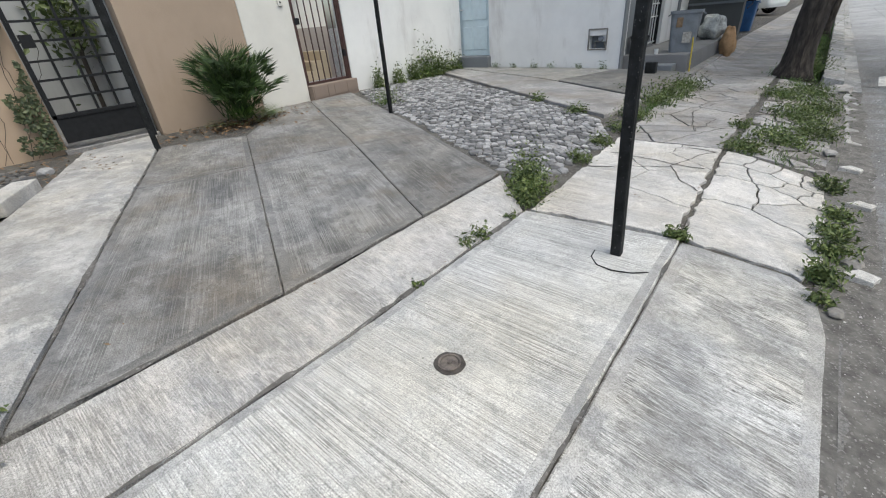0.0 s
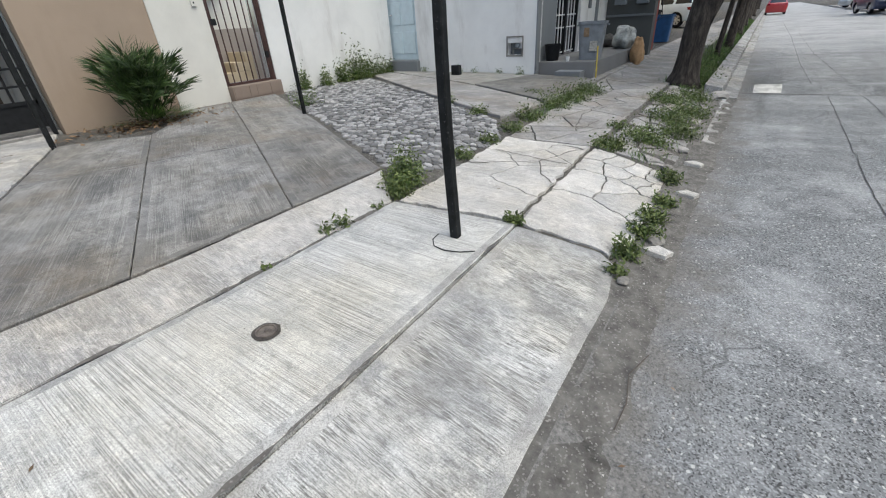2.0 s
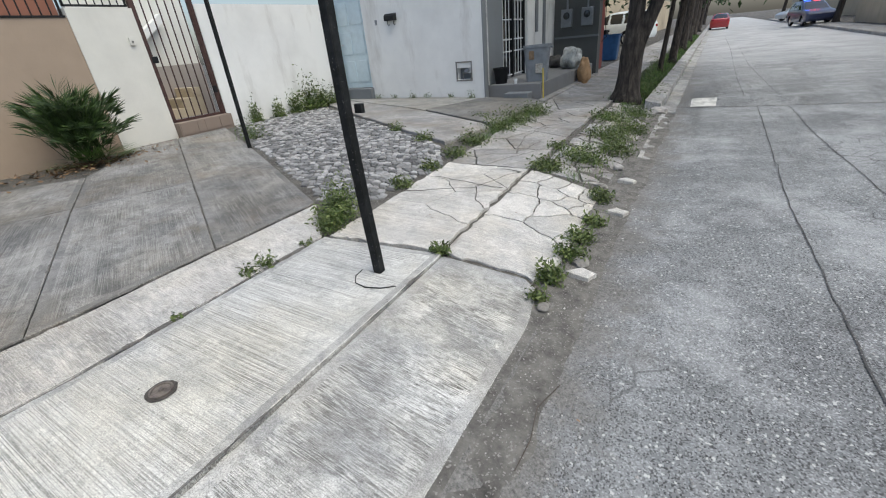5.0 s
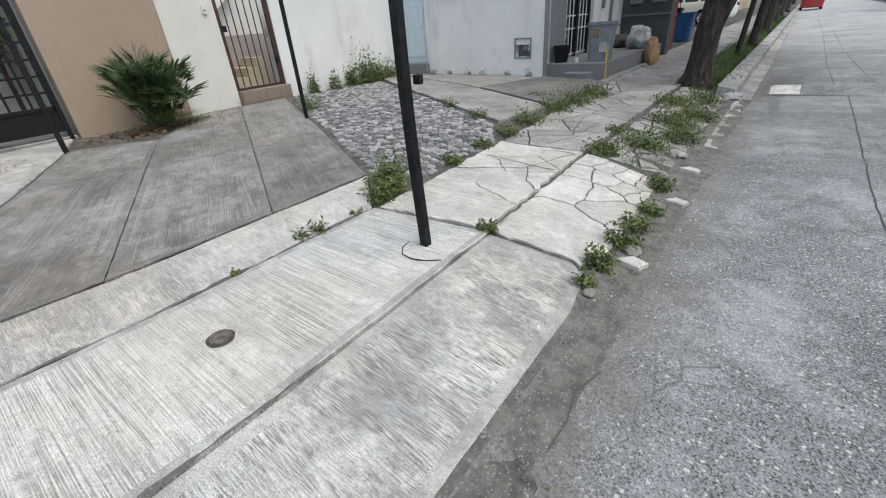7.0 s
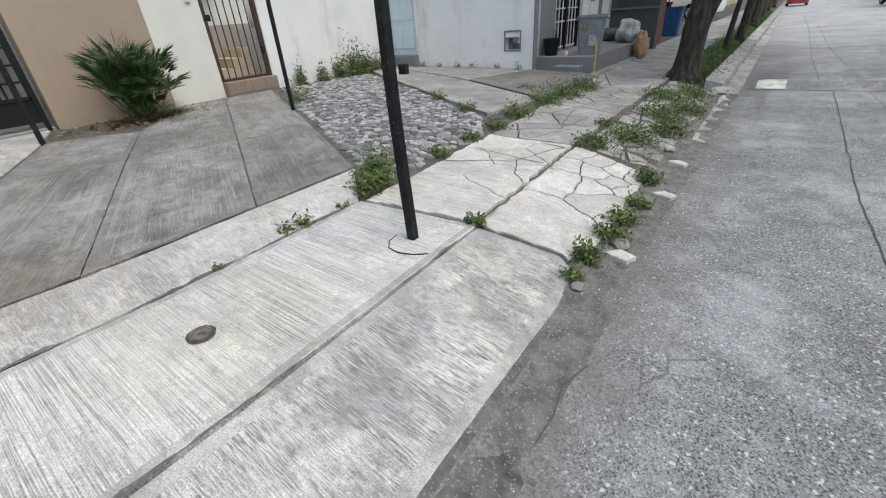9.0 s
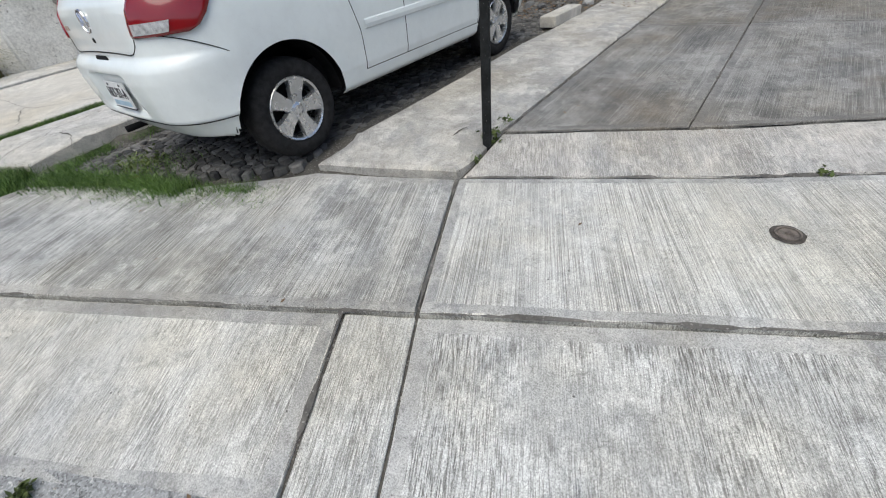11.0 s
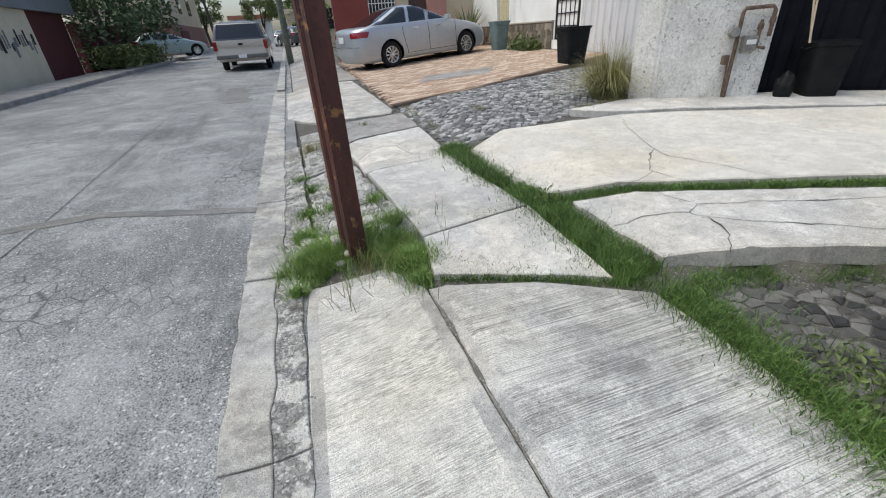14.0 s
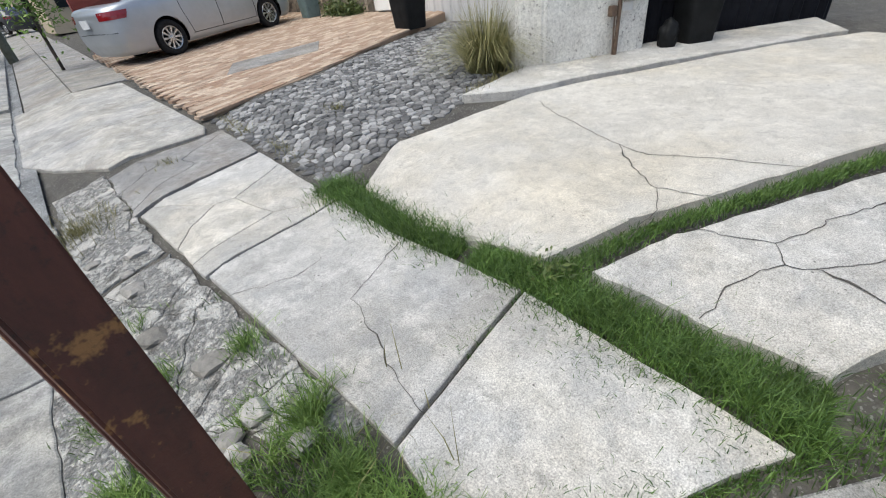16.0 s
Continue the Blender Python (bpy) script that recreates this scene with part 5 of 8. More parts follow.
def wheel(parent, at, r, width, spokes, out, rim_r=0.64, detail=True):
    """A tyre with its rim; out is +1 or -1, the side that shows."""
    m = Matrix.Translation(at) @ Matrix.Rotation(radians(-90 * out), 4, "X")
    w = width / 2
    bm = spun(bmesh.new(), [(r * rim_r, -w), (r * 0.86, -w), (r * 0.96, -w * 0.86), (r, -w * 0.55), (r, w * 0.55), (r * 0.965, w * 0.84), (r * 0.9, w * 0.99), (r * 0.76, w), (r * rim_r, w * 0.9), (r * rim_r, -w)], 40 if detail else 20, m)
    tyre = part("tyre", bm, RUBBER, parent, smooth=True)
    R = r * rim_r
    bm = spun(bmesh.new(), [(R, -w * 0.8), (R * 1.03, w * 0.86), (R * 0.99, w * 0.97), (R * 0.93, w * 0.9), (R * 0.9, w * 0.5), (R * 0.88, -w * 0.7), (R, -w * 0.8)], 40 if detail else 20, m)
    for k in range(spokes):
        a = 2 * math.pi * k / spokes
        wide = math.pi * R / spokes * (0.52 if spokes < 8 else 0.34)
        q = m @ Matrix.Rotation(a, 4, "Z")
        vs = []
        for rad, half, top, low in ((R * 0.16, wide * 0.62, w * 0.88, w * 0.5), (R * 0.5, wide * 0.72, w * 0.84, w * 0.5), (R * 0.95, wide * 1.08, w * 0.9, w * 0.55)):
            vs.append([bm.verts.new(q @ Vector((rad, s * half, z))) for s, z in ((-1, low), (-0.86, top), (0.86, top), (1, low))])
        for a_, b_ in zip(vs, vs[1:]):
            for i in range(4):
                bm.faces.new((a_[i], a_[(i + 1) % 4], b_[(i + 1) % 4], b_[i]))
        bm.faces.new(vs[-1])
    spun(bm, [(0.001, w * 0.98), (R * 0.13, w * 0.97), (R * 0.24, w * 0.86), (R * 0.26, w * 0.5)], 20, m)
    if detail:
        for k in range(5):
            a = 2 * math.pi * (k + 0.5) / 5
            spun(bm, [(0.001, w * 0.98), (0.011, w * 0.97), (0.012, w * 0.8)], 8, m @ Matrix.Translation((R * 0.27 * math.cos(a), R * 0.27 * math.sin(a), 0)))
    part("rim", bm, ALLOY, tyre, "silver spoked alloy rim", smooth=False)
    part("brake_disc", spun(bmesh.new(), [(0.001, -w * 0.2), (R * 0.9, -w * 0.2), (R * 0.9, -w * 0.4)], 20, m), UNDER, tyre)


def car(name, at, turn, shell, base, arch, tyre_r, label, belt=0.9, roof=1.4, pillars=(), colour=None, lower=None, split=0.0, detail=True, spokes=5, track=0.80, glass_rear=True, levels=None, group="", dent=None):
    """A car from its shell: body, windows and wheels. base: x of the front axle (the rear one is at 0)."""
    ob = thing(name, at, label, "car", group, turn)
    top = shell.rows[-1][0]
    zs = levels or [shell.rows[0][0] + (top - shell.rows[0][0]) * i / (46 if detail else 26) for i in range((46 if detail else 26) + 1)]
    rings = [shell.ring(z, 64 if detail else 36) for z in zs]
    n = len(rings[0])
    body, glass, low = bmesh.new(), bmesh.new(), bmesh.new()
    store = {body: {}, glass: {}, low: {}}

    def place(i, k):
        x, y = rings[i][k % n]
        z = zs[i]
        if abs(y) > 0.5:
            for cx in (0.0, base):
                d = math.hypot(x - cx, z - tyre_r)
                if 1e-6 < d < arch:
                    if z < tyre_r:
                        x = cx + math.copysign(math.sqrt(arch * arch - (z - tyre_r) ** 2), x - cx)
                    else:
                        f = arch / d
                        x, z = cx + (x - cx) * f, tyre_r + (z - tyre_r) * f
        return Vector((x + (dent(x, y, z) if dent else 0), y, z))

    def vert(bm, i, k):
        key = (i, k % n)
        if key not in store[bm]:
            store[bm][key] = bm.verts.new(place(i, k))
        return store[bm][key]

    for i in range(len(zs) - 1):
        for k in range(n):
            cs = [(rings[a][b % n], zs[a]) for a, b in ((i, k), (i, k + 1), (i + 1, k + 1), (i + 1, k))]
            if all(abs(p[1]) > 0.5 and any(math.hypot(p[0] - c, z - tyre_r) < arch for c in (0, base)) for p, z in cs):
                continue
            mx = sum(p[0] for p, z in cs) / 4
            my = sum(p[1] for p, z in cs) / 4
            mz = sum(z for p, z in cs) / 4
            xr, xf, b = shell.at(mz)
            side = abs(my) > shell.side(mx, mz) - 0.03 and xr + 0.16 < mx < xf - 0.16
            pane = belt + 0.04 < mz < roof
            bm = low if mz < split else body
            if pane and side and not any(abs(mx - (px + s * (mz - belt))) < w for px, s, w in pillars):
                bm = glass
            elif pane and not side and abs(my) < b - 0.13 and (mx > xf - 0.4 or (glass_rear and mx < xr + 0.35)):
                bm = glass
            f = [vert(bm, a, c) for a, c in ((i, k), (i, k + 1), (i + 1, k + 1), (i + 1, k))]
            bm.faces.new(f)
    bm = body
    last = [vert(bm, len(zs) - 1, k) for k in range(n)]
    bm.faces.new(last)
    shell_part = part("body", body, colour, ob, smooth=True)
    if glass.faces:
        part("window_glass", glass, CARGLASS, ob, "dark tinted car glass", smooth=True)
    if low.faces:
        part("lower_body", low, lower or colour, ob, smooth=True)
    xr, xf, b = shell.at(zs[0] + 0.12)
    part("underbody", boxed(xr + 0.25, xf - 0.25, -b + 0.2, b - 0.2, zs[0] + 0.0, zs[0] + 0.25), UNDER, ob)
    for cx in (0, base):
        for s in (-1, 1):
            bm = bmesh.new()
            ys = (0.42 * s, (b - 0.075) * s)
            prof = [(cx + (arch + 0.012) * math.cos(math.pi * q / 16), tyre_r + (arch + 0.012) * math.sin(math.pi * q / 16)) for q in range(17)]
            g = [[bm.verts.new((x, y, max(z, zs[0]))) for x, z in prof] for y in ys]
            for q in range(16):
                bm.faces.new((g[0][q], g[0][q + 1], g[1][q + 1], g[1][q]))
            bm.faces.new(g[0])
            part("wheel_well", bm, UNDER, ob)
            wheel(ob, (cx, s * (track - 0.095), tyre_r), tyre_r, 0.19, spokes, s, detail=detail)
    return ob, shell_part


def seam(bm, pts, r=0.0026):
    tube(bm, pts, r, 5)


def lettering(text, size, material, parent, m, depth=0.002):
    cu = bpy.data.curves.new("lettering", "FONT")
    cu.body, cu.size, cu.extrude, cu.align_x, cu.align_y = text, size, depth, "CENTER", "CENTER"
    tmp = bpy.data.objects.new("lettering_curve", cu)
    scene.collection.objects.link(tmp)
    me = bpy.data.meshes.new_from_object(tmp.evaluated_get(bpy.context.evaluated_depsgraph_get()))
    bpy.data.objects.remove(tmp)
    me.materials.clear()
    me.materials.append(material)
    ob = new("lettering", me)
    ob.parent = parent
    ob.matrix_local = m
    return ob


def corner_lamp(shell, s, rows, off=0.006):
    """Grid for a lamp round a rear corner: rows of (z, y at the rear, x on the flank)."""
    out = []
    for z, y0, x1 in rows:
        line = []
        xr, xf, b = shell.at(z)
        rx, ry = shell.radii(xr, xf, b)
        for i in range(7):
            y = y0 + (b - ry * 0.35 - y0) * i / 6
            line.append(Vector((shell.back(y, z), y, z)))
        x_end = line[-1].x
        for i in range(1, 8):
            x = x_end + (x1 - x_end) * i / 7
            line.append(Vector((x, shell.side(x, z), z)))
        res = []
        for i, p in enumerate(line):
            d = (line[min(i + 1, len(line) - 1)] - line[max(i - 1, 0)]).normalized()
            nrm = Vector((-d.y, d.x, 0))
            if nrm.y < 0 and nrm.x > 0:
                nrm = -nrm
            q = Vector((p.x, p.y * s, p.z))
            res.append((q, Vector((nrm.x, nrm.y * s, 0))))
        out.append(res)
    return out


# white hatchback parked nose to the house
hatch_rows = [(0.17, -0.50, 3.02, 0.74), (0.20, -0.56, 3.10, 0.785), (0.255, -0.60, 3.17, 0.80), (0.295, -0.635, 3.19, 0.806), (0.32, -0.672, 3.22, 0.815), (0.44, -0.69, 3.24, 0.822), (0.54, -0.70, 3.22, 0.826), (0.60, -0.695, 3.18, 0.828), (0.635, -0.675, 3.14, 0.828), (0.66, -0.645, 3.10, 0.828), (0.72, -0.64, 3.02, 0.827), (0.82, -0.64, 2.75, 0.822), (0.90, -0.635, 2.42, 0.812), (0.95, -0.625, 2.2, 0.80), (1.02, -0.58, 2.02, 0.77), (1.15, -0.49, 1.75, 0.71), (1.30, -0.37, 1.42, 0.64), (1.40, -0.25, 1.1, 0.57), (1.45, -0.08, 0.8, 0.47), (1.47, 0.15, 0.6, 0.3)]
hatch_rows = [(z + (0.10 if z <= 0.66 else 0.10 - 0.04 * min(1, (z - 0.66) / 0.3)), *rest) for z, *rest in hatch_rows]
HATCH = Shell(hatch_rows)
CAR_Z = 0.172


def plate_dent(x, y, z):
    """Depth of the hollow in the rear bumper round the number plate."""
    if x > -0.3 or not 0.40 < z < 0.72:
        return 0.0
    half = 0.30 - 0.15 * (z - 0.45)
    rise = lambda d: min(1.0, max(0.0, d / 0.045))
    return 0.042 * rise(half - abs(y)) * rise(z - 0.435) * min(1.0, max(0.0, (0.69 - z) / 0.03))


hatch, hatch_body = car("hatchback", (-1.922, -2.314, CAR_Z), 153.6, HATCH, 2.455, 0.40, 0.305, "dusty white hatchback parked on cobbles before a house", belt=1.01, roof=1.46, pillars=((0.05, 0.1, 0.09), (0.95, 0.1, 0.06), (2.0, -1.0, 0.06)), colour=CAR_WHITE, track=0.772,
                         levels=[0.27 + 1.26 * i / 90 for i in range(91)], dent=plate_dent)
bm = bmesh.new()
for s in (-1, 1):
    seam(bm, [(HATCH.back(y, z) - 0.002, s * y, z) for y, z in [(0.045 * i, 0.79 - 0.012 * (i / 9) ** 2) for i in range(10)] + [(0.44, 0.782), (0.47, 0.797), (0.495, 0.82), (0.512, 0.85)]], 0.0035)
    for x0, lean in ((0.62, 0.0), (1.06, 0.05), (2.05, 0.02)):
        zs = [0.38 + 0.05 * i for i in range(13)]
        bend = lambda z: (0.0 if x0 > 0.7 else -0.26 * max(0, (z - 0.62)) ** 1.0)
        seam(bm, [(x0 + bend(z) + lean * (z - 0.3), s * (HATCH.side(x0 + bend(z), z) + 0.0005), z) for z in zs])
    seam(bm, [(x, s * (HATCH.side(x, 0.38) + 0.0005), 0.38) for x in [0.62 + 0.09 * i for i in range(17)]])
    seam(bm, [(-0.58 + 0.03 * i, s * (HATCH.side(-0.58 + 0.03 * i, 0.82) + 0.001), 0.86 - 0.13 * (i / 9) ** 1.3) for i in range(10)])
    # lower bumper crease: its shadow drawn as a dark line round to the arch
    seam(bm, [(HATCH.back(y, 0.415) + 0.001, s * y, 0.412) for y in [0.03 * i for i in range(24)]] + [(x, s * (HATCH.side(x, 0.415) - 0.001), 0.412) for x in (-0.52, -0.47, -0.42, -0.39)], 0.003)
part("panel_gap", bm, SEAM, hatch, "thin dark lines along panel gaps and edges")["kind"] = "stuff"
for s in (-1, 1):
    bm = bmesh.new()
    g = []
    for z, o in ((0.625, 0.0), (0.632, 0.010), (0.655, 0.014), (0.68, 0.010), (0.687, 0.0)):
        g.append([bm.verts.new((0.66 + 1.42 * i / 20, s * (HATCH.side(0.66 + 1.42 * i / 20, z) + o), z)) for i in range(21)])
    for a, b in zip(g, g[1:]):
        for i in range(20):
            bm.faces.new((a[i], a[i + 1], b[i + 1], b[i]))
    part("side_moulding", bm, CAR_WHITE, hatch)
    lamp = part("tail_lamp", patch(bmesh.new(), corner_lamp(HATCH, s, [(0.855, 0.525, -0.44), (0.875, 0.522, -0.39), (0.92, 0.532, -0.34), (0.98, 0.548, -0.29), (1.04, 0.562, -0.25), (1.09, 0.573, -0.23), (1.14, 0.58, -0.23)]), 0.014), REDLAMP, hatch, "red tail lamp", smooth=True)
    rows = [[q for q in r[1:9]] for r in corner_lamp(HATCH, s, [(0.868, 0.522, -0.40), (0.89, 0.525, -0.37), (0.918, 0.53, -0.34)])]
    part("reversing_lamp", patch(bmesh.new(), rows, 0.018), CLEARLAMP, lamp, "clear ribbed reversing lamp")
px = HATCH.back(0, 0.57) + 0.036
plate = part("number_plate", boxed(px - 0.020, px - 0.012, -0.15, 0.15, 0.48, 0.63, 0.002), PLATE, hatch, "white number plate with dark characters")
TO_REAR = Matrix(((0, 0, -1, 0), (-1, 0, 0, 0), (0, 1, 0, 0), (0, 0, 0, 1)))
lettering("HEY-351-A", 0.075, INK, plate, Matrix.Translation((px - 0.021, 0, 0.565)) @ TO_REAR @ Matrix.Diagonal((0.80, 1.15, 1, 1)))
part("plate_stripe", boxed(px - 0.0215, px - 0.02, -0.13, 0.13, 0.492, 0.52), PLATE_BLUE, plate)
bm = bmesh.new()
for y in (-0.09, 0.09):
    spun(bm, [(0.001, 0.004), (0.008, 0.003), (0.009, 0)], 10, Matrix.Translation((px - 0.02, y, 0.615)) @ TO_REAR)
part("plate_screw", bm, INK, plate)["kind"] = "stuff"
part("plate_frame", boxed(px - 0.0195, px - 0.011, -0.157, 0.157, 0.473, 0.48), INK, plate)
bx = HATCH.back(0, 0.945)
bm = spun(bmesh.new(), [(0.052, 0), (0.055, 0.008), (0.060, 0.008), (0.062, 0)], 28, Matrix.Translation((bx, 0, 0.945)) @ TO_REAR)
spun(bm, [(0.001, 0.001), (0.053, 0.001)], 28, Matrix.Translation((bx - 0.001, 0, 0.945)) @ TO_REAR)
for y0, y1 in ((-0.034, -0.012), (0.034, 0.012), (-0.012, 0.0), (0.012, 0.0)):
    z0, z1 = (0.985, 0.912) if abs(y0) > 0.02 else (0.912, 0.955)
    tube(bm, [(bx - 0.006, y0, z0), (bx - 0.006, y1, z1)], 0.0055, 6)
part("badge", bm, CHROME, hatch, "round chrome badge")
part("tailgate_lock", spun(bmesh.new(), [(0.001, 0.006), (0.011, 0.006), (0.014, 0)], 16, Matrix.Translation((HATCH.back(0, 0.85), 0, 0.85)) @ TO_REAR), SEAM, hatch)
bm = bmesh.new()
prism(bm, [(-0.10, 0.0), (-0.075, 0.028), (0.075, 0.028), (0.10, 0.0)], -0.004, 0.002, Matrix.Translation((HATCH.back(0, 0.765) - 0.010, 0.0, 0.745)) @ TO_REAR)
part("tailgate_grip", bm, UNDER, hatch)
part("exhaust", tube(bmesh.new(), [(-0.50, 0.42, 0.27), (-0.64, 0.43, 0.265)], 0.022, 12), UNDER, hatch)
bm = bmesh.new()
for i in range(3):
    y0 = 0.36 + 0.035 * i
    box(bm, HATCH.back(y0, 0.91) - 0.004, HATCH.back(y0, 0.91), y0, y0 + 0.024, 0.90, 0.925)
part("model_lettering", bm, CHROME, hatch)

# silver saloon on the brick terrace
sedan_rows = [(0.18, -0.92, 3.45, 0.80), (0.24, -0.98, 3.52, 0.85), (0.40, -1.05, 3.57, 0.875), (0.56, -1.07, 3.55, 0.885), (0.70, -1.05, 3.45, 0.888), (0.80, -1.04, 3.25, 0.885), (0.90, -1.03, 2.9, 0.875), (0.96, -1.00, 2.5, 0.86), (1.00, -0.95, 2.3, 0.845), (1.04, -0.62, 2.15, 0.81), (1.12, -0.32, 1.95, 0.77), (1.25, -0.02, 1.62, 0.70), (1.36, 0.25, 1.32, 0.63), (1.42, 0.5, 1.05, 0.54), (1.445, 0.75, 0.85, 0.3)]
SEDAN = Shell(sedan_rows)
sed_at = Vector((-2.20, -15.95, 0.56))
SED_TURN = 197.0
sedan, _ = car("saloon_car", sed_at, SED_TURN, SEDAN, 2.65, 0.375, 0.32, "silver four-door saloon parked on a brick-paved terrace", belt=0.99, roof=1.385, pillars=((0.62, 0.3, 0.05), (1.28, 0.25, 0.05), (2.05, -1.5, 0.05)), colour=CAR_SILVER, spokes=10, track=0.86)
sedan.scale = (1, 1, 1.06)
sedan.rotation_euler = (0, radians(-3.0), radians(SED_TURN))
bm = bmesh.new()
for s in (-1, 1):
    for x0, z1 in ((0.42, 0.96), (1.28, 0.98), (2.25, 0.95)):
        zs = [0.32 + (z1 - 0.32) * i / 10 for i in range(11)]
        seam(bm, [(x0 + (0.25 * max(0, 0.75 - z) if x0 < 1 else 0), s * (SEDAN.side(x0, z) + 0.001), z) for z in zs], 0.006)
    seam(bm, [(0.5 + 0.18 * i, s * (SEDAN.side(0.5 + 0.18 * i, 0.31) + 0.001), 0.31) for i in range(11)], 0.006)
    seam(bm, [(SEDAN.back(0.06 * i, 0.6) - 0.001, s * 0.06 * i, 0.60 - 0.02 * (i / 13)) for i in range(14)], 0.005)
part("panel_gap", bm, SEAM, sedan, "thin dark lines along panel gaps and edges")["kind"] = "stuff"
for s in (-1, 1):
    part("tail_lamp", patch(bmesh.new(), corner_lamp(SEDAN, s, [(0.79, 0.50, -0.70), (0.85, 0.48, -0.66), (0.92, 0.47, -0.62)]), 0.008), REDLAMP, sedan, "red tail lamp")
    part("wing_mirror", boxed(1.88, 1.98, min(0.86 * s, 1.05 * s), max(0.86 * s, 1.05 * s), 0.99, 1.12, 0.03), CAR_SILVER, sedan)
    for x in (0.72, 1.52):
        part("door_handle", boxed(x, x + 0.2, min(s * (SEDAN.side(x, 0.88) - 0.02), s * (SEDAN.side(x, 0.88) + 0.035)), max(s * (SEDAN.side(x, 0.88) - 0.02), s * (SEDAN.side(x, 0.88) + 0.035)), 0.87, 0.895, 0.008), CHROME, sedan)
part("number_plate", boxed(-1.10, -1.085, -0.15, 0.15, 0.70, 0.84, 0.003), PLATE, sedan)

# tan and dark pickup seen from behind, parked against the kerb
pick_rows = [(0.38, -1.15, 3.9, 0.90), (0.45, -1.22, 4.0, 0.95), (0.62, -1.25, 4.1, 0.98), (0.8, -1.2, 4.1, 0.99), (1.05, -1.2, 4.0, 0.99), (1.15, -1.19, 2.9, 0.98), (1.2, -1.18, 2.6, 0.95), (1.45, -1.1, 2.3, 0.90), (1.70, -1.0, 1.9, 0.82), (1.76, -0.9, 1.8, 0.72), (1.78, -0.7, 1.6, 0.5)]
PICK = Shell(pick_rows, 0.14, 0.16, 0.03, 2.6)
truck, _ = car("suv", (2.08, -23.3, 0.41), -90, PICK, 2.9, 0.43, 0.37, "tan and black estate truck parked against the kerb", belt=1.16, roof=1.68, pillars=((0.3, 0.1, 0.07), (1.4, 0.1, 0.07)), colour=CAR_DARK, lower=CAR_TAN, split=1.12, spokes=6, track=0.94, detail=False)
part("rear_bumper", boxed(-1.36, -1.18, -0.95, 0.95, 0.48, 0.62, 0.03), plain("bumper_grey", (0.12, 0.12, 0.12), 0.5), truck)
for s in (-1, 1):
    part("tail_lamp", boxed(-1.235, -1.17, min(s * 0.85, s * 0.985), max(s * 0.85, s * 0.985), 0.78, 1.10, 0.02), REDLAMP, truck)
part("tailgate_handle", boxed(-1.25, -1.23, -0.09, 0.09, 0.95, 1.02, 0.01), UNDER, truck)
part("number_plate", boxed(-1.38, -1.365, -0.15, 0.15, 0.5, 0.62, 0.003), PLATE, truck)
bm = boxed(-1.255, -1.24, -0.75, 0.75, 0.88, 0.90)
part("tailgate_trim", bm, CHROME, truck)

far_rows = [(0.2, -0.8, 3.3, 0.78), (0.3, -0.86, 3.4, 0.83), (0.6, -0.88, 3.4, 0.85), (0.8, -0.87, 3.1, 0.85), (0.95, -0.84, 2.4, 0.82), (1.1, -0.6, 2.0, 0.76), (1.3, -0.3, 1.5, 0.68), (1.43, 0.1, 1.0, 0.5), (1.45, 0.4, 0.8, 0.3)]
FAR = Shell(far_rows)
high_rows = [(0.3, -0.85, 3.4, 0.85), (0.45, -0.92, 3.6, 0.9), (0.8, -0.92, 3.6, 0.92), (1.0, -0.9, 3.2, 0.91), (1.1, -0.88, 2.4, 0.88), (1.4, -0.75, 1.9, 0.8), (1.68, -0.5, 1.3, 0.68), (1.72, -0.2, 1.0, 0.4)]
HIGH = Shell(high_rows, 0.3, 0.3)


def far_car(name, at, turn, shell, colour, label, wheels=0.33):
    ob, _ = car(name, at, turn, shell, 2.6, 0.39, wheels, label, belt=0.97 if shell is FAR else 1.1, roof=1.38 if shell is FAR else 1.6, pillars=((0.2, 0.1, 0.08), (1.1, 0.1, 0.06)), colour=colour, detail=False, spokes=6, track=0.82)
    for s in (-1, 1):
        part("tail_lamp", patch(bmesh.new(), corner_lamp(shell, s, [(0.82, 0.55, -0.62), (0.95, 0.53, -0.56)]), 0.008), REDLAMP, ob)
    return ob


far_car("parked_car", (8.6, -35.0, level(8.6, -35) + 0.1), -150, FAR, CAR_TEAL, "grey-green hatchback parked across the road")
far_car("parked_car", (4.4, -62.0, level(4.4, -62)), -92, FAR, CAR_WHITE, "white car far down the road")
far_car("parked_car", (-0.6, -44.0, level(0, -44) + 0.1), -70, FAR, CAR_DARK, "dark car parked beyond the truck")
far_car("parked_car", (0.75, -52.0, level(0.75, -52)), -92, FAR, CAR_WHITE, "white car parked far behind the truck")
far_car("parked_suv", (-2.9, 29.0, 0.15), 155, HIGH, CAR_WHITE, "white off-road car parked across the pavement", 0.37)
far_car("parked_car", (1.3, 56.0, -0.17), 90, FAR, CAR_RED, "red hatchback parked at the kerb far up the road")
for y, c in ((72, CAR_WHITE), (84, CAR_DARK), (96, CAR_SILVER)):
    far_car("parked_car", (1.4 + (y - 72) * 0.02, y, -0.17), 90, FAR, c, "small parked car in the distance")
far_car("parked_car", (9.6, 62.0, 0.0), 200, FAR, CAR_SILVER, "grey car parked on the far side")
police = far_car("police_truck", (6.9, 47.5, -0.14), -80, HIGH, CAR_NAVY, "navy patrol truck with a light bar on the road", 0.37)
bar = part("light_bar", boxed(0.9, 1.15, -0.6, 0.6, 1.71, 1.83, 0.02), CARGLASS, police)
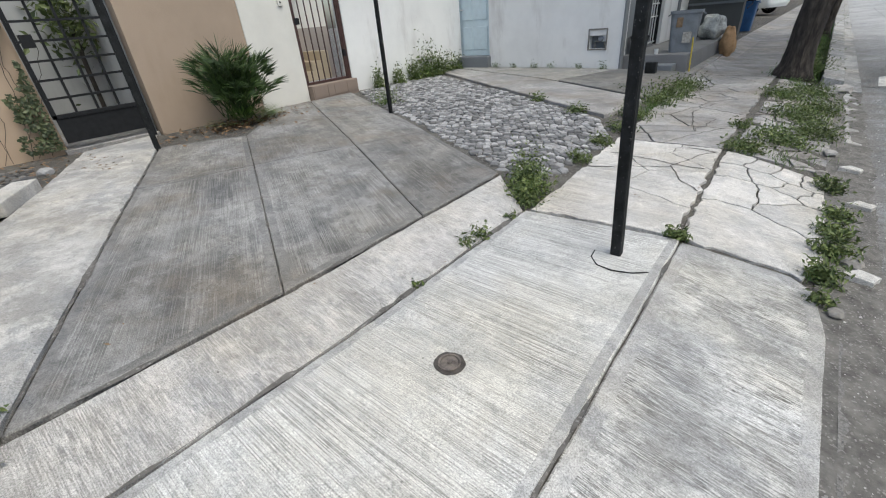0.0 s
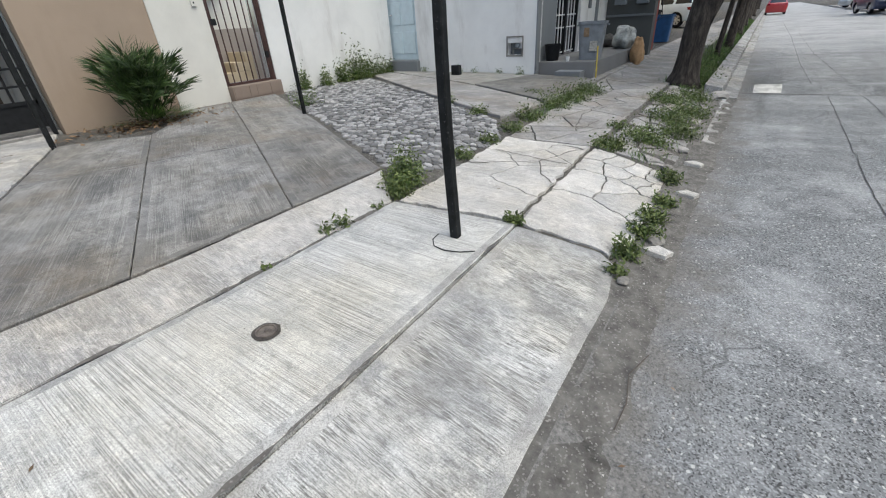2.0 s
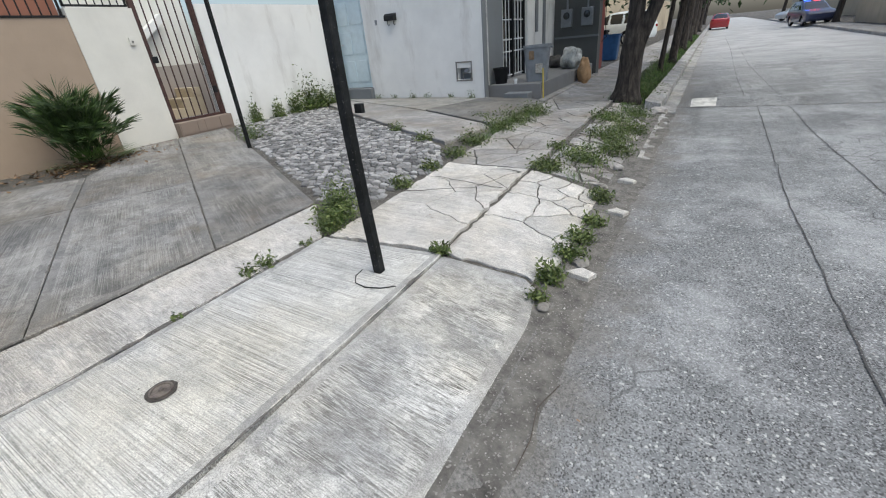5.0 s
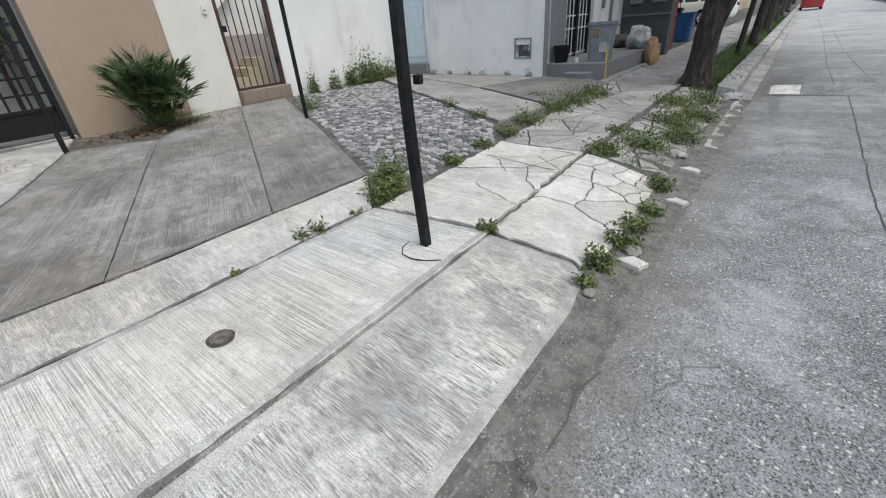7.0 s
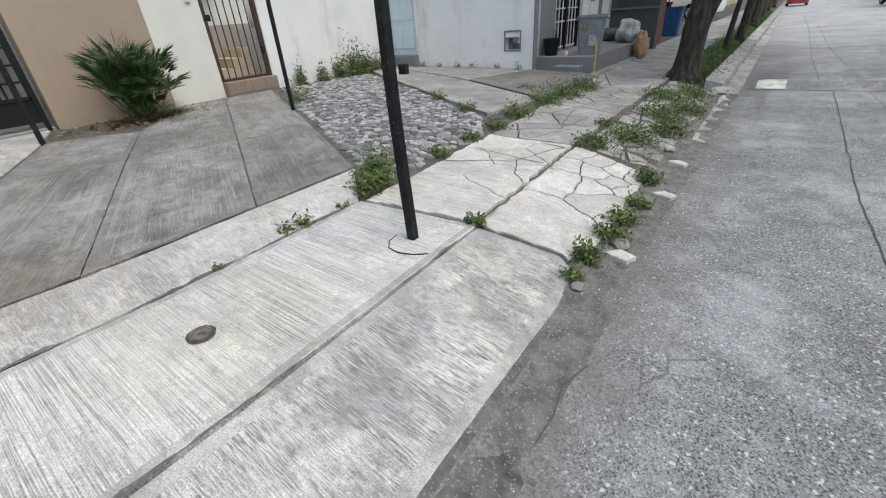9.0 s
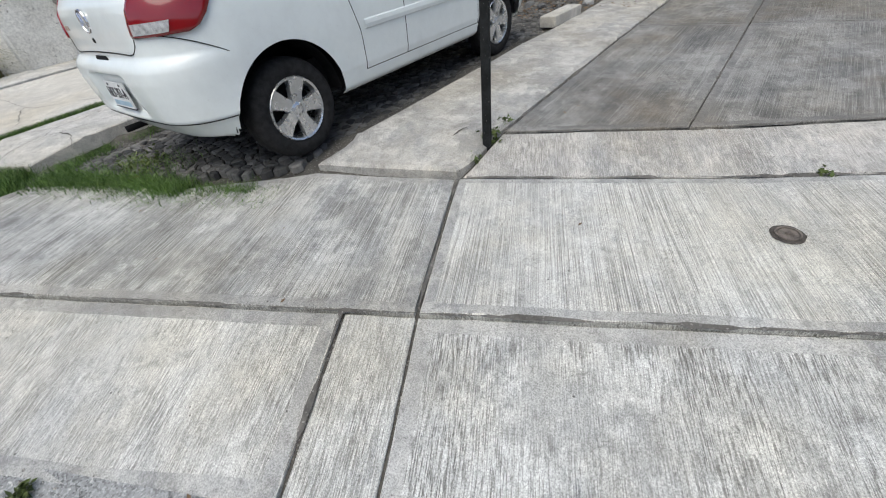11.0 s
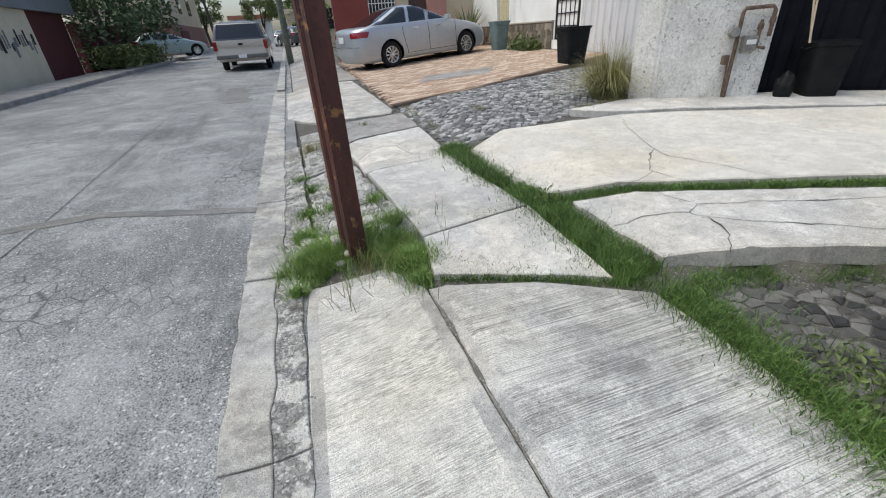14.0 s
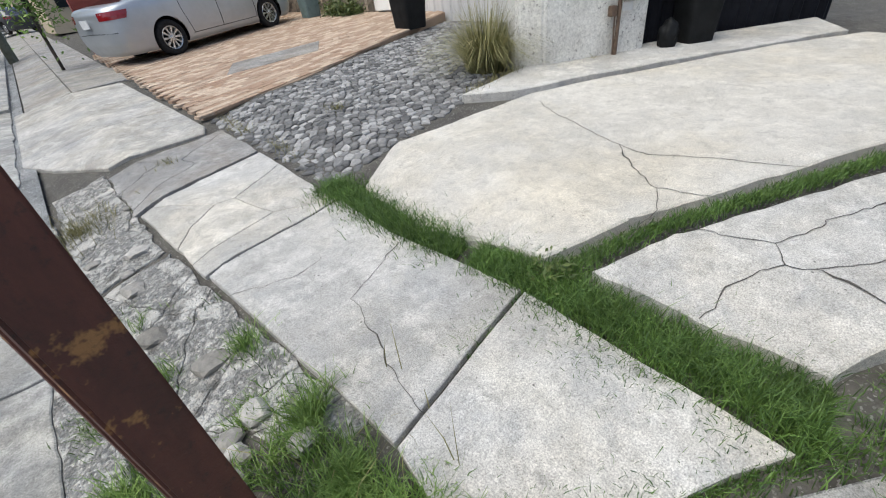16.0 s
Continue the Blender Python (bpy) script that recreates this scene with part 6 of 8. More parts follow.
for y0, col in ((-0.58, (0.05, 0.15, 1.0)), (0.02, (1.0, 0.05, 0.08))):
    em = Nodes("beacon_red" if col[0] > 0.5 else "beacon_blue", 0.2)
    em.b.inputs["Emission Color"].default_value = (*col, 1)
    em.b.inputs["Emission Strength"].default_value = 6.0
    part("beacon", boxed(0.88, 1.17, y0, y0 + 0.56, 1.73, 1.84, 0.02), em.done(col), bar)


# ---- south: pillar fittings, gates and houses ----
DIAG = Vector((-0.895, 0.446, 0))
FACE = pose(-4.70, -6.575, 0, 0, 0, 153.5)
gas = thing("gas_meter", (-4.70, -6.57, 0.42), "rusty gas pipes and grey meter on the rough pillar", "gas meter", turn=153.5)
RUST_PIPE = plain("rusty_pipe", (0.16, 0.11, 0.08), 0.8, 0.3, 0.5, 18, 0.5)
part("riser", tube(bmesh.new(), [(0.02, -0.06, 0.0), (0.02, -0.06, 0.98), (0.04, -0.06, 1.02), (0.32, -0.06, 1.03), (0.35, -0.06, 0.99), (0.35, -0.06, 0.72)], 0.021, 10), RUST_PIPE, gas)
part("drop_pipe", tube(bmesh.new(), [(0.24, -0.06, 0.9), (0.24, -0.06, 0.62), (0.34, -0.06, 0.6)], 0.018, 10), RUST_PIPE, gas)
part("thin_pipe", tube(bmesh.new(), [(0.0, -0.05, 0.0), (-0.02, -0.05, 0.45)], 0.01, 8), RUST_PIPE, gas)
part("regulator", spun(bmesh.new(), [(0.001, 0.05), (0.05, 0.045), (0.06, 0.02), (0.06, -0.02), (0.001, -0.04)], 18, pose(-0.04, -0.08, 0.78, 80, 0, 0)), DIRTY_METAL, gas)
m_ = part("meter_body", boxed(0.08, 0.22, -0.13, -0.02, 0.58, 0.74, 0.015), DIRTY_METAL, gas, "small grey meter body")
part("counter", boxed(0.10, 0.20, -0.138, -0.128, 0.65, 0.70, 0.003), WHITE_METAL, m_)
part("label_plate", boxed(0.08, 0.2, -0.03, -0.018, 0.47, 0.55, 0.003), WHITE_METAL, gas)
part("valve", boxed(-0.09, -0.02, -0.09, -0.02, 0.44, 0.54, 0.012), RUST_PIPE, gas)
part("union", tube(bmesh.new(), [(0.24, -0.06, 0.80), (0.24, -0.06, 0.86)], 0.03, 6), RUST_PIPE, gas)
part("union", tube(bmesh.new(), [(0.35, -0.06, 0.86), (0.35, -0.06, 0.92)], 0.03, 6), RUST_PIPE, gas)

black_gate = tagged(new("corrugated_gate"), "black corrugated metal gate, closed", "gate", kind="structure")
GATE_BLACK = plain("gate_black", (0.005, 0.006, 0.010), 0.8, 0.0, 0.4, 5)
for i in range(7):
    bm = bmesh.new()
    prof = []
    for k in range(8):
        u = i * 0.42 + k * 0.0525
        o = 0.03 if k in (1, 2, 3, 5, 6) and k != 4 else 0.0
        prof.append((u, o))
    prof.append(((i + 1) * 0.42, 0.0))
    for z0, z1 in ((0.35, 2.7),):
        a = [bm.verts.new(Vector((-5.2, -6.58, 0)) + DIAG * u + Vector((0.446, 0.895, 0)) * o + Vector((0, 0, z0))) for u, o in prof]
        b = [bm.verts.new(v.co + Vector((0, 0, z1 - z0))) for v in a]
        c = [bm.verts.new(v.co - Vector((0.0178, 0.0358, 0))) for v in a]
        d = [bm.verts.new(v.co - Vector((0.0178, 0.0358, 0))) for v in b]
        for k in range(len(prof) - 1):
            bm.faces.new((a[k], a[k + 1], b[k + 1], b[k]))
            bm.faces.new((c[k], d[k], d[k + 1], c[k + 1]))
    part("panel", bm, GATE_BLACK, black_gate)
tote("rubbish_bin", (-5.62, -6.08, 0.46), 150, 0.42, 0.4, 0.60, BLACK_PLASTIC, "black plastic rubbish bin before a dark gate")
crumpled("rubbish_bag", (-5.25, -6.20, 0.44), (0.10, 0.10, 0.30), BLACK_PLASTIC, "black rubbish bag against the pillar", 3.3)
stick = thing("wooden_stick", (-5.38, -6.15, 0.45), "two thin sticks leaning on the pillar", "stick")
part("stick", tube(bmesh.new(), [(0, 0, 0.6), (0.0, -0.22, 1.6)], 0.012, 6), BEIGE_WALL, stick)
part("stick", tube(bmesh.new(), [(0.04, 0.02, 0.6), (-0.08, -0.2, 1.7)], 0.01, 6), BEIGE_WALL, stick)

sheet_wall = tagged(new("wall_corrugated"), "weathered white corrugated wall", "wall", kind="structure")
CORR = plaster("weathered_white_sheet", (0.6, 0.6, 0.6), (0.25, 0.22, 0.2), 0.5)
for i in range(22):
    y = -12.55 + i * 0.25
    part("sheet", prism(bmesh.new(), [(-6.75, y), (-6.72, y + 0.03), (-6.72, y + 0.12), (-6.75, y + 0.15), (-6.75, y + 0.246), (-6.8, y + 0.246), (-6.8, y)], 0.4, 3.0), CORR, sheet_wall)
wall("wall_behind_pillar", [(-6.75, -7.02), (-4.6, -7.4), (-4.6, -7.6), (-6.75, -7.3)], 0.3, 2.9, CORR, "weathered wall joining the pillar")
south_house = tagged(new("house_south"), "white house front with a stone plinth on the terrace", "house", kind="structure")
hz = terrace_z(-6.7, -15)
part("wall_piece", boxed(-6.9, -6.7, -16.5, -13.7, hz - 0.2, 3.6), WHITE_WALL, south_house)
part("wall_piece", boxed(-6.9, -6.7, -19.4, -17.4, hz - 0.2, 3.6), WHITE_WALL, south_house)
part("wall_piece", boxed(-6.9, -6.7, -17.4, -16.5, 2.8, 3.6), WHITE_WALL, south_house)
for y0, y1 in ((-16.5, -13.75), (-19.4, -17.4)):
    base = part("plinth", boxed(-6.7, -6.66, y0, y1, hz - 0.1, 1.46), plaster("plinth_mortar", (0.2, 0.17, 0.14)), south_house)
    seeds = []
    pr = random.Random(int(y0 * 10))
    poly = [(y0 + 0.02, 0.66), (y1 - 0.02, 0.66), (y1 - 0.02, 1.44), (y0 + 0.02, 1.44)]
    seeds = [(y0 + 0.2 * i + pr.uniform(-0.08, 0.08), 0.7 + 0.16 * j + pr.uniform(-0.05, 0.05)) for i in range(int((y1 - y0) / 0.2) + 1) for j in range(5)]
    bm = bmesh.new()
    for c in broken(poly, seeds):
        if area(c) < 0:
            c = c[::-1]
        c = inset(c, 0.008)
        prism(bm, c, -6.66, -6.645, Matrix(((0, 0, 1, 0), (1, 0, 0, 0), (0, 1, 0, 0), (0, 0, 0, 1))))
    ob = part("stone_facing", bm, stone_material("plinth_stone", (0.10, 0.085, 0.065), (0.36, 0.3, 0.23)), base)
    ob["kind"] = "stuff"
part("plinth_cap", boxed(-6.72, -6.63, -16.5, -13.72, 1.46, 1.50, 0.006), plaster("cap_stone", (0.4, 0.36, 0.3)), south_house)
nd = tagged(new("door_3"), "narrow yellowish slatted door in the white house", "door", kind="structure")
part("door_leaf", boxed(-6.86, -6.8, -17.4, -16.5, hz, 2.8), plain("faded_yellow", (0.5, 0.46, 0.28), 0.6), nd)
for i in range(5):
    part("slat", boxed(-6.8, -6.785, -17.35 + 0.17 * i, -17.22 + 0.17 * i, hz + 0.05, 2.75, 0.004), plain("faded_yellow_slat", (0.55, 0.5, 0.32), 0.6), nd)
gg = thing("barred_door", (-6.72, -13.1, hz), "black barred iron door in a white frame", "door")
bars(gg, "upright_bar", -0.5, 0.5, 0.25, 2.6, 0.02, 5, 0.014, BLACK, 8, 0.03)
part("backing", boxed(-0.06, -0.04, -0.55, 0.55, 0.0, 2.7), WHITE_WALL, gg)
part("sill", boxed(-0.05, 0.12, -0.55, 0.55, 0.0, 0.22, 0.01), WHITE_WALL, gg)
wall("wall_end", [(-6.7, -13.7), (-6.7, -12.5), (-6.9, -12.5), (-6.9, -13.7)], 0.3, 3.0, WHITE_WALL, "white wall round a barred door")
brick_home = tagged(new("house_brick"), "red brick house with a barred window behind the terrace", "house", kind="structure")
part("wall_piece", boxed(-2.65, -1.4, -19.8, -19.55, 0.4, 4.0), BRICK_RED, brick_home)
for i in range(26):
    for j in range(4):
        x = -2.63 + 0.30 * j + (0.12 if i % 2 else 0)
        part("brick", boxed(x, min(x + 0.285, -1.4), -19.552, -19.54, 0.95 + 0.115 * i, 1.05 + 0.115 * i), BRICK_RED, brick_home)
part("wall_piece", boxed(-3.68, -2.65, -19.8, -19.55, 0.4, 1.9), BRICK_RED, brick_home)
part("wall_piece", boxed(-3.68, -2.65, -19.8, -19.55, 3.3, 4.0), BRICK_RED, brick_home)
win = part("window", boxed(-3.65, -2.67, -19.75, -19.7, 1.9, 3.3), GLASS, brick_home)
for i in range(9):
    part("window_bar", boxed(-3.65 + 0.12 * i, -3.63 + 0.12 * i, -19.56, -19.54, 1.9, 3.3), WHITE_METAL, win)
for z in (1.92, 2.4, 2.9):
    part("window_bar", boxed(-3.66, -2.66, -19.55, -19.53, z, z + 0.025), WHITE_METAL, win)
part("column", boxed(-4.14, -3.68, -19.8, -19.5, 0.4, 4.0), BEIGE_WALL, brick_home)
part("door", boxed(-4.85, -4.14, -19.8, -19.65, 0.5, 3.2), RUSTY, brick_home)
part("column", boxed(-5.6, -4.85, -19.8, -19.5, 0.4, 4.0), PINK_WALL, brick_home)
part("wall_piece", boxed(-6.7, -5.6, -19.8, -19.6, 0.4, 4.0), BEIGE_WALL, brick_home)
part("roof_edge", boxed(-6.9, -1.3, -20.4, -19.4, 4.0, 4.15), OLD, brick_home)
tote("green_bin", (-6.05, -15.85, terrace_z(-6.05, -15.85)), 90, 0.5, 0.5, 0.75, GREEN_PLASTIC, "grey-green plastic bin with a lid before the stone plinth", True)
tote("black_bin", (-5.42, -10.9, 0.62), 0, 0.56, 0.56, 0.72, BLACK_PLASTIC, "black plastic bin at the end of the cobbles")
pot2 = thing("flower_pot", (-6.0, -18.3, terrace_z(-6, -18.3)), "terracotta pot with a spiky agave", "pot")
part("tub", spun(bmesh.new(), [(0.001, 0), (0.2, 0), (0.28, 0.42), (0.3, 0.42), (0.3, 0.48), (0.26, 0.48), (0.24, 0.42), (0.001, 0.42)], 20), TERRACOTTA, pot2)
plate_ = part("hatch_cover", slab_shape(bmesh.new(), [(-2.1, -11.35), (-2.5, -12.2), (-4.1, -12.0), (-3.6, -11.15)], lambda x, y: terrace_z(x, y) + 0.008, thick=0.05, edge=0.006), OLD, terrace, "grey concrete hatch cover")

# across the road
wall("wall_mural", [(9.0, -23.3), (9.0, -12), (9.3, -12), (9.3, -23.3)], 0.3, 2.9, plaster("cream_wall_far", (0.6, 0.55, 0.42)), "cream wall with worn black lettering shapes")
mural = thing("wall_painting", (8.99, -22.0, 1.7), "faded black painted shapes on a cream wall", "painting")
mr = random.Random(6)
for i in range(16):
    y, z = -1.1 + 0.17 * i, mr.uniform(-0.35, 0.2)
    part("stroke", boxed(-0.006, 0, y, y + mr.uniform(0.06, 0.16), z, z + mr.uniform(0.15, 0.55)), GREY_WALL if i % 3 else BLACK, mural)
wall("gate_maroon", [(9.02, -26.2), (9.02, -23.3), (9.15, -23.3), (9.15, -26.2)], 0.3, 2.9, MAROON, "dark red metal garage gate", "gate")
wall("wall_lintel_far", [(8.8, -27), (8.8, -12), (9.4, -12), (9.4, -27)], 2.9, 3.9, GREY_WALL, "grey concrete lintel over the garage gate")
wall("wall_opposite_south", [(9.0, -40), (9.0, -27), (9.3, -27), (9.3, -40)], 0.3, 2.6, MAROON, "dark red wall behind a tree")
two = tagged(new("house_far"), "two-storey brick house across the road", "house", kind="structure")
part("wall", boxed(8.2, 14, -56, -41, 0.4, 3.0), plaster("brown_brick_far", (0.2, 0.1, 0.08)), two)
part("wall", boxed(8.4, 14, -56, -41, 3.0, 6.4), BEIGE_WALL, two)
for y in (-44, -48, -52):
    part("window", boxed(8.35, 8.42, y, y + 1.3, 3.9, 5.2), GLASS, two)
part("garage_door", boxed(8.14, 8.2, -47, -44, 0.5, 2.6), MAROON, two)
part("roof", boxed(8.0, 14.2, -56.3, -40.8, 6.4, 6.6), OLD, two)
for x0, y0, w, h, roofm in ((2.5, -92, 6, 3.5, TERRACOTTA), (-6, -76, 6, 3.2, BEIGE_WALL), (-8, -60, 7, 4.2, BEIGE_WALL), (-7, -40, 5.5, 3.8, WHITE_WALL)):
    hs = tagged(new("house_distant"), "plain low house far down the road", "house", kind="structure")
    zb = along(y0)
    part("wall", boxed(x0, x0 + w, y0, y0 + 8, zb, zb + h), WHITE_WALL if roofm is TERRACOTTA else BEIGE_WALL, hs)
    part("roof", boxed(x0 - 0.2, x0 + w + 0.2, y0 - 0.2, y0 + 8.2, zb + h, zb + h + 0.6), roofm, hs)
    part("door", boxed(x0 + w * 0.4, x0 + w * 0.55, y0 + 8, y0 + 8.05, zb, zb + 2.1), MAROON, hs)
    part("window", boxed(x0 + w * 0.7, x0 + w * 0.9, y0 + 8, y0 + 8.05, zb + 1, zb + 2.1), GLASS, hs)
wall("wall_opposite", [(9.4, -12), (9.4, 44), (9.8, 44), (9.8, -12)], -0.1, 3.4, BEIGE_WALL, "plain house fronts across the road")
wall("wall_opposite_north", [(12.5, 44), (12.5, 110), (12.9, 110), (12.9, 44)], -0.1, 3.4, BEIGE_WALL, "plain house fronts far up the road")
pole = thing("utility_pole", (0.35, -24.2, level(0.35, -24.2)), "grey-green wooden utility pole at the kerb", "pole")
part("shaft", tube(bmesh.new(), [(0, 0, -0.1), (-0.02, 0.0, 7.0)], [0.14, 0.10], 12), plain("weathered_pole", (0.13, 0.14, 0.11), 0.9, 0, 0.4, 8, 0.6), pole)
pole2 = thing("utility_pole", (7.6, -58, along(-58)), "dark leaning utility pole far down the road", "pole")
part("shaft", tube(bmesh.new(), [(0, 0, 0), (0.5, 0.0, 8.0)], [0.16, 0.11], 10), plain("dark_pole", (0.05, 0.045, 0.04), 0.9), pole2)


# ---- rusty post by the kerb ----
def rust_material():
    n = Nodes("rusty_beam", 0.75)
    col = n.ramp(n.noise(5, 7, 0.7, squash=(1, 1, 0.3)), (0.3, (0.03, 0.012, 0.009)), (0.55, (0.085, 0.026, 0.017)), (0.8, (0.14, 0.05, 0.03)))
    col = n.mix(col, (0.30, 0.15, 0.05), n.ramp(n.noise(6.5, 5, 0.65, shift=3), (0.60, 0.0), (0.64, 0.8)))
    col = n.mix(col, (0.02, 0.015, 0.013), n.ramp(n.noise(26, 6, 0.75), (0.56, 0.0), (0.7, 0.8)))
    n.bump(n.noise(34, 6, 0.7), 0.6, 0.006)
    return n.done(col, 0.7)


post = thing("rusty_post", (0.13, -4.93, level(0.13, -4.93)), "dark red rusty steel beam standing among grass and rubble", "post", turn=18)
bm = bmesh.new()
prof = [(-0.085, -0.055), (-0.03, -0.055), (-0.024, -0.043), (0.024, -0.043), (0.03, -0.055), (0.085, -0.055), (0.085, 0.055), (0.03, 0.055), (0.024, 0.043), (-0.024, 0.043), (-0.03, 0.055), (-0.085, 0.055)]
prism(bm, [(y, x) for x, y in prof], -0.15, 3.2)
for v in bm.verts:
    v.co.x += 0.012 * v.co.z
bmesh.ops.recalc_face_normals(bm, faces=bm.faces[:])
bmesh.ops.bevel(bm, geom=bm.edges[:], offset=0.006, segments=2, affect="EDGES")
part("beam", bm, rust_material(), post)
part("patch_plate", boxed(-0.062, -0.056, -0.05, 0.02, 0.22, 0.42, 0.003), plain("bare_rust", (0.28, 0.17, 0.08), 0.8, 0.1, 0.6, 22, 0.6), post, "pale bare patch of rust")


# ---- plants ----
GRASS = leaf_material("grass_green", (0.035, 0.085, 0.016), (0.15, 0.26, 0.055))
GRASS_BRIGHT = leaf_material("grass_bright", (0.085, 0.17, 0.03), (0.26, 0.38, 0.10))
GRASS_DRY = leaf_material("grass_dry", (0.16, 0.15, 0.05), (0.34, 0.31, 0.14))
WEED = leaf_material("weed_green", (0.042, 0.072, 0.016), (0.14, 0.18, 0.05))
LEAF_DARK = leaf_material("dark_leaf", (0.018, 0.045, 0.015), (0.06, 0.11, 0.03))
PALM = leaf_material("palm_green", (0.014, 0.036, 0.010), (0.06, 0.11, 0.022))


def bark_material():
    n = Nodes("bark", 0.95)
    ridges = n.noise(16, 7, 0.7, squash=(1, 1, 0.22))
    col = n.ramp(ridges, (0.36, (0.012, 0.010, 0.008)), (0.52, (0.045, 0.037, 0.03)), (0.7, (0.10, 0.085, 0.07)))
    n.bump(ridges, 1.0, 0.04)
    return n.done(col)


BARK = bark_material()
LITTER = leaf_material("dead_leaf", (0.10, 0.06, 0.03), (0.24, 0.15, 0.08))


def soup(name, verts, faces, material, parent=None, kind="stuff", label="", category=""):
    me = bpy.data.meshes.new(name)
    me.from_pydata(verts, [], faces)
    me.materials.append(material)
    ob = new(name, me)
    if parent is not None:
        ob.parent = parent
    return tagged(ob, label, category, kind=kind)


def blades(r, spots, verts, faces, tall, wide=0.0022, lean=1.1):
    """Bent grass blades at spots of (x, y, z)."""
    for x, y, z in spots:
        h = tall * r.uniform(0.45, 1.15)
        a, b = r.uniform(0, 6.283), r.uniform(0, 6.283)
        dx, dy = math.cos(a) * h * lean * r.random(), math.sin(a) * h * lean * r.random()
        wx, wy = math.cos(b) * wide, math.sin(b) * wide
        i = len(verts)
        verts += [(x - wx, y - wy, z), (x + wx, y + wy, z), (x + dx * 0.35 - wx * 0.8, y + dy * 0.35 - wy * 0.8, z + h * 0.55), (x + dx * 0.35 + wx * 0.8, y + dy * 0.35 + wy * 0.8, z + h * 0.55), (x + dx, y + dy, z + h * (1 - 0.25 * abs(dx + dy) / h))]
        faces += [(i, i + 1, i + 3, i + 2), (i + 2, i + 3, i + 4)]


def line_spots(r, pts, width, per_m, top=level, taper=True):
    out = []
    for (ax, ay), (bx, by) in zip(pts, pts[1:]):
        d = math.hypot(bx - ax, by - ay)
        for _ in range(int(d * per_m)):
            t = r.random()
            x, y = ax + (bx - ax) * t, ay + (by - ay) * t
            if noise.noise(Vector((x * 2.5, y * 2.5, 4))) < -0.28:
                continue
            o = r.gauss(0, width * (0.34 if r.random() < 0.9 else 0.6))
            x, y = x - (by - ay) / d * o, y + (bx - ax) / d * o
            out.append((x, y, top(x, y) - 0.03))
    return out


def round_spots(r, cx, cy, rad, count, top=level):
    out = []
    for _ in range(count):
        a, d = r.uniform(0, 6.283), rad * min(1.7, abs(r.gauss(0, 0.72)))
        x, y = cx + d * math.cos(a), cy + d * math.sin(a)
        if noise.noise(Vector((x * 5, y * 5, 9))) < -0.3:
            continue
        out.append((x, y, top(x, y) - 0.03))
    return out


def leaves(r, spots, verts, faces, size, flat=0.5):
    """Small folded leaves at spots, turned at random; flat near 1 lays them level."""
    for x, y, z in spots:
        s = size * r.uniform(0.6, 1.3)
        n = Vector((r.gauss(0, 1 - flat), r.gauss(0, 1 - flat), r.uniform(0.3, 1))).normalized()
        u = n.orthogonal().normalized()
        u.rotate(Matrix.Rotation(r.uniform(0, 6.283), 3, n))
        v = n.cross(u)
        p = Vector((x, y, z))
        i = len(verts)
        verts += [tuple(p - u * s), tuple(p + v * s * 0.42 + n * s * 0.12), tuple(p + u * s), tuple(p - v * s * 0.42 + n * s * 0.12)]
        faces += [(i, i + 1, i + 2), (i, i + 2, i + 3)]


r = random.Random(21)
v, f = [], []
blades(r, line_spots(r, [(-1.18, -6.75), (-1.2, -5.9), (-1.30, -5.0), (-1.28, -4.3), (-1.34, -3.75)], 0.21, 6500), v, f, 0.12)
blades(r, line_spots(r, [(-1.34, -3.75), (-1.28, -2.9), (-1.2, -2.4)], 0.16, 4600), v, f, 0.10)
blades(r, line_spots(r, [(-1.2, -2.4), (-1.22, -1.9)], 0.12, 1900), v, f, 0.075)
blades(r, line_spots(r, [(-1.22, -1.9), (-1.25, -1.66)], 0.10, 700), v, f, 0.05)
blades(r, round_spots(r, -1.28, -3.98, 0.14, 900), v, f, 0.08)
blades(r, round_spots(r, -1.34, -3.68, 0.16, 1600), v, f, 0.09)
blades(r, line_spots(r, [(-1.34, -3.82), (-1.9, -3.70), (-2.6, -3.42)], 0.14, 2400, lambda x, y: 0.17), v, f, 0.08)
blades(r, line_spots(r, [(-1.40, -4.95), (-2.6, -4.38), (-4.4, -3.5)], 0.07, 2600, pad_top), v, f, 0.05)
blades(r, line_spots(r, [(-0.16, -4.46), (-0.25, -4.40), (-0.8, -4.15), (-1.22, -3.92)], 0.06, 1100), v, f, 0.06)
blades(r, line_spots(r, [(-0.72, -4.98), (-1.2, -5.1)], 0.08, 1200), v, f, 0.06)
blades(r, line_spots(r, [(-0.2, -4.9), (-0.16, -5.6), (-0.1, -6.4)], 0.12, 260), v, f, 0.09)
blades(r, line_spots(r, [(0.38, -5.3), (0.3, -6.6)], 0.2, 160), v, f, 0.08)
blades(r, line_spots(r, [(-1.7, -3.95), (-2.6, -3.5)], 0.3, 500, lambda x, y: 0.17), v, f, 0.10)
blades(r, line_spots(r, [(-1.45, -3.4), (-1.6, -3.0), (-1.5, -2.6)], 0.3, 420, lambda x, y: 0.17), v, f, 0.09)
on_slab = lambda x, y: level(x, y) + 0.042
blades(r, line_spots(r, [(-1.12, -6.4), (-1.12, -5.2), (-1.05, -4.6), (-1.05, -4.1)], 0.22, 420, on_slab), v, f, 0.022, 0.0014, 2.6)
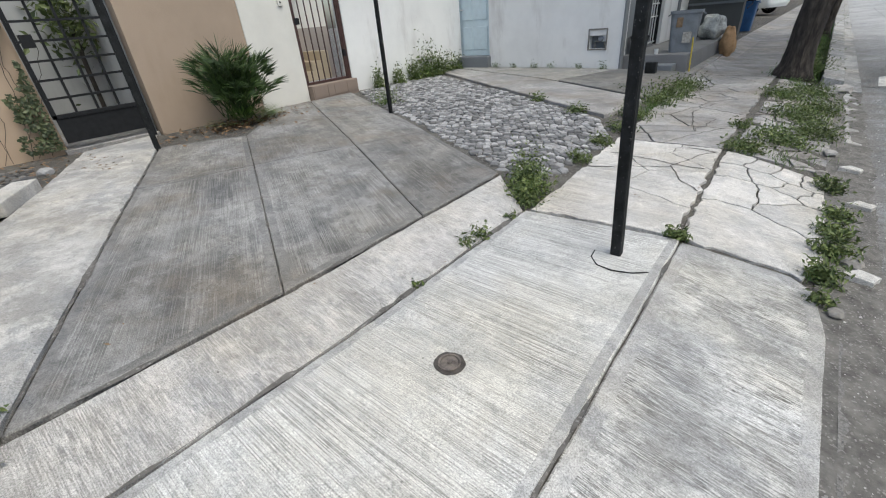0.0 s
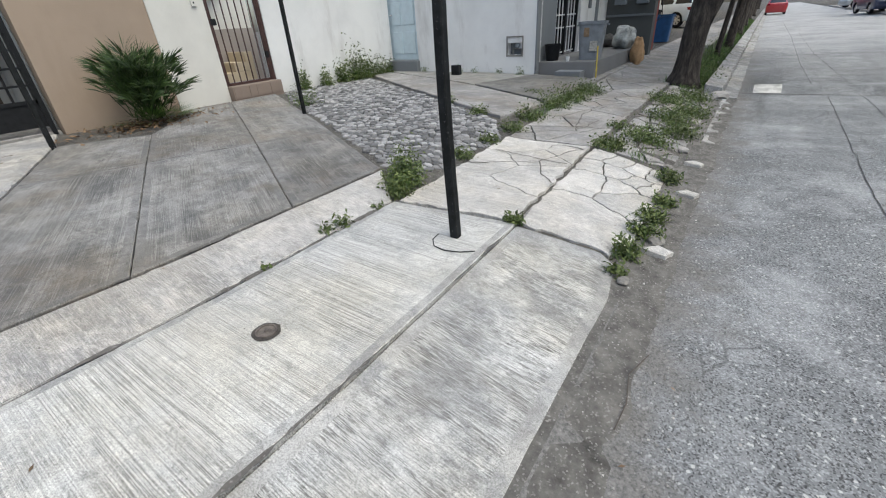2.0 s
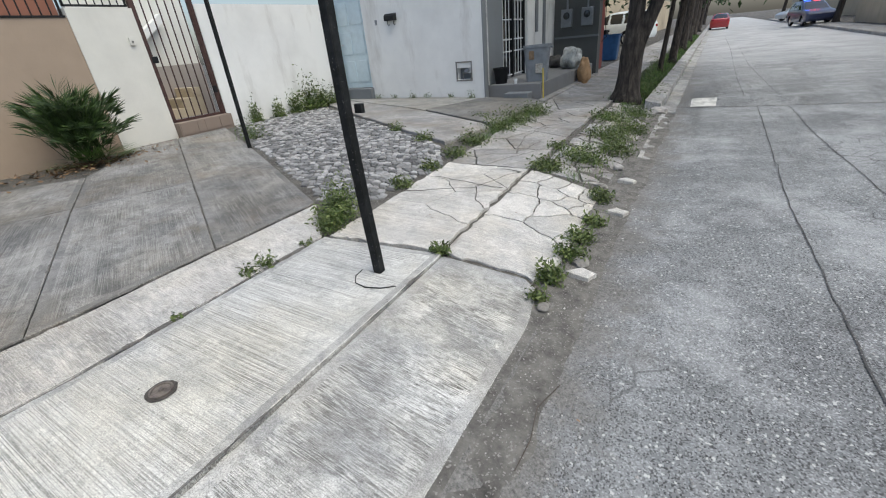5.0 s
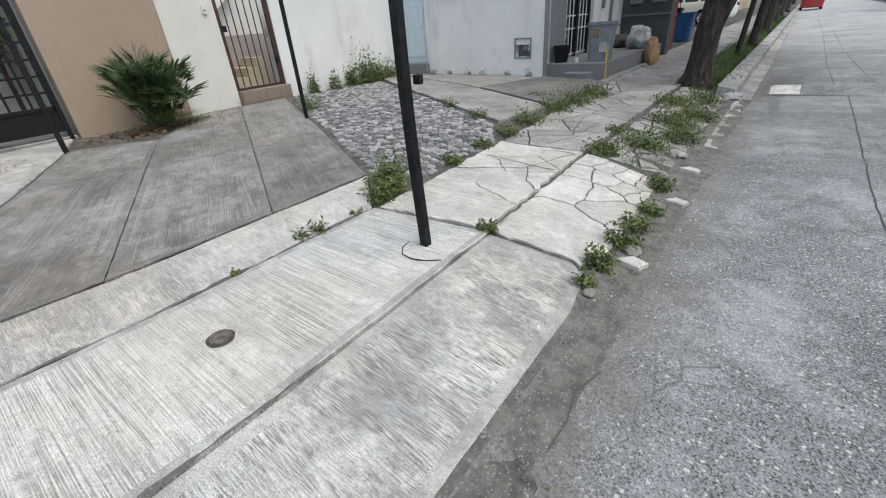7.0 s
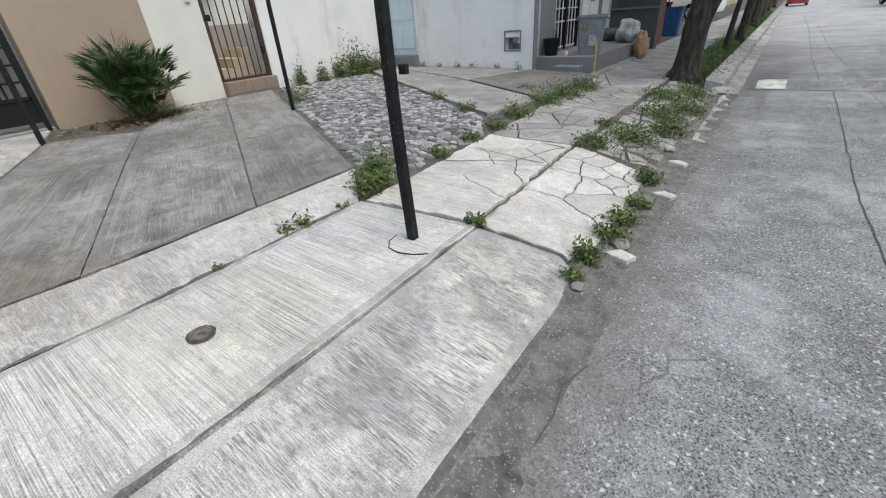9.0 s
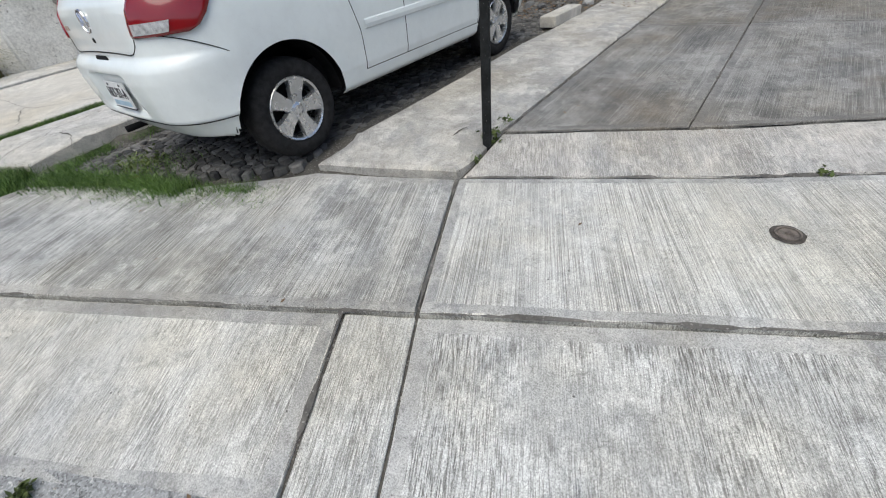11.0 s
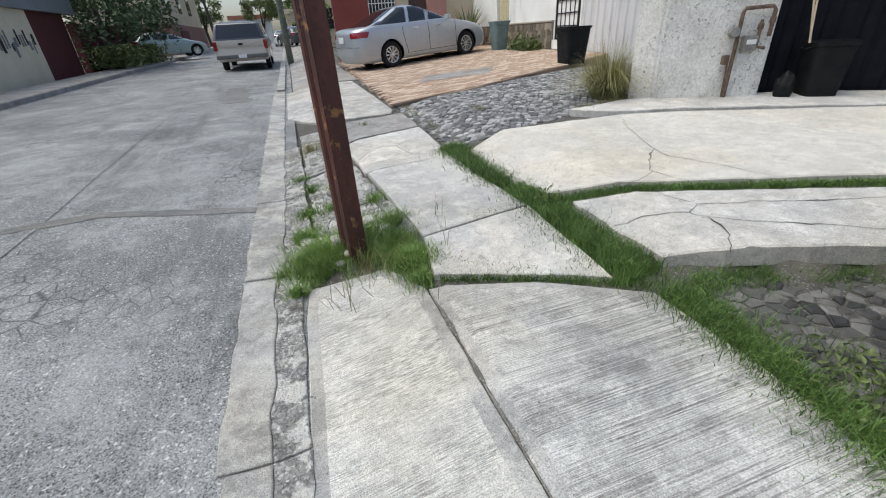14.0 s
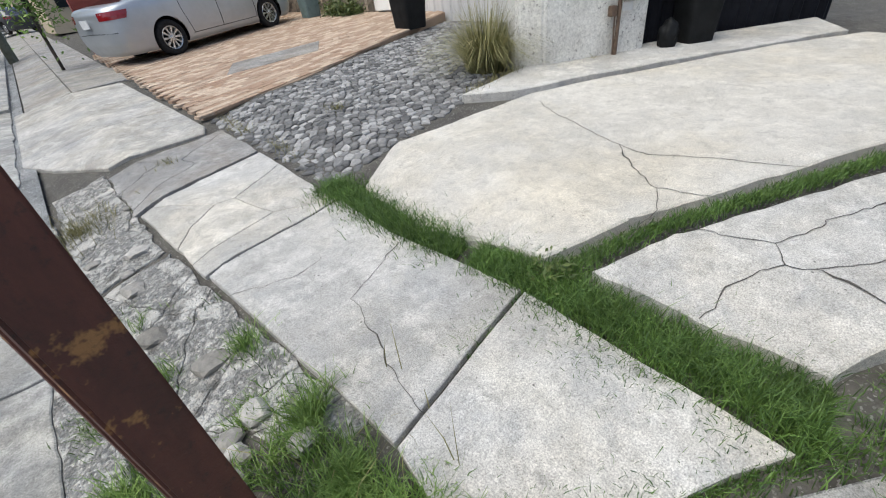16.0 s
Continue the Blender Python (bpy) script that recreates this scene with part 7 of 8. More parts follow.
blades(r, line_spots(r, [(-1.2, -3.6), (-1.12, -2.9), (-1.06, -2.2), (-1.1, -1.7)], 0.18, 420, lambda x, y: level(x, y) + 0.032), v, f, 0.022, 0.0014, 2.8)
blades(r, line_spots(r, [(-0.3, -4.6), (-0.8, -4.2)], 0.12, 300, on_slab), v, f, 0.02, 0.0014, 2.5)
soup("grass", v, f, GRASS, label="bright green grass growing in the pavement joints", category="grass")
v, f = [], []
for cx, cy, rad, count, tall in ((0.13, -5.0, 0.22, 2200, 0.12), (-0.19, -4.66, 0.13, 2200, 0.11), (-0.2, -5.15, 0.11, 1500, 0.15), (-0.2, -4.44, 0.09, 900, 0.08), (0.40, -5.05, 0.16, 3000, 0.14), (0.45, -5.45, 0.12, 1300, 0.13), (0.52, -4.74, 0.06, 500, 0.12), (-0.02, -5.4, 0.08, 300, 0.10), (0.33, -4.92, 0.10, 1500, 0.12), (-0.08, -4.82, 0.09, 1300, 0.09), (0.05, -4.88, 0.07, 600, 0.08), (-0.16, -4.9, 0.10, 1400, 0.11)):
    blades(r, round_spots(r, cx, cy, rad, count, mound), v, f, tall)
for cx, cy, rad, count in ((0.42, -5.95, 0.12, 420), (0.36, -6.5, 0.10, 300), (0.45, -6.9, 0.10, 240), (-0.15, -5.75, 0.08, 260), (0.2, -5.9, 0.10, 240), (0.15, -6.4, 0.08, 160), (0.62, -5.05, 0.06, 160)):
    blades(r, round_spots(r, cx, cy, rad, count), v, f, 0.10)
soup("grass_tufts", v, f, GRASS_BRIGHT, label="bright yellow-green grass tufts round a rusty post", category="grass")
v, f = [], []
blades(r, round_spots(r, 0.28, -7.9, 0.3, 420), v, f, 0.14)
blades(r, round_spots(r, -0.5, -8.4, 0.10, 80), v, f, 0.1)
blades(r, line_spots(r, [(-1.3, -7.1), (-1.3, -9.4)], 0.12, 160), v, f, 0.09)
blades(r, round_spots(r, -2.1, -8.1, 0.14, 90), v, f, 0.10)
blades(r, round_spots(r, 0.1, -4.8, 0.4, 200), v, f, 0.22)
blades(r, line_spots(r, [(-2.9, -7.0), (-3.9, -7.15), (-4.6, -6.5)], 0.16, 260, pad_top), v, f, 0.11)
soup("dry_grass", v, f, GRASS_DRY, label="yellowed dry grass along the kerb and cobbles", category="grass")
tuft = thing("ornamental_grass", (-3.85, -7.62, 0.40), "tall arching yellow-green grass clump beside the pillar", "plant")
v, f = [], []
for _ in range(1800):
    a, d = r.uniform(0, 6.283), 0.2 * math.sqrt(r.random())
    h, reach = r.uniform(0.4, 0.95), r.uniform(0.1, 0.8)
    ca, sa = math.cos(a), math.sin(a)
    i = len(v)
    for t in (0, 0.35, 0.7, 1.0):
        w = 0.004 * (1 - t * 0.8)
        x, y, z = ca * (d + reach * t ** 1.6), sa * (d + reach * t ** 1.6), h * (t - 0.45 * t ** 3 * reach / 0.5)
        v += [(x - sa * w, y + ca * w, z), (x + sa * w, y - ca * w, z)]
    f += [(i, i + 1, i + 3, i + 2), (i + 2, i + 3, i + 5, i + 4), (i + 4, i + 5, i + 7, i + 6)]
soup("blades", v, f, leaf_material("tuft_green", (0.14, 0.15, 0.045), (0.42, 0.38, 0.18)), tuft, kind="")

# grass and broad-leaved weeds towards the tree
v, f = [], []
gv, gf = [], []


def weed(cx, cy, rad, tall, count, size=0.02, top=level):
    for _ in range(int(count * 1.9)):
        a, d = r.uniform(0, 6.283), 0.85 * rad * math.sqrt(r.random())
        x, y = cx + d * math.cos(a), cy + d * math.sin(a)
        hz_ = 1.25 * tall * r.random() ** 1.5 * (0.35 + 0.9 * abs(noise.noise(Vector((x * 14, y * 14, 6)))) ) * 1.5
        leaves(r, [(x + r.gauss(0, rad * 0.25), y + r.gauss(0, rad * 0.25), top(x, y) - 0.01 + hz_)], v, f, size * 0.98, 0.35)
    blades(r, round_spots(r, cx, cy, rad * 0.8, count // 3, top), gv, gf, tall * 1.0, 0.0022, 0.8)


for spec in ((-1.50, 2.78, 0.18, 0.14, 420), (-1.62, 2.95, 0.14, 0.20, 320), (-1.42, 2.58, 0.12, 0.12, 160), (-1.40, 1.95, 0.06, 0.09, 50), (-1.42, 1.82, 0.06, 0.04, 40), (-1.38, 1.3, 0.04, 0.03, 18), (-1.39, 2.3, 0.05, 0.03, 30), (-0.37, 2.60, 0.07, 0.05, 110),
             (0.36, 2.75, 0.09, 0.10, 190), (0.40, 3.1, 0.11, 0.11, 240), (0.40, 3.4, 0.10, 0.09, 180), (0.42, 3.75, 0.10, 0.08, 160), (0.36, 2.5, 0.07, 0.05, 70), (0.36, 4.3, 0.12, 0.09, 200),
             (-0.30, 4.75, 0.18, 0.10, 330), (-0.05, 5.3, 0.28, 0.12, 480), (0.22, 5.9, 0.22, 0.16, 420), (0.0, 6.5, 0.30, 0.13, 460), (0.20, 7.1, 0.26, 0.17, 480), (-0.2, 7.6, 0.28, 0.12, 420), (0.1, 8.3, 0.25, 0.14, 360), (-0.45, 5.6, 0.12, 0.07, 120),
             (-1.5, 4.9, 0.16, 0.08, 190), (-1.55, 5.5, 0.2, 0.12, 260), (-1.55, 6.4, 0.25, 0.14, 420), (-1.5, 7.0, 0.28, 0.16, 480), (-1.45, 7.7, 0.28, 0.17, 460), (-2.1, 6.9, 0.16, 0.08, 120), (-1.48, 3.7, 0.12, 0.06, 130), (-1.5, 4.3, 0.12, 0.07, 140), (-2.2, 5.3, 0.14, 0.10, 130), (-3.0, 5.75, 0.12, 0.09, 110),
             (-1.76, -0.44, 0.07, 0.07, 50), (-1.98, -0.35, 0.05, 0.05, 30), (-1.55, -0.52, 0.05, 0.04, 20), (0.57, -2.15, 0.08, 0.05, 90), (0.53, -1.85, 0.05, 0.04, 40), (-1.5, -3.0, 0.2, 0.06, 140), (-1.32, -4.95, 0.10, 0.12, 120),
             (-5.15, 4.75, 0.22, 0.28, 240), (0.05, 9.9, 0.3, 0.25, 420), (-0.02, 11.0, 0.35, 0.22, 420), (-0.1, 12.5, 0.4, 0.2, 380), (-0.15, 14.2, 0.45, 0.22, 340), (-0.2, 16.5, 0.5, 0.2, 300), (-0.2, 19.5, 0.6, 0.2, 300), (-0.2, 23, 0.7, 0.2, 300), (-0.2, 28, 0.8, 0.25, 300)):
    weed(*spec)
for y, h, rad in ((6.05, 0.35, 0.12), (6.6, 0.28, 0.14), (7.1, 0.45, 0.2), (7.5, 0.62, 0.24), (7.85, 0.5, 0.22), (8.2, 0.35, 0.2), (8.55, 0.3, 0.15)):
    weed(-6.72 + (y - 6) * 0.04, y, rad * 0.9, h * 0.85, int(620 * h), 0.032)
for x in (-5.7, -5.2, -4.7, -4.3, -3.7, -3.2):
    weed(x, 8.75, 0.10, 0.13, 50, 0.02)
for x, y in ((-6.35, -15.2), (-6.3, -14.7), (-6.35, -14.3)):
    weed(x, y, 0.3, 0.3, 240, 0.05, terrace_z)
soup("weeds", v, f, WEED, label="low green weeds in cracks and along walls", category="weeds")
soup("weed_stems", gv, gf, GRASS, label="thin green stems among the weeds", category="weeds")
v, f = [], []
blades(r, [s for y in steps(9.6, 40, 0.6) for s in round_spots(r, -0.12, y, 0.33, 190)], v, f, 0.16, 0.008)
blades(r, [s for y in steps(4.7, 9.0, 0.35) for s in round_spots(r, r.uniform(-0.25, 0.25), y, 0.2, 110)], v, f, 0.09)
blades(r, [s for y in steps(5.8, 8.2, 0.3) for s in round_spots(r, -1.5, y, 0.2, 100)], v, f, 0.11)
soup("grass_verge", v, f, GRASS, label="green grass on the verge under the trees", category="grass")

# fan palm shrub and its mulch
bush = thing("palm_shrub", (-6.35, 2.95, 0.19), "bushy dark green fan palm shrub before a brown wall", "shrub")
v, f = [], []
for k in range(230):
    a = r.uniform(0, 6.283)
    up = r.uniform(0.45, 1.1)
    length = r.uniform(0.28, 0.60)
    base = Vector((r.gauss(0, 0.09), r.gauss(0, 0.12), r.uniform(0.02, 0.55)))
    d = Vector((math.cos(a) * (1 - up * 0.6), math.sin(a) * (1 - up * 0.6), up)).normalized()
    hub = base + d * length * 0.75
    if hub.x < -0.5:
        hub.x = -0.5
    for j in range(13):
        t = (j - 6) / 6 * 0.95
        side_v = d.cross(Vector((0, 0, 1)))
        side_v = side_v.normalized() if side_v.length > 0.1 else Vector((1, 0, 0))
        q = (d * math.cos(t) + side_v * math.sin(t)).normalized()
        tip = hub + q * length * 0.6 + Vector((0, 0, -0.10 * r.random()))
        tip.x = max(tip.x, -0.56)
        w = q.cross(d if abs(t) > 0.05 else Vector((0.3, 0.2, 1))).normalized() * 0.007
        i = len(v)
        mid = hub.lerp(tip, 0.5) + Vector((0, 0, 0.02))
        v += [tuple(hub), tuple(mid + w), tuple(tip), tuple(mid - w)]
        f += [(i, i + 1, i + 2, i + 3)]
    i = len(v)
    w = Vector((0.006, 0.004, 0))
    v += [tuple(base - w), tuple(base + w), tuple(hub + w), tuple(hub - w)]
    f += [(i, i + 1, i + 2, i + 3)]
fronds = soup("fronds", v, f, PALM, bush, kind="")
v, f = [], []
for _ in range(380):
    a, rr_ = r.uniform(-1.7, 1.7), r.uniform(0.15, 0.62)
    x, y = rr_ * math.cos(a) * 0.9, rr_ * math.sin(a) * 1.05
    h = r.uniform(0.08, 0.3) * (1.2 - rr_)
    i = len(v)
    px_, py_ = -math.sin(a) * 0.012, math.cos(a) * 0.012
    v += [(x * 0.6 - px_, y * 0.6 - py_, h * 0.6), (x * 0.6 + px_, y * 0.6 + py_, h * 0.6), (x * 1.1, y * 1.1, h)]
    f += [(i, i + 1, i + 2)]
soup("low_leaves", v, f, leaf_material("young_palm", (0.07, 0.14, 0.03), (0.18, 0.27, 0.07)), bush, kind="")
v, f = [], []
leaves(r, [(-6.3 + r.gauss(0, 0.28), 2.85 + r.gauss(0, 0.5), level(-6.3, 2.9) + r.uniform(-0.01, 0.03)) for _ in range(600)], v, f, 0.035, 0.75)
leaves(r, [(r.uniform(-6.9, -5.4), r.uniform(-0.4, 1.2), level(-6.2, 0.4) + 0.0) for _ in range(300)], v, f, 0.03, 0.8)
soup("dead_leaves", v, f, LITTER, label="brown fallen leaves under the shrub", category="leaf litter")

# climbing vine on the peach wall
vine = thing("climbing_vine", (-7.05, 0.0, 0.2), "green climbing vine spread over a peach wall", "vine")
v, f = [], []
spots = []
while len(spots) < 14000:
    y, z = r.uniform(-2.6, 0.9), r.uniform(0.05, 2.0)
    k = noise.noise(Vector((y * 1.6, z * 1.6, 9))) + 0.5 * noise.noise(Vector((y * 5, z * 5, 2))) + 0.28 * (z - 1.0) + (0.25 if z < 0.35 and y > 0.2 else 0)
    if k > -0.10 + 0.35 * abs(noise.noise(Vector((y * 9, z * 9, 5)))):
        spots.append((r.uniform(0.0, 0.07), y, z))
for x, y, z in spots:
    s = 0.024 * r.uniform(0.5, 1.4)
    a = r.uniform(0, 6.283)
    n_ = Vector((1, r.gauss(0, 0.45), r.gauss(0.2, 0.45))).normalized()
    u = n_.orthogonal().normalized()
    u.rotate(Matrix.Rotation(a, 3, n_))
    w = n_.cross(u)
    p = Vector((x, y, z))
    i = len(v)
    v += [tuple(p - u * s), tuple(p + w * s * 0.6), tuple(p + u * s), tuple(p - w * s * 0.6)]
    f += [(i, i + 1, i + 2, i + 3)]
soup("leaves", v, f, leaf_material("vine_leaf", (0.025, 0.04, 0.015), (0.10, 0.12, 0.05)), vine, kind="")
bm = bmesh.new()
for k in range(26):
    y, z = r.uniform(-2.4, 0.8), 0.0
    pts = [(0.012, y, z)]
    for _ in range(12):
        y, z = y + r.gauss(0.02, 0.03), z + r.uniform(0.06, 0.2)
        pts.append((0.012, y, z))
    tube(bm, pts, 0.003, 4)
part("stems", bm, BARK, vine)
court_plant = thing("yard_plant", (-8.2, 1.75, 0.25), "leafy potted plant in the yard behind the gate", "plant")
v, f = [], []
leaves(r, [(r.gauss(0, 0.22), r.gauss(0, 0.18), 1.55 + r.gauss(0, 0.32)) for _ in range(500)], v, f, 0.07, 0.3)
soup("leaves", v, f, WEED, court_plant, kind="")
part("stem", tube(bmesh.new(), [(0, 0, 0), (0.05, 0, 0.8), (0, 0.05, 1.5)], 0.03, 8), BARK, court_plant)
agave = thing("agave", (-6.0, -18.3, terrace_z(-6, -18.3) + 0.42), "spiky green agave in a pot", "plant")
v, f = [], []
for _ in range(60):
    a, up, ln = r.uniform(0, 6.283), r.uniform(0.4, 1.0), r.uniform(0.7, 1.25)
    d = Vector((math.cos(a) * (1 - up * 0.7), math.sin(a) * (1 - up * 0.7), up)).normalized()
    w = d.cross(Vector((0, 0, 1))).normalized() * 0.03 if abs(d.z) < 0.99 else Vector((0.03, 0, 0))
    i = len(v)
    v += [tuple(-w * 0.7), tuple(w * 0.7), tuple(d * ln * 0.5 + w), tuple(d * ln), tuple(d * ln * 0.5 - w)]
    f += [(i, i + 1, i + 2, i + 4), (i + 4, i + 2, i + 3)]
soup("leaves", v, f, leaf_material("agave_green", (0.08, 0.12, 0.05), (0.24, 0.27, 0.12)), agave, kind="")


# ---- trees ----
def tree(at, label, trunk, radii, limbs, crown, count, leaf=0.06, material=None, seed=1, spread=0.55):
    """trunk: points; limbs: lists of points; crown: list of clump centres with their size."""
    q = random.Random(seed)
    ob = thing("tree", at, label, "tree", "street trees")
    bm = bmesh.new()
    tube(bm, trunk, radii, 18)
    for vv in bm.verts:
        k = noise.noise(Vector((vv.co.x * 9, vv.co.y * 9, vv.co.z * 2.2)))
        vv.co.x += 0.022 * k
        vv.co.y += 0.022 * noise.noise(Vector((vv.co.y * 9, vv.co.x * 9, vv.co.z * 2.2 + 4)))
    t_ = part("trunk", bm, BARK, ob, smooth=True)
    for line, rad in limbs:
        part("limb", tube(bmesh.new(), line, rad, 10), BARK, t_, smooth=True)
    vs, fs = [], []
    for cx, cy, cz, size in crown:
        n_ = max(12, int(count * size * size))
        for _ in range(n_):
            d = Vector((q.gauss(0, 1), q.gauss(0, 1), q.gauss(0, 0.7)))
            d = d.normalized() * size * q.random() ** spread
            leaves(q, [(cx + d.x, cy + d.y, cz + d.z)], vs, fs, leaf, 0.3)
    soup("crown", vs, fs, material or LEAF_DARK, ob, kind="")
    return ob


q = random.Random(3)
clumps = [(q.uniform(-1.6, 2.4), q.uniform(-0.6, 4.2), q.uniform(3.0, 5.2), q.uniform(0.5, 0.95)) for _ in range(34)]
tree((-0.25, 9.45, 0.0), "leaning street tree with a forked dark trunk", [(0.0, 0, -0.1), (0.0, 0.0, 0.04), (0.01, 0.0, 0.16), (0.02, 0.0, 0.4), (0.04, 0.0, 0.75), (0.06, 0.0, 1.05), (0.05, 0.0, 1.35), (0.03, 0, 1.8), (0.06, 0, 2.6), (0.0, 0.1, 3.6)], [0.33, 0.27, 0.225, 0.20, 0.20, 0.20, 0.145, 0.12, 0.10, 0.05],
     [([(0.10, 0.0, 0.85), (0.20, 0.0, 1.15), (0.33, 0.02, 1.5), (0.50, 0.06, 2.0), (0.62, 0.1, 2.6), (0.9, 0.2, 3.6)], [0.13, 0.125, 0.11, 0.10, 0.085, 0.04]), ([(0.06, 0, 2.4), (-0.8, -0.8, 3.1), (-1.9, -2.2, 3.2), (-2.1, -3.2, 2.2)], [0.06, 0.045, 0.03, 0.008])],
     clumps + [(-2.05, -3.3, 2.12, 0.2), (-1.9, -3.2, 2.35, 0.28), (-2.3, -3.0, 2.4, 0.25)], 1300, 0.06, seed=5)
for i, (x, y, rad, h) in enumerate(((-0.12, 14.3, 0.06, 3.0), (-0.02, 17.0, 0.12, 3.2), (-0.1, 23.5, 0.16, 3.4), (-0.2, 31.0, 0.16, 3.6), (-0.3, 40.0, 0.18, 3.6), (-0.3, 50.0, 0.18, 3.6), (-0.6, 64.0, 0.2, 3.8), (8.4, 44.0, 0.2, 3.6), (8.2, 54.0, 0.2, 3.6), (8.6, 66.0, 0.2, 3.6), (8.6, 80.0, 0.2, 3.8), (-0.6, 82.0, 0.2, 3.8))):
    q = random.Random(40 + i)
    far = y > 22
    cl = [(q.uniform(-1.9, 1.9), q.uniform(-1.9, 1.9), h + q.uniform(-0.9, 2.2), q.uniform(0.6, 1.1)) for _ in range(12)]
    tree((x, y, 0.05), "slender street tree with a dark leafy crown" if not far else "street tree far up the road", [(0, 0, -0.1), (0.0, 0.05, 0.1), (0.1, 0.1, h * 0.5), (0.05, 0.2, h + 0.8)], [rad * 1.4, rad * 1.05, rad * 0.9, rad * 0.4],
         [([(0.08, 0.1, h * 0.5), (0.5, 0.3, h * 0.9), (0.9, 0.6, h + 0.8)], [rad * 0.6, rad * 0.4, rad * 0.15])], cl, 300 if not far else 130, 0.09 if not far else 0.17, seed=50 + i)
for i, (x, y, h, size, n_) in enumerate(((8.0, -27.5, 3.0, 2.1, 22), (8.3, -31.0, 3.2, 2.2, 18), (3.5, -84.0, 5.0, 3.0, 16), (0.0, -80.0, 5.0, 3.0, 14), (-4.0, -55.0, 4.0, 2.5, 14), (10, -70, 4.5, 2.6, 12))):
    q = random.Random(70 + i)
    cl = [(q.uniform(-size, size) * 0.8, q.uniform(-size, size), h + q.uniform(-1.5, 1.4), q.uniform(0.6, 1.1)) for _ in range(n_)]
    tree((x, y, level(x, y)), "broad dark tree across the road" if y > -40 else "leafy tree at the end of the road", [(0, 0, -0.1), (0, 0, 0.2), (0.15, 0.1, h * 0.5), (0.1, 0.2, h + 0.8)], [0.24, 0.18, 0.15, 0.06],
         [([(0.1, 0.1, h * 0.4), (-0.6, 0.6, h * 0.9), (-1.2, 1.0, h + 0.3)], [0.11, 0.08, 0.03])], cl, 230, 0.12 if y > -40 else 0.22, WEED if y < -40 else LEAF_DARK, seed=90 + i)
v, f = [], []
leaves(r, [(8.0 + r.gauss(0, 0.5), r.uniform(-33, -26.3), along(-29) + 0.05 + 0.9 * r.random()) for _ in range(6000)], v, f, 0.09, 0.3)
soup("hedge", v, f, WEED, kind="", label="low bright green hedge under the tree across the road", category="hedge")
shrub = thing("shrub", (-0.5, -17.5, level(-0.5, -17.5)), "bright green leafy young shrub by the pavement", "shrub")
v, f = [], []
leaves(r, [(r.gauss(0, 0.28), r.gauss(0, 0.28), 1.9 + r.gauss(0, 0.55)) for _ in range(1600)], v, f, 0.06, 0.3)
soup("leaves", v, f, leaf_material("bright_leaf", (0.07, 0.15, 0.02), (0.2, 0.32, 0.06)), shrub, kind="")
part("stem", tube(bmesh.new(), [(0, 0, 0), (0.02, 0, 1.6)], 0.035, 8), BARK, shrub)

# ---- rubble and litter ----
def rock(name, at, size, seed, material=RUBBLE, label="broken lump of grey concrete rubble", group="rubble"):
    bm = bmesh.new()
    bmesh.ops.create_icosphere(bm, subdivisions=2, radius=1)
    for vv in bm.verts:
        d = 1 + 0.45 * noise.noise(vv.co * 1.3 + Vector((seed * 3.1, 0, 0))) + 0.16 * noise.noise(vv.co * 3.5 + Vector((0, seed * 2.3, 0)))
        d = min(d, 0.86 / max(abs(vv.co.x + 0.3 * vv.co.y), abs(vv.co.z), abs(vv.co.y - 0.2 * vv.co.z), 0.5))
        vv.co = Vector((vv.co.x * d * size[0], vv.co.y * d * size[1], vv.co.z * d * size[2]))
    ob = link(name, bm, material)
    ob.location = at
    return tagged(ob, label, "rubble", group)


for i in range(20):
    x, y = r.uniform(-0.12, 0.5), r.uniform(-5.4, -4.85)
    s = r.uniform(0.03, 0.07)
    rock("rubble_stone", (x, y, mound(x, y) + s * 0.1), (s, s * r.uniform(0.7, 1.2), s * 0.6), i)
for i in range(9):
    x, y = r.uniform(-0.1, 0.45), r.uniform(-8.4, -5.3)
    s = r.uniform(0.04, 0.10)
    rock("rubble_stone", (x, y, level(x, y) - s * 0.1), (s, s * r.uniform(0.7, 1.2), s * 0.4), i + 30)
for i, (x, y, s) in enumerate(((0.30, 4.6, 0.05), (0.35, 5.3, 0.06), (0.40, 8.9, 0.16), (0.42, 2.42, 0.04), (0.48, 3.05, 0.07))):
    rock("rubble_stone", (x, y, level(x, y) + s * 0.1), (s, s * 1.1, s * 0.5), i + 70, RUBBLE)
for i, (x, y) in enumerate(((0.55, 4.05), (0.5, 4.9), (0.53, 2.9))):
    part_ = slab_shape(bmesh.new(), [(x - 0.09, y - 0.05), (x - 0.02, y + 0.06), (x + 0.09, y + 0.04), (x + 0.06, y - 0.05)], lambda a, b: level(a, b) + 0.035, thick=0.05, rag=0.02, step=0.05)
    tagged(link("broken_slab", part_, PALE), "broken flat piece of pale concrete in the gutter", "rubble", "broken slabs")
for i in range(6):
    x, y, s = r.uniform(-6.9, -5.9), r.uniform(-0.6, 0.7), r.uniform(0.04, 0.09)
    rock("garden_stone", (x, y, level(x, y) - 0.01), (s, s, s * 0.6), i + 90, STONE, "rough grey garden stone in bare soil", "garden stones")
kb = thing("concrete_block", (-4.95, 0.12, level(-4.95, 0.1) + 0.0), "loose pale concrete block beside the slab", "block", turn=-28)
part("block", boxed(-0.35, 0.35, -0.1, 0.1, 0, 0.12, 0.015), PALE, kb)
twig = thing("twig", (0.62, 1.6, level(0.62, 1.6) + 0.0), "thin dry twig lying on the road edge", "twig")
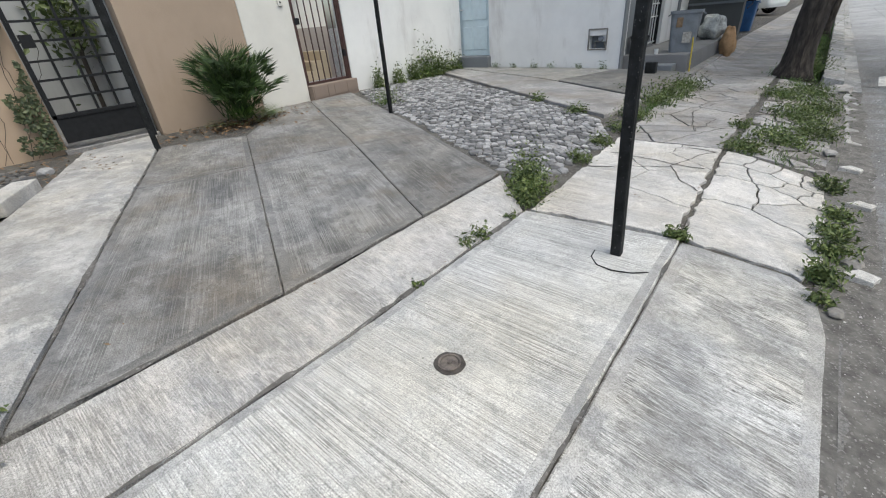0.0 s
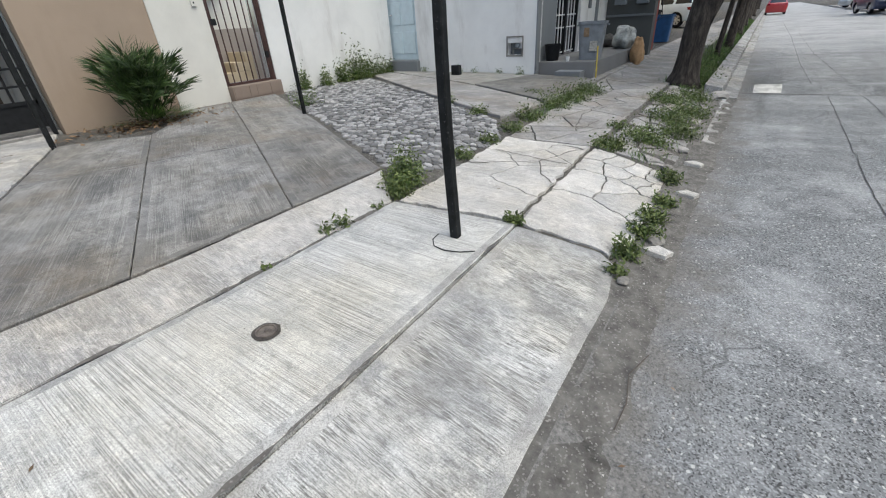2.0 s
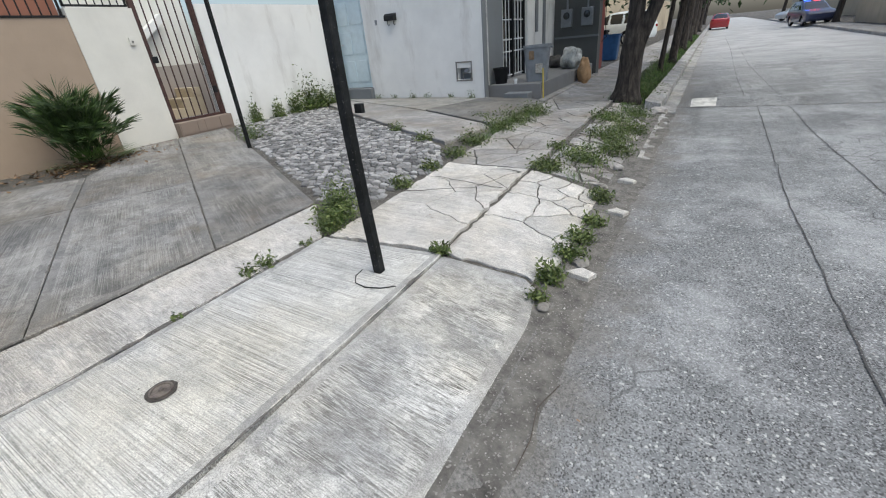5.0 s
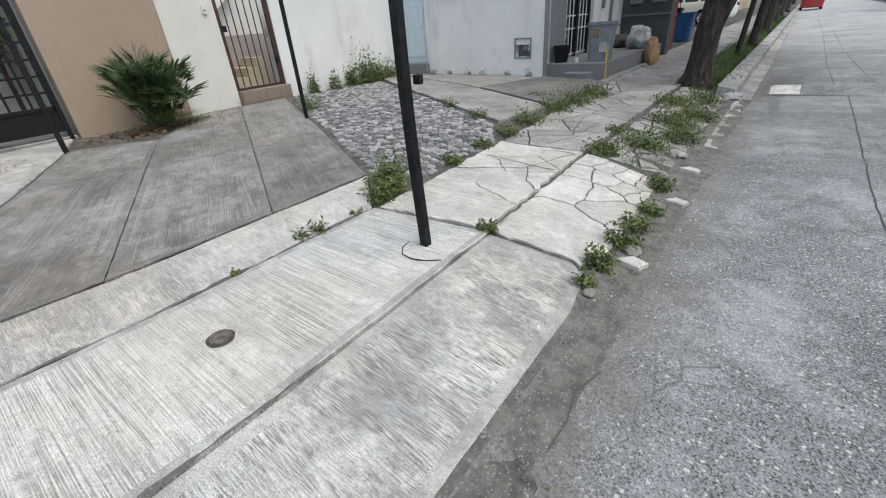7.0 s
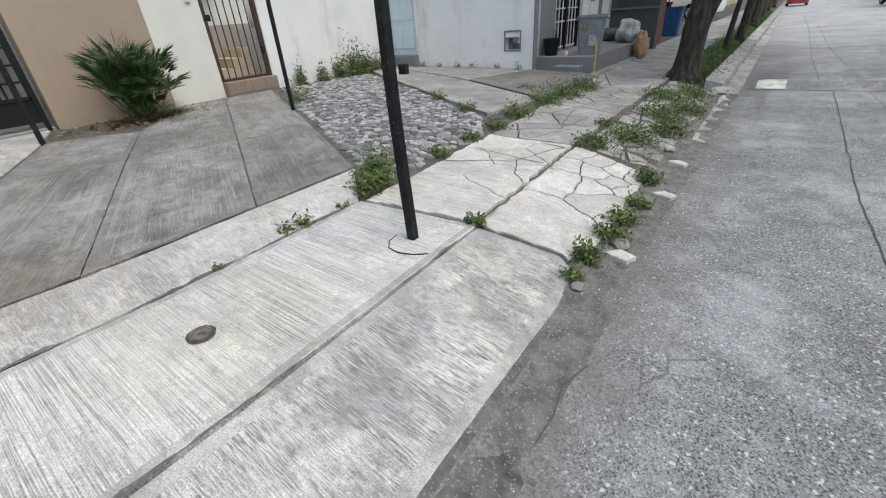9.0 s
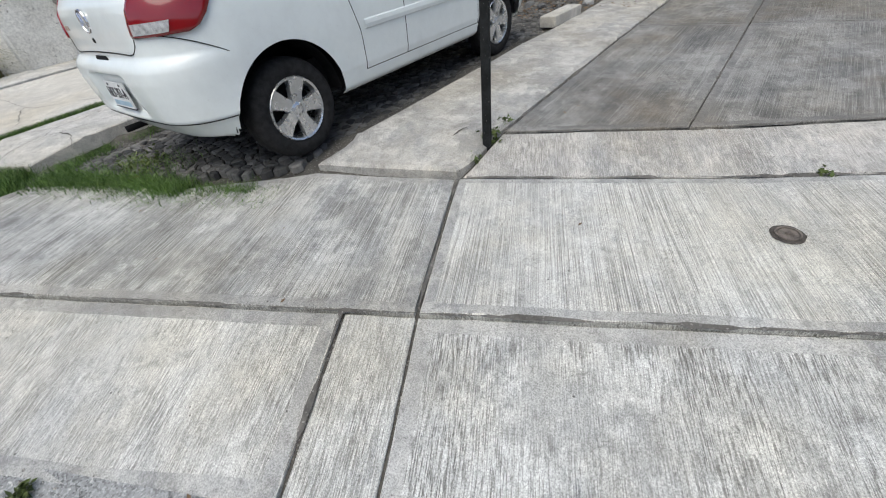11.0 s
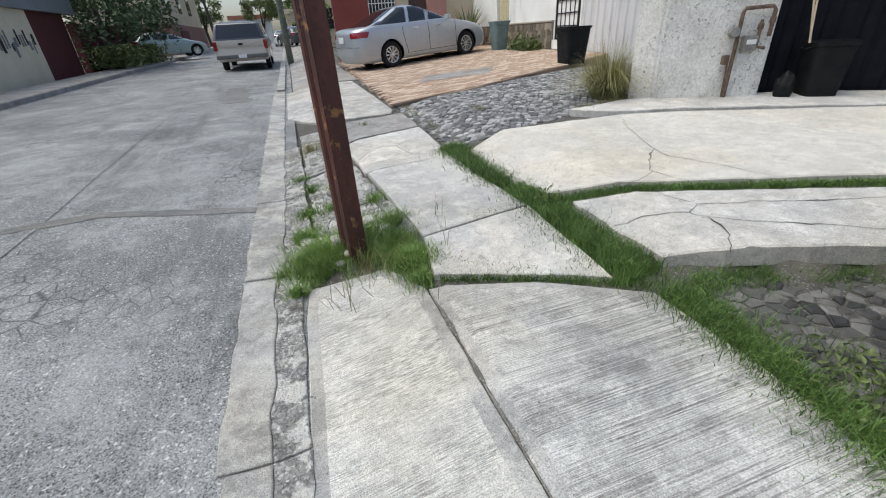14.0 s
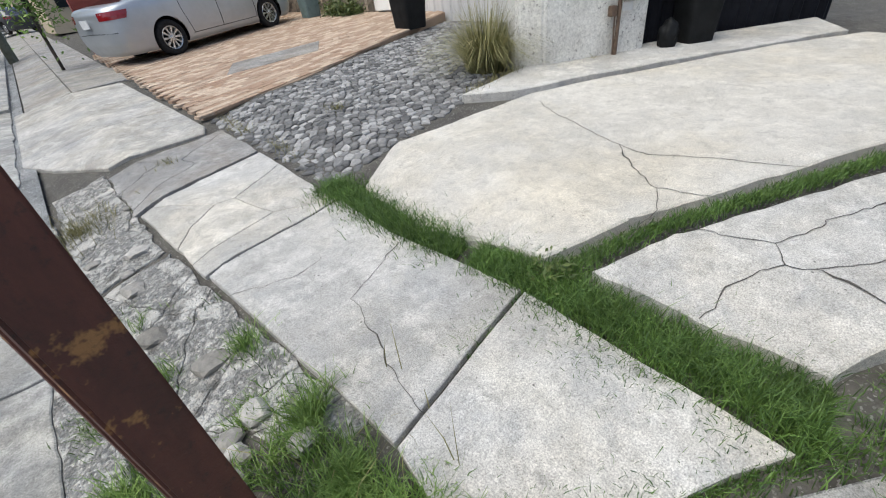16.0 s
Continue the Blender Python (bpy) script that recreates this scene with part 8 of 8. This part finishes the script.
part("wood", tube(bmesh.new(), [(0.02, -0.2, 0.0), (0.03, -0.05, 0.01), (0.0, 0.12, 0.008), (0.05, 0.3, 0.0)], 0.0025, 5), plain("dry_twig", (0.10, 0.085, 0.07), 0.9), twig)
v, f = [], []
for _ in range(1500):
    y = r.uniform(-4.5, 9.0)
    x = r.uniform(0.45, 0.85) if r.random() < 0.6 else 0.5 + abs(r.gauss(0, 1.0))
    s = r.uniform(0.003, 0.009)
    z = max(road_z(x, y), level(x, y) - 0.012) + s * 0.3
    i = len(v)
    a = r.uniform(0, 6.283)
    c, sn = math.cos(a) * s, math.sin(a) * s
    v += [(x + c, y + sn, z), (x - sn, y + c, z), (x - c, y - sn, z), (x + sn, y - c, z), (x, y, z + s)]
    f += [(i, i + 1, i + 4), (i + 1, i + 2, i + 4), (i + 2, i + 3, i + 4), (i + 3, i, i + 4)]
soup("gravel", v, f, stone_material("gravel_bits", (0.2, 0.19, 0.18), (0.6, 0.58, 0.55)), label="pale gravel bits scattered along the road edge", category="gravel")
v, f = [], []
leaves(r, [(x, y, level(x, y) + 0.004) for x, y in [(r.uniform(-6.0, 0.9), r.uniform(-4.2, 3.5)) for _ in range(60)]], v, f, 0.014, 0.9)
soup("fallen_leaves", v, f, LITTER, label="a few small brown leaves on the concrete", category="leaf litter")


# ---- cobbled plots ----
def cobbles(poly, spacing, top, near, material, name_label, seed, count=300):
    """Flat set stones over a plot: those near to a point as parts, the others joined."""
    q = random.Random(seed)
    xs, ys = [p[0] for p in poly], [p[1] for p in poly]
    pts = {}
    nx, ny = int((max(xs) - min(xs)) / spacing) + 2, int((max(ys) - min(ys)) / (spacing * 0.75)) + 2
    for i in range(nx):
        for j in range(ny):
            pts[i, j] = (min(xs) + (i + 0.5 * (j % 2) + q.uniform(-0.34, 0.34)) * spacing, min(ys) + (j + q.uniform(-0.34, 0.34)) * spacing * 0.75)
    cells = []
    for (i, j), s in pts.items():
        if not inside(s, poly):
            continue
        c = [(s[0] - spacing, s[1] - spacing), (s[0] + spacing, s[1] - spacing), (s[0] + spacing, s[1] + spacing), (s[0] - spacing, s[1] + spacing)]
        for di in (-2, -1, 0, 1, 2):
            for dj in (-2, -1, 0, 1, 2):
                o = pts.get((i + di, j + dj))
                if o and (di or dj):
                    c = clip(c, ((s[0] + o[0]) / 2, (s[1] + o[1]) / 2), (o[0] - s[0], o[1] - s[1]))
        if len(c) > 2:
            cells.append((math.hypot(s[0] - near[0], s[1] - near[1]), s, c))
    cells.sort(key=lambda e: e[0])
    plot = tagged(new("cobbled_plot"), name_label, "cobbles", kind="structure")
    rest_v, rest_f = [], []
    for k, (d, s, c) in enumerate(cells):
        if area(c) < 0:
            c = c[::-1]
        c = inset(c, q.uniform(0.002, 0.008))
        hi = inset(c, 0.010)
        tx, ty, lift = q.gauss(0, 0.04), q.gauss(0, 0.04), q.uniform(-0.007, 0.006)
        zt = lambda x, y: top(x, y) + lift + tx * (x - s[0]) + ty * (y - s[1])
        vv = [(x, y, zt(x, y) - 0.05) for x, y in c] + [(x, y, zt(x, y) - 0.008) for x, y in c] + [(x, y, zt(x, y)) for x, y in hi]
        n = len(c)
        ff = [tuple((a + i, a + (i + 1) % n, a + n + (i + 1) % n, a + n + i)) for a in (0, n) for i in range(n)] + [tuple(range(2 * n, 3 * n))]
        if k < count:
            me = bpy.data.meshes.new("stone")
            me.from_pydata(vv, [], ff)
            me.materials.append(material)
            new("stone", me).parent = plot
        else:
            o = len(rest_v)
            rest_v += vv
            rest_f += [tuple(i + o for i in e) for e in ff]
    if rest_v:
        soup("stones", rest_v, rest_f, material, plot)


cobbles([(-1.5, 2.80), (-4.5, 4.30), (-5.9, 5.02), (-6.8, 5.6), (-6.75, 7.9), (-4.27, 6.42), (-1.84, 5.10), (-1.46, 4.6)], 0.092, lambda x, y: level(x, y) - 0.012, (-1.8, 3.4), STONE, "plot of flat grey set stones between driveways", 31)
cobbles([(-1.42, -1.66), (-1.55, -1.70), (-5.6, 0.36), (-6.6, 0.4), (-6.6, -1.6), (-5.9, -1.86), (-1.5, -4.02), (-1.44, -3.6), (-1.36, -2.4)], 0.088, lambda x, y: 0.160 + 0.008 * (-x - 1.5) - 0.02 * min(1, max(0, (x + 1.6) / 0.35)), (-1.6, -2.6), STONE_DARK, "dark set stones under the parked hatchback", 32)
cobbles([(-1.22, -6.8), (-1.2, -9.42), (-2.6, -9.66), (-4.2, -10.25), (-6.6, -11.2), (-6.6, -8.0), (-4.2, -7.7), (-3.0, -7.1), (-1.75, -6.82)], 0.092, lambda x, y: level(x, y) - 0.012, (-2, -7.5), STONE, "plot of flat grey set stones before the terrace", 33)

# bricks of the terrace: the nearest as parts
rows_v, rows_f, made = [], [], 0
inner_edge = edge_pts
a_dir = Vector((-0.97, -0.24))
b_dir = Vector((0.24, -0.97))
for j in range(120):
    for i in range(-6, 40):
        c = Vector((-1.2, -9.45)) + a_dir * (0.215 * (i + 0.5 * (j % 2))) + b_dir * (0.108 * j + 0.06)
        if not inside((c.x, c.y), edge_pts):
            continue
        quad = [c + a_dir * sx * 0.102 + b_dir * sy * 0.049 for sx, sy in ((-1, -1), (1, -1), (1, 1), (-1, 1))]
        lift = r.uniform(-0.002, 0.004)
        vv = [(p.x, p.y, terrace_z(p.x, p.y) - 0.03) for p in quad] + [(p.x, p.y, terrace_z(p.x, p.y) + lift) for p in quad]
        ff = [(0, 1, 5, 4), (1, 2, 6, 5), (2, 3, 7, 6), (3, 0, 4, 7), (4, 5, 6, 7)]
        if made < 300:
            me = bpy.data.meshes.new("brick")
            me.from_pydata(vv, [], ff)
            me.materials.append(BRICK_PAVE)
            new("brick", me).parent = terrace
            made += 1
        else:
            o = len(rows_v)
            rows_v += vv
            rows_f += [tuple(k + o for k in e) for e in ff]
soup("bricks", rows_v, rows_f, BRICK_PAVE, terrace)
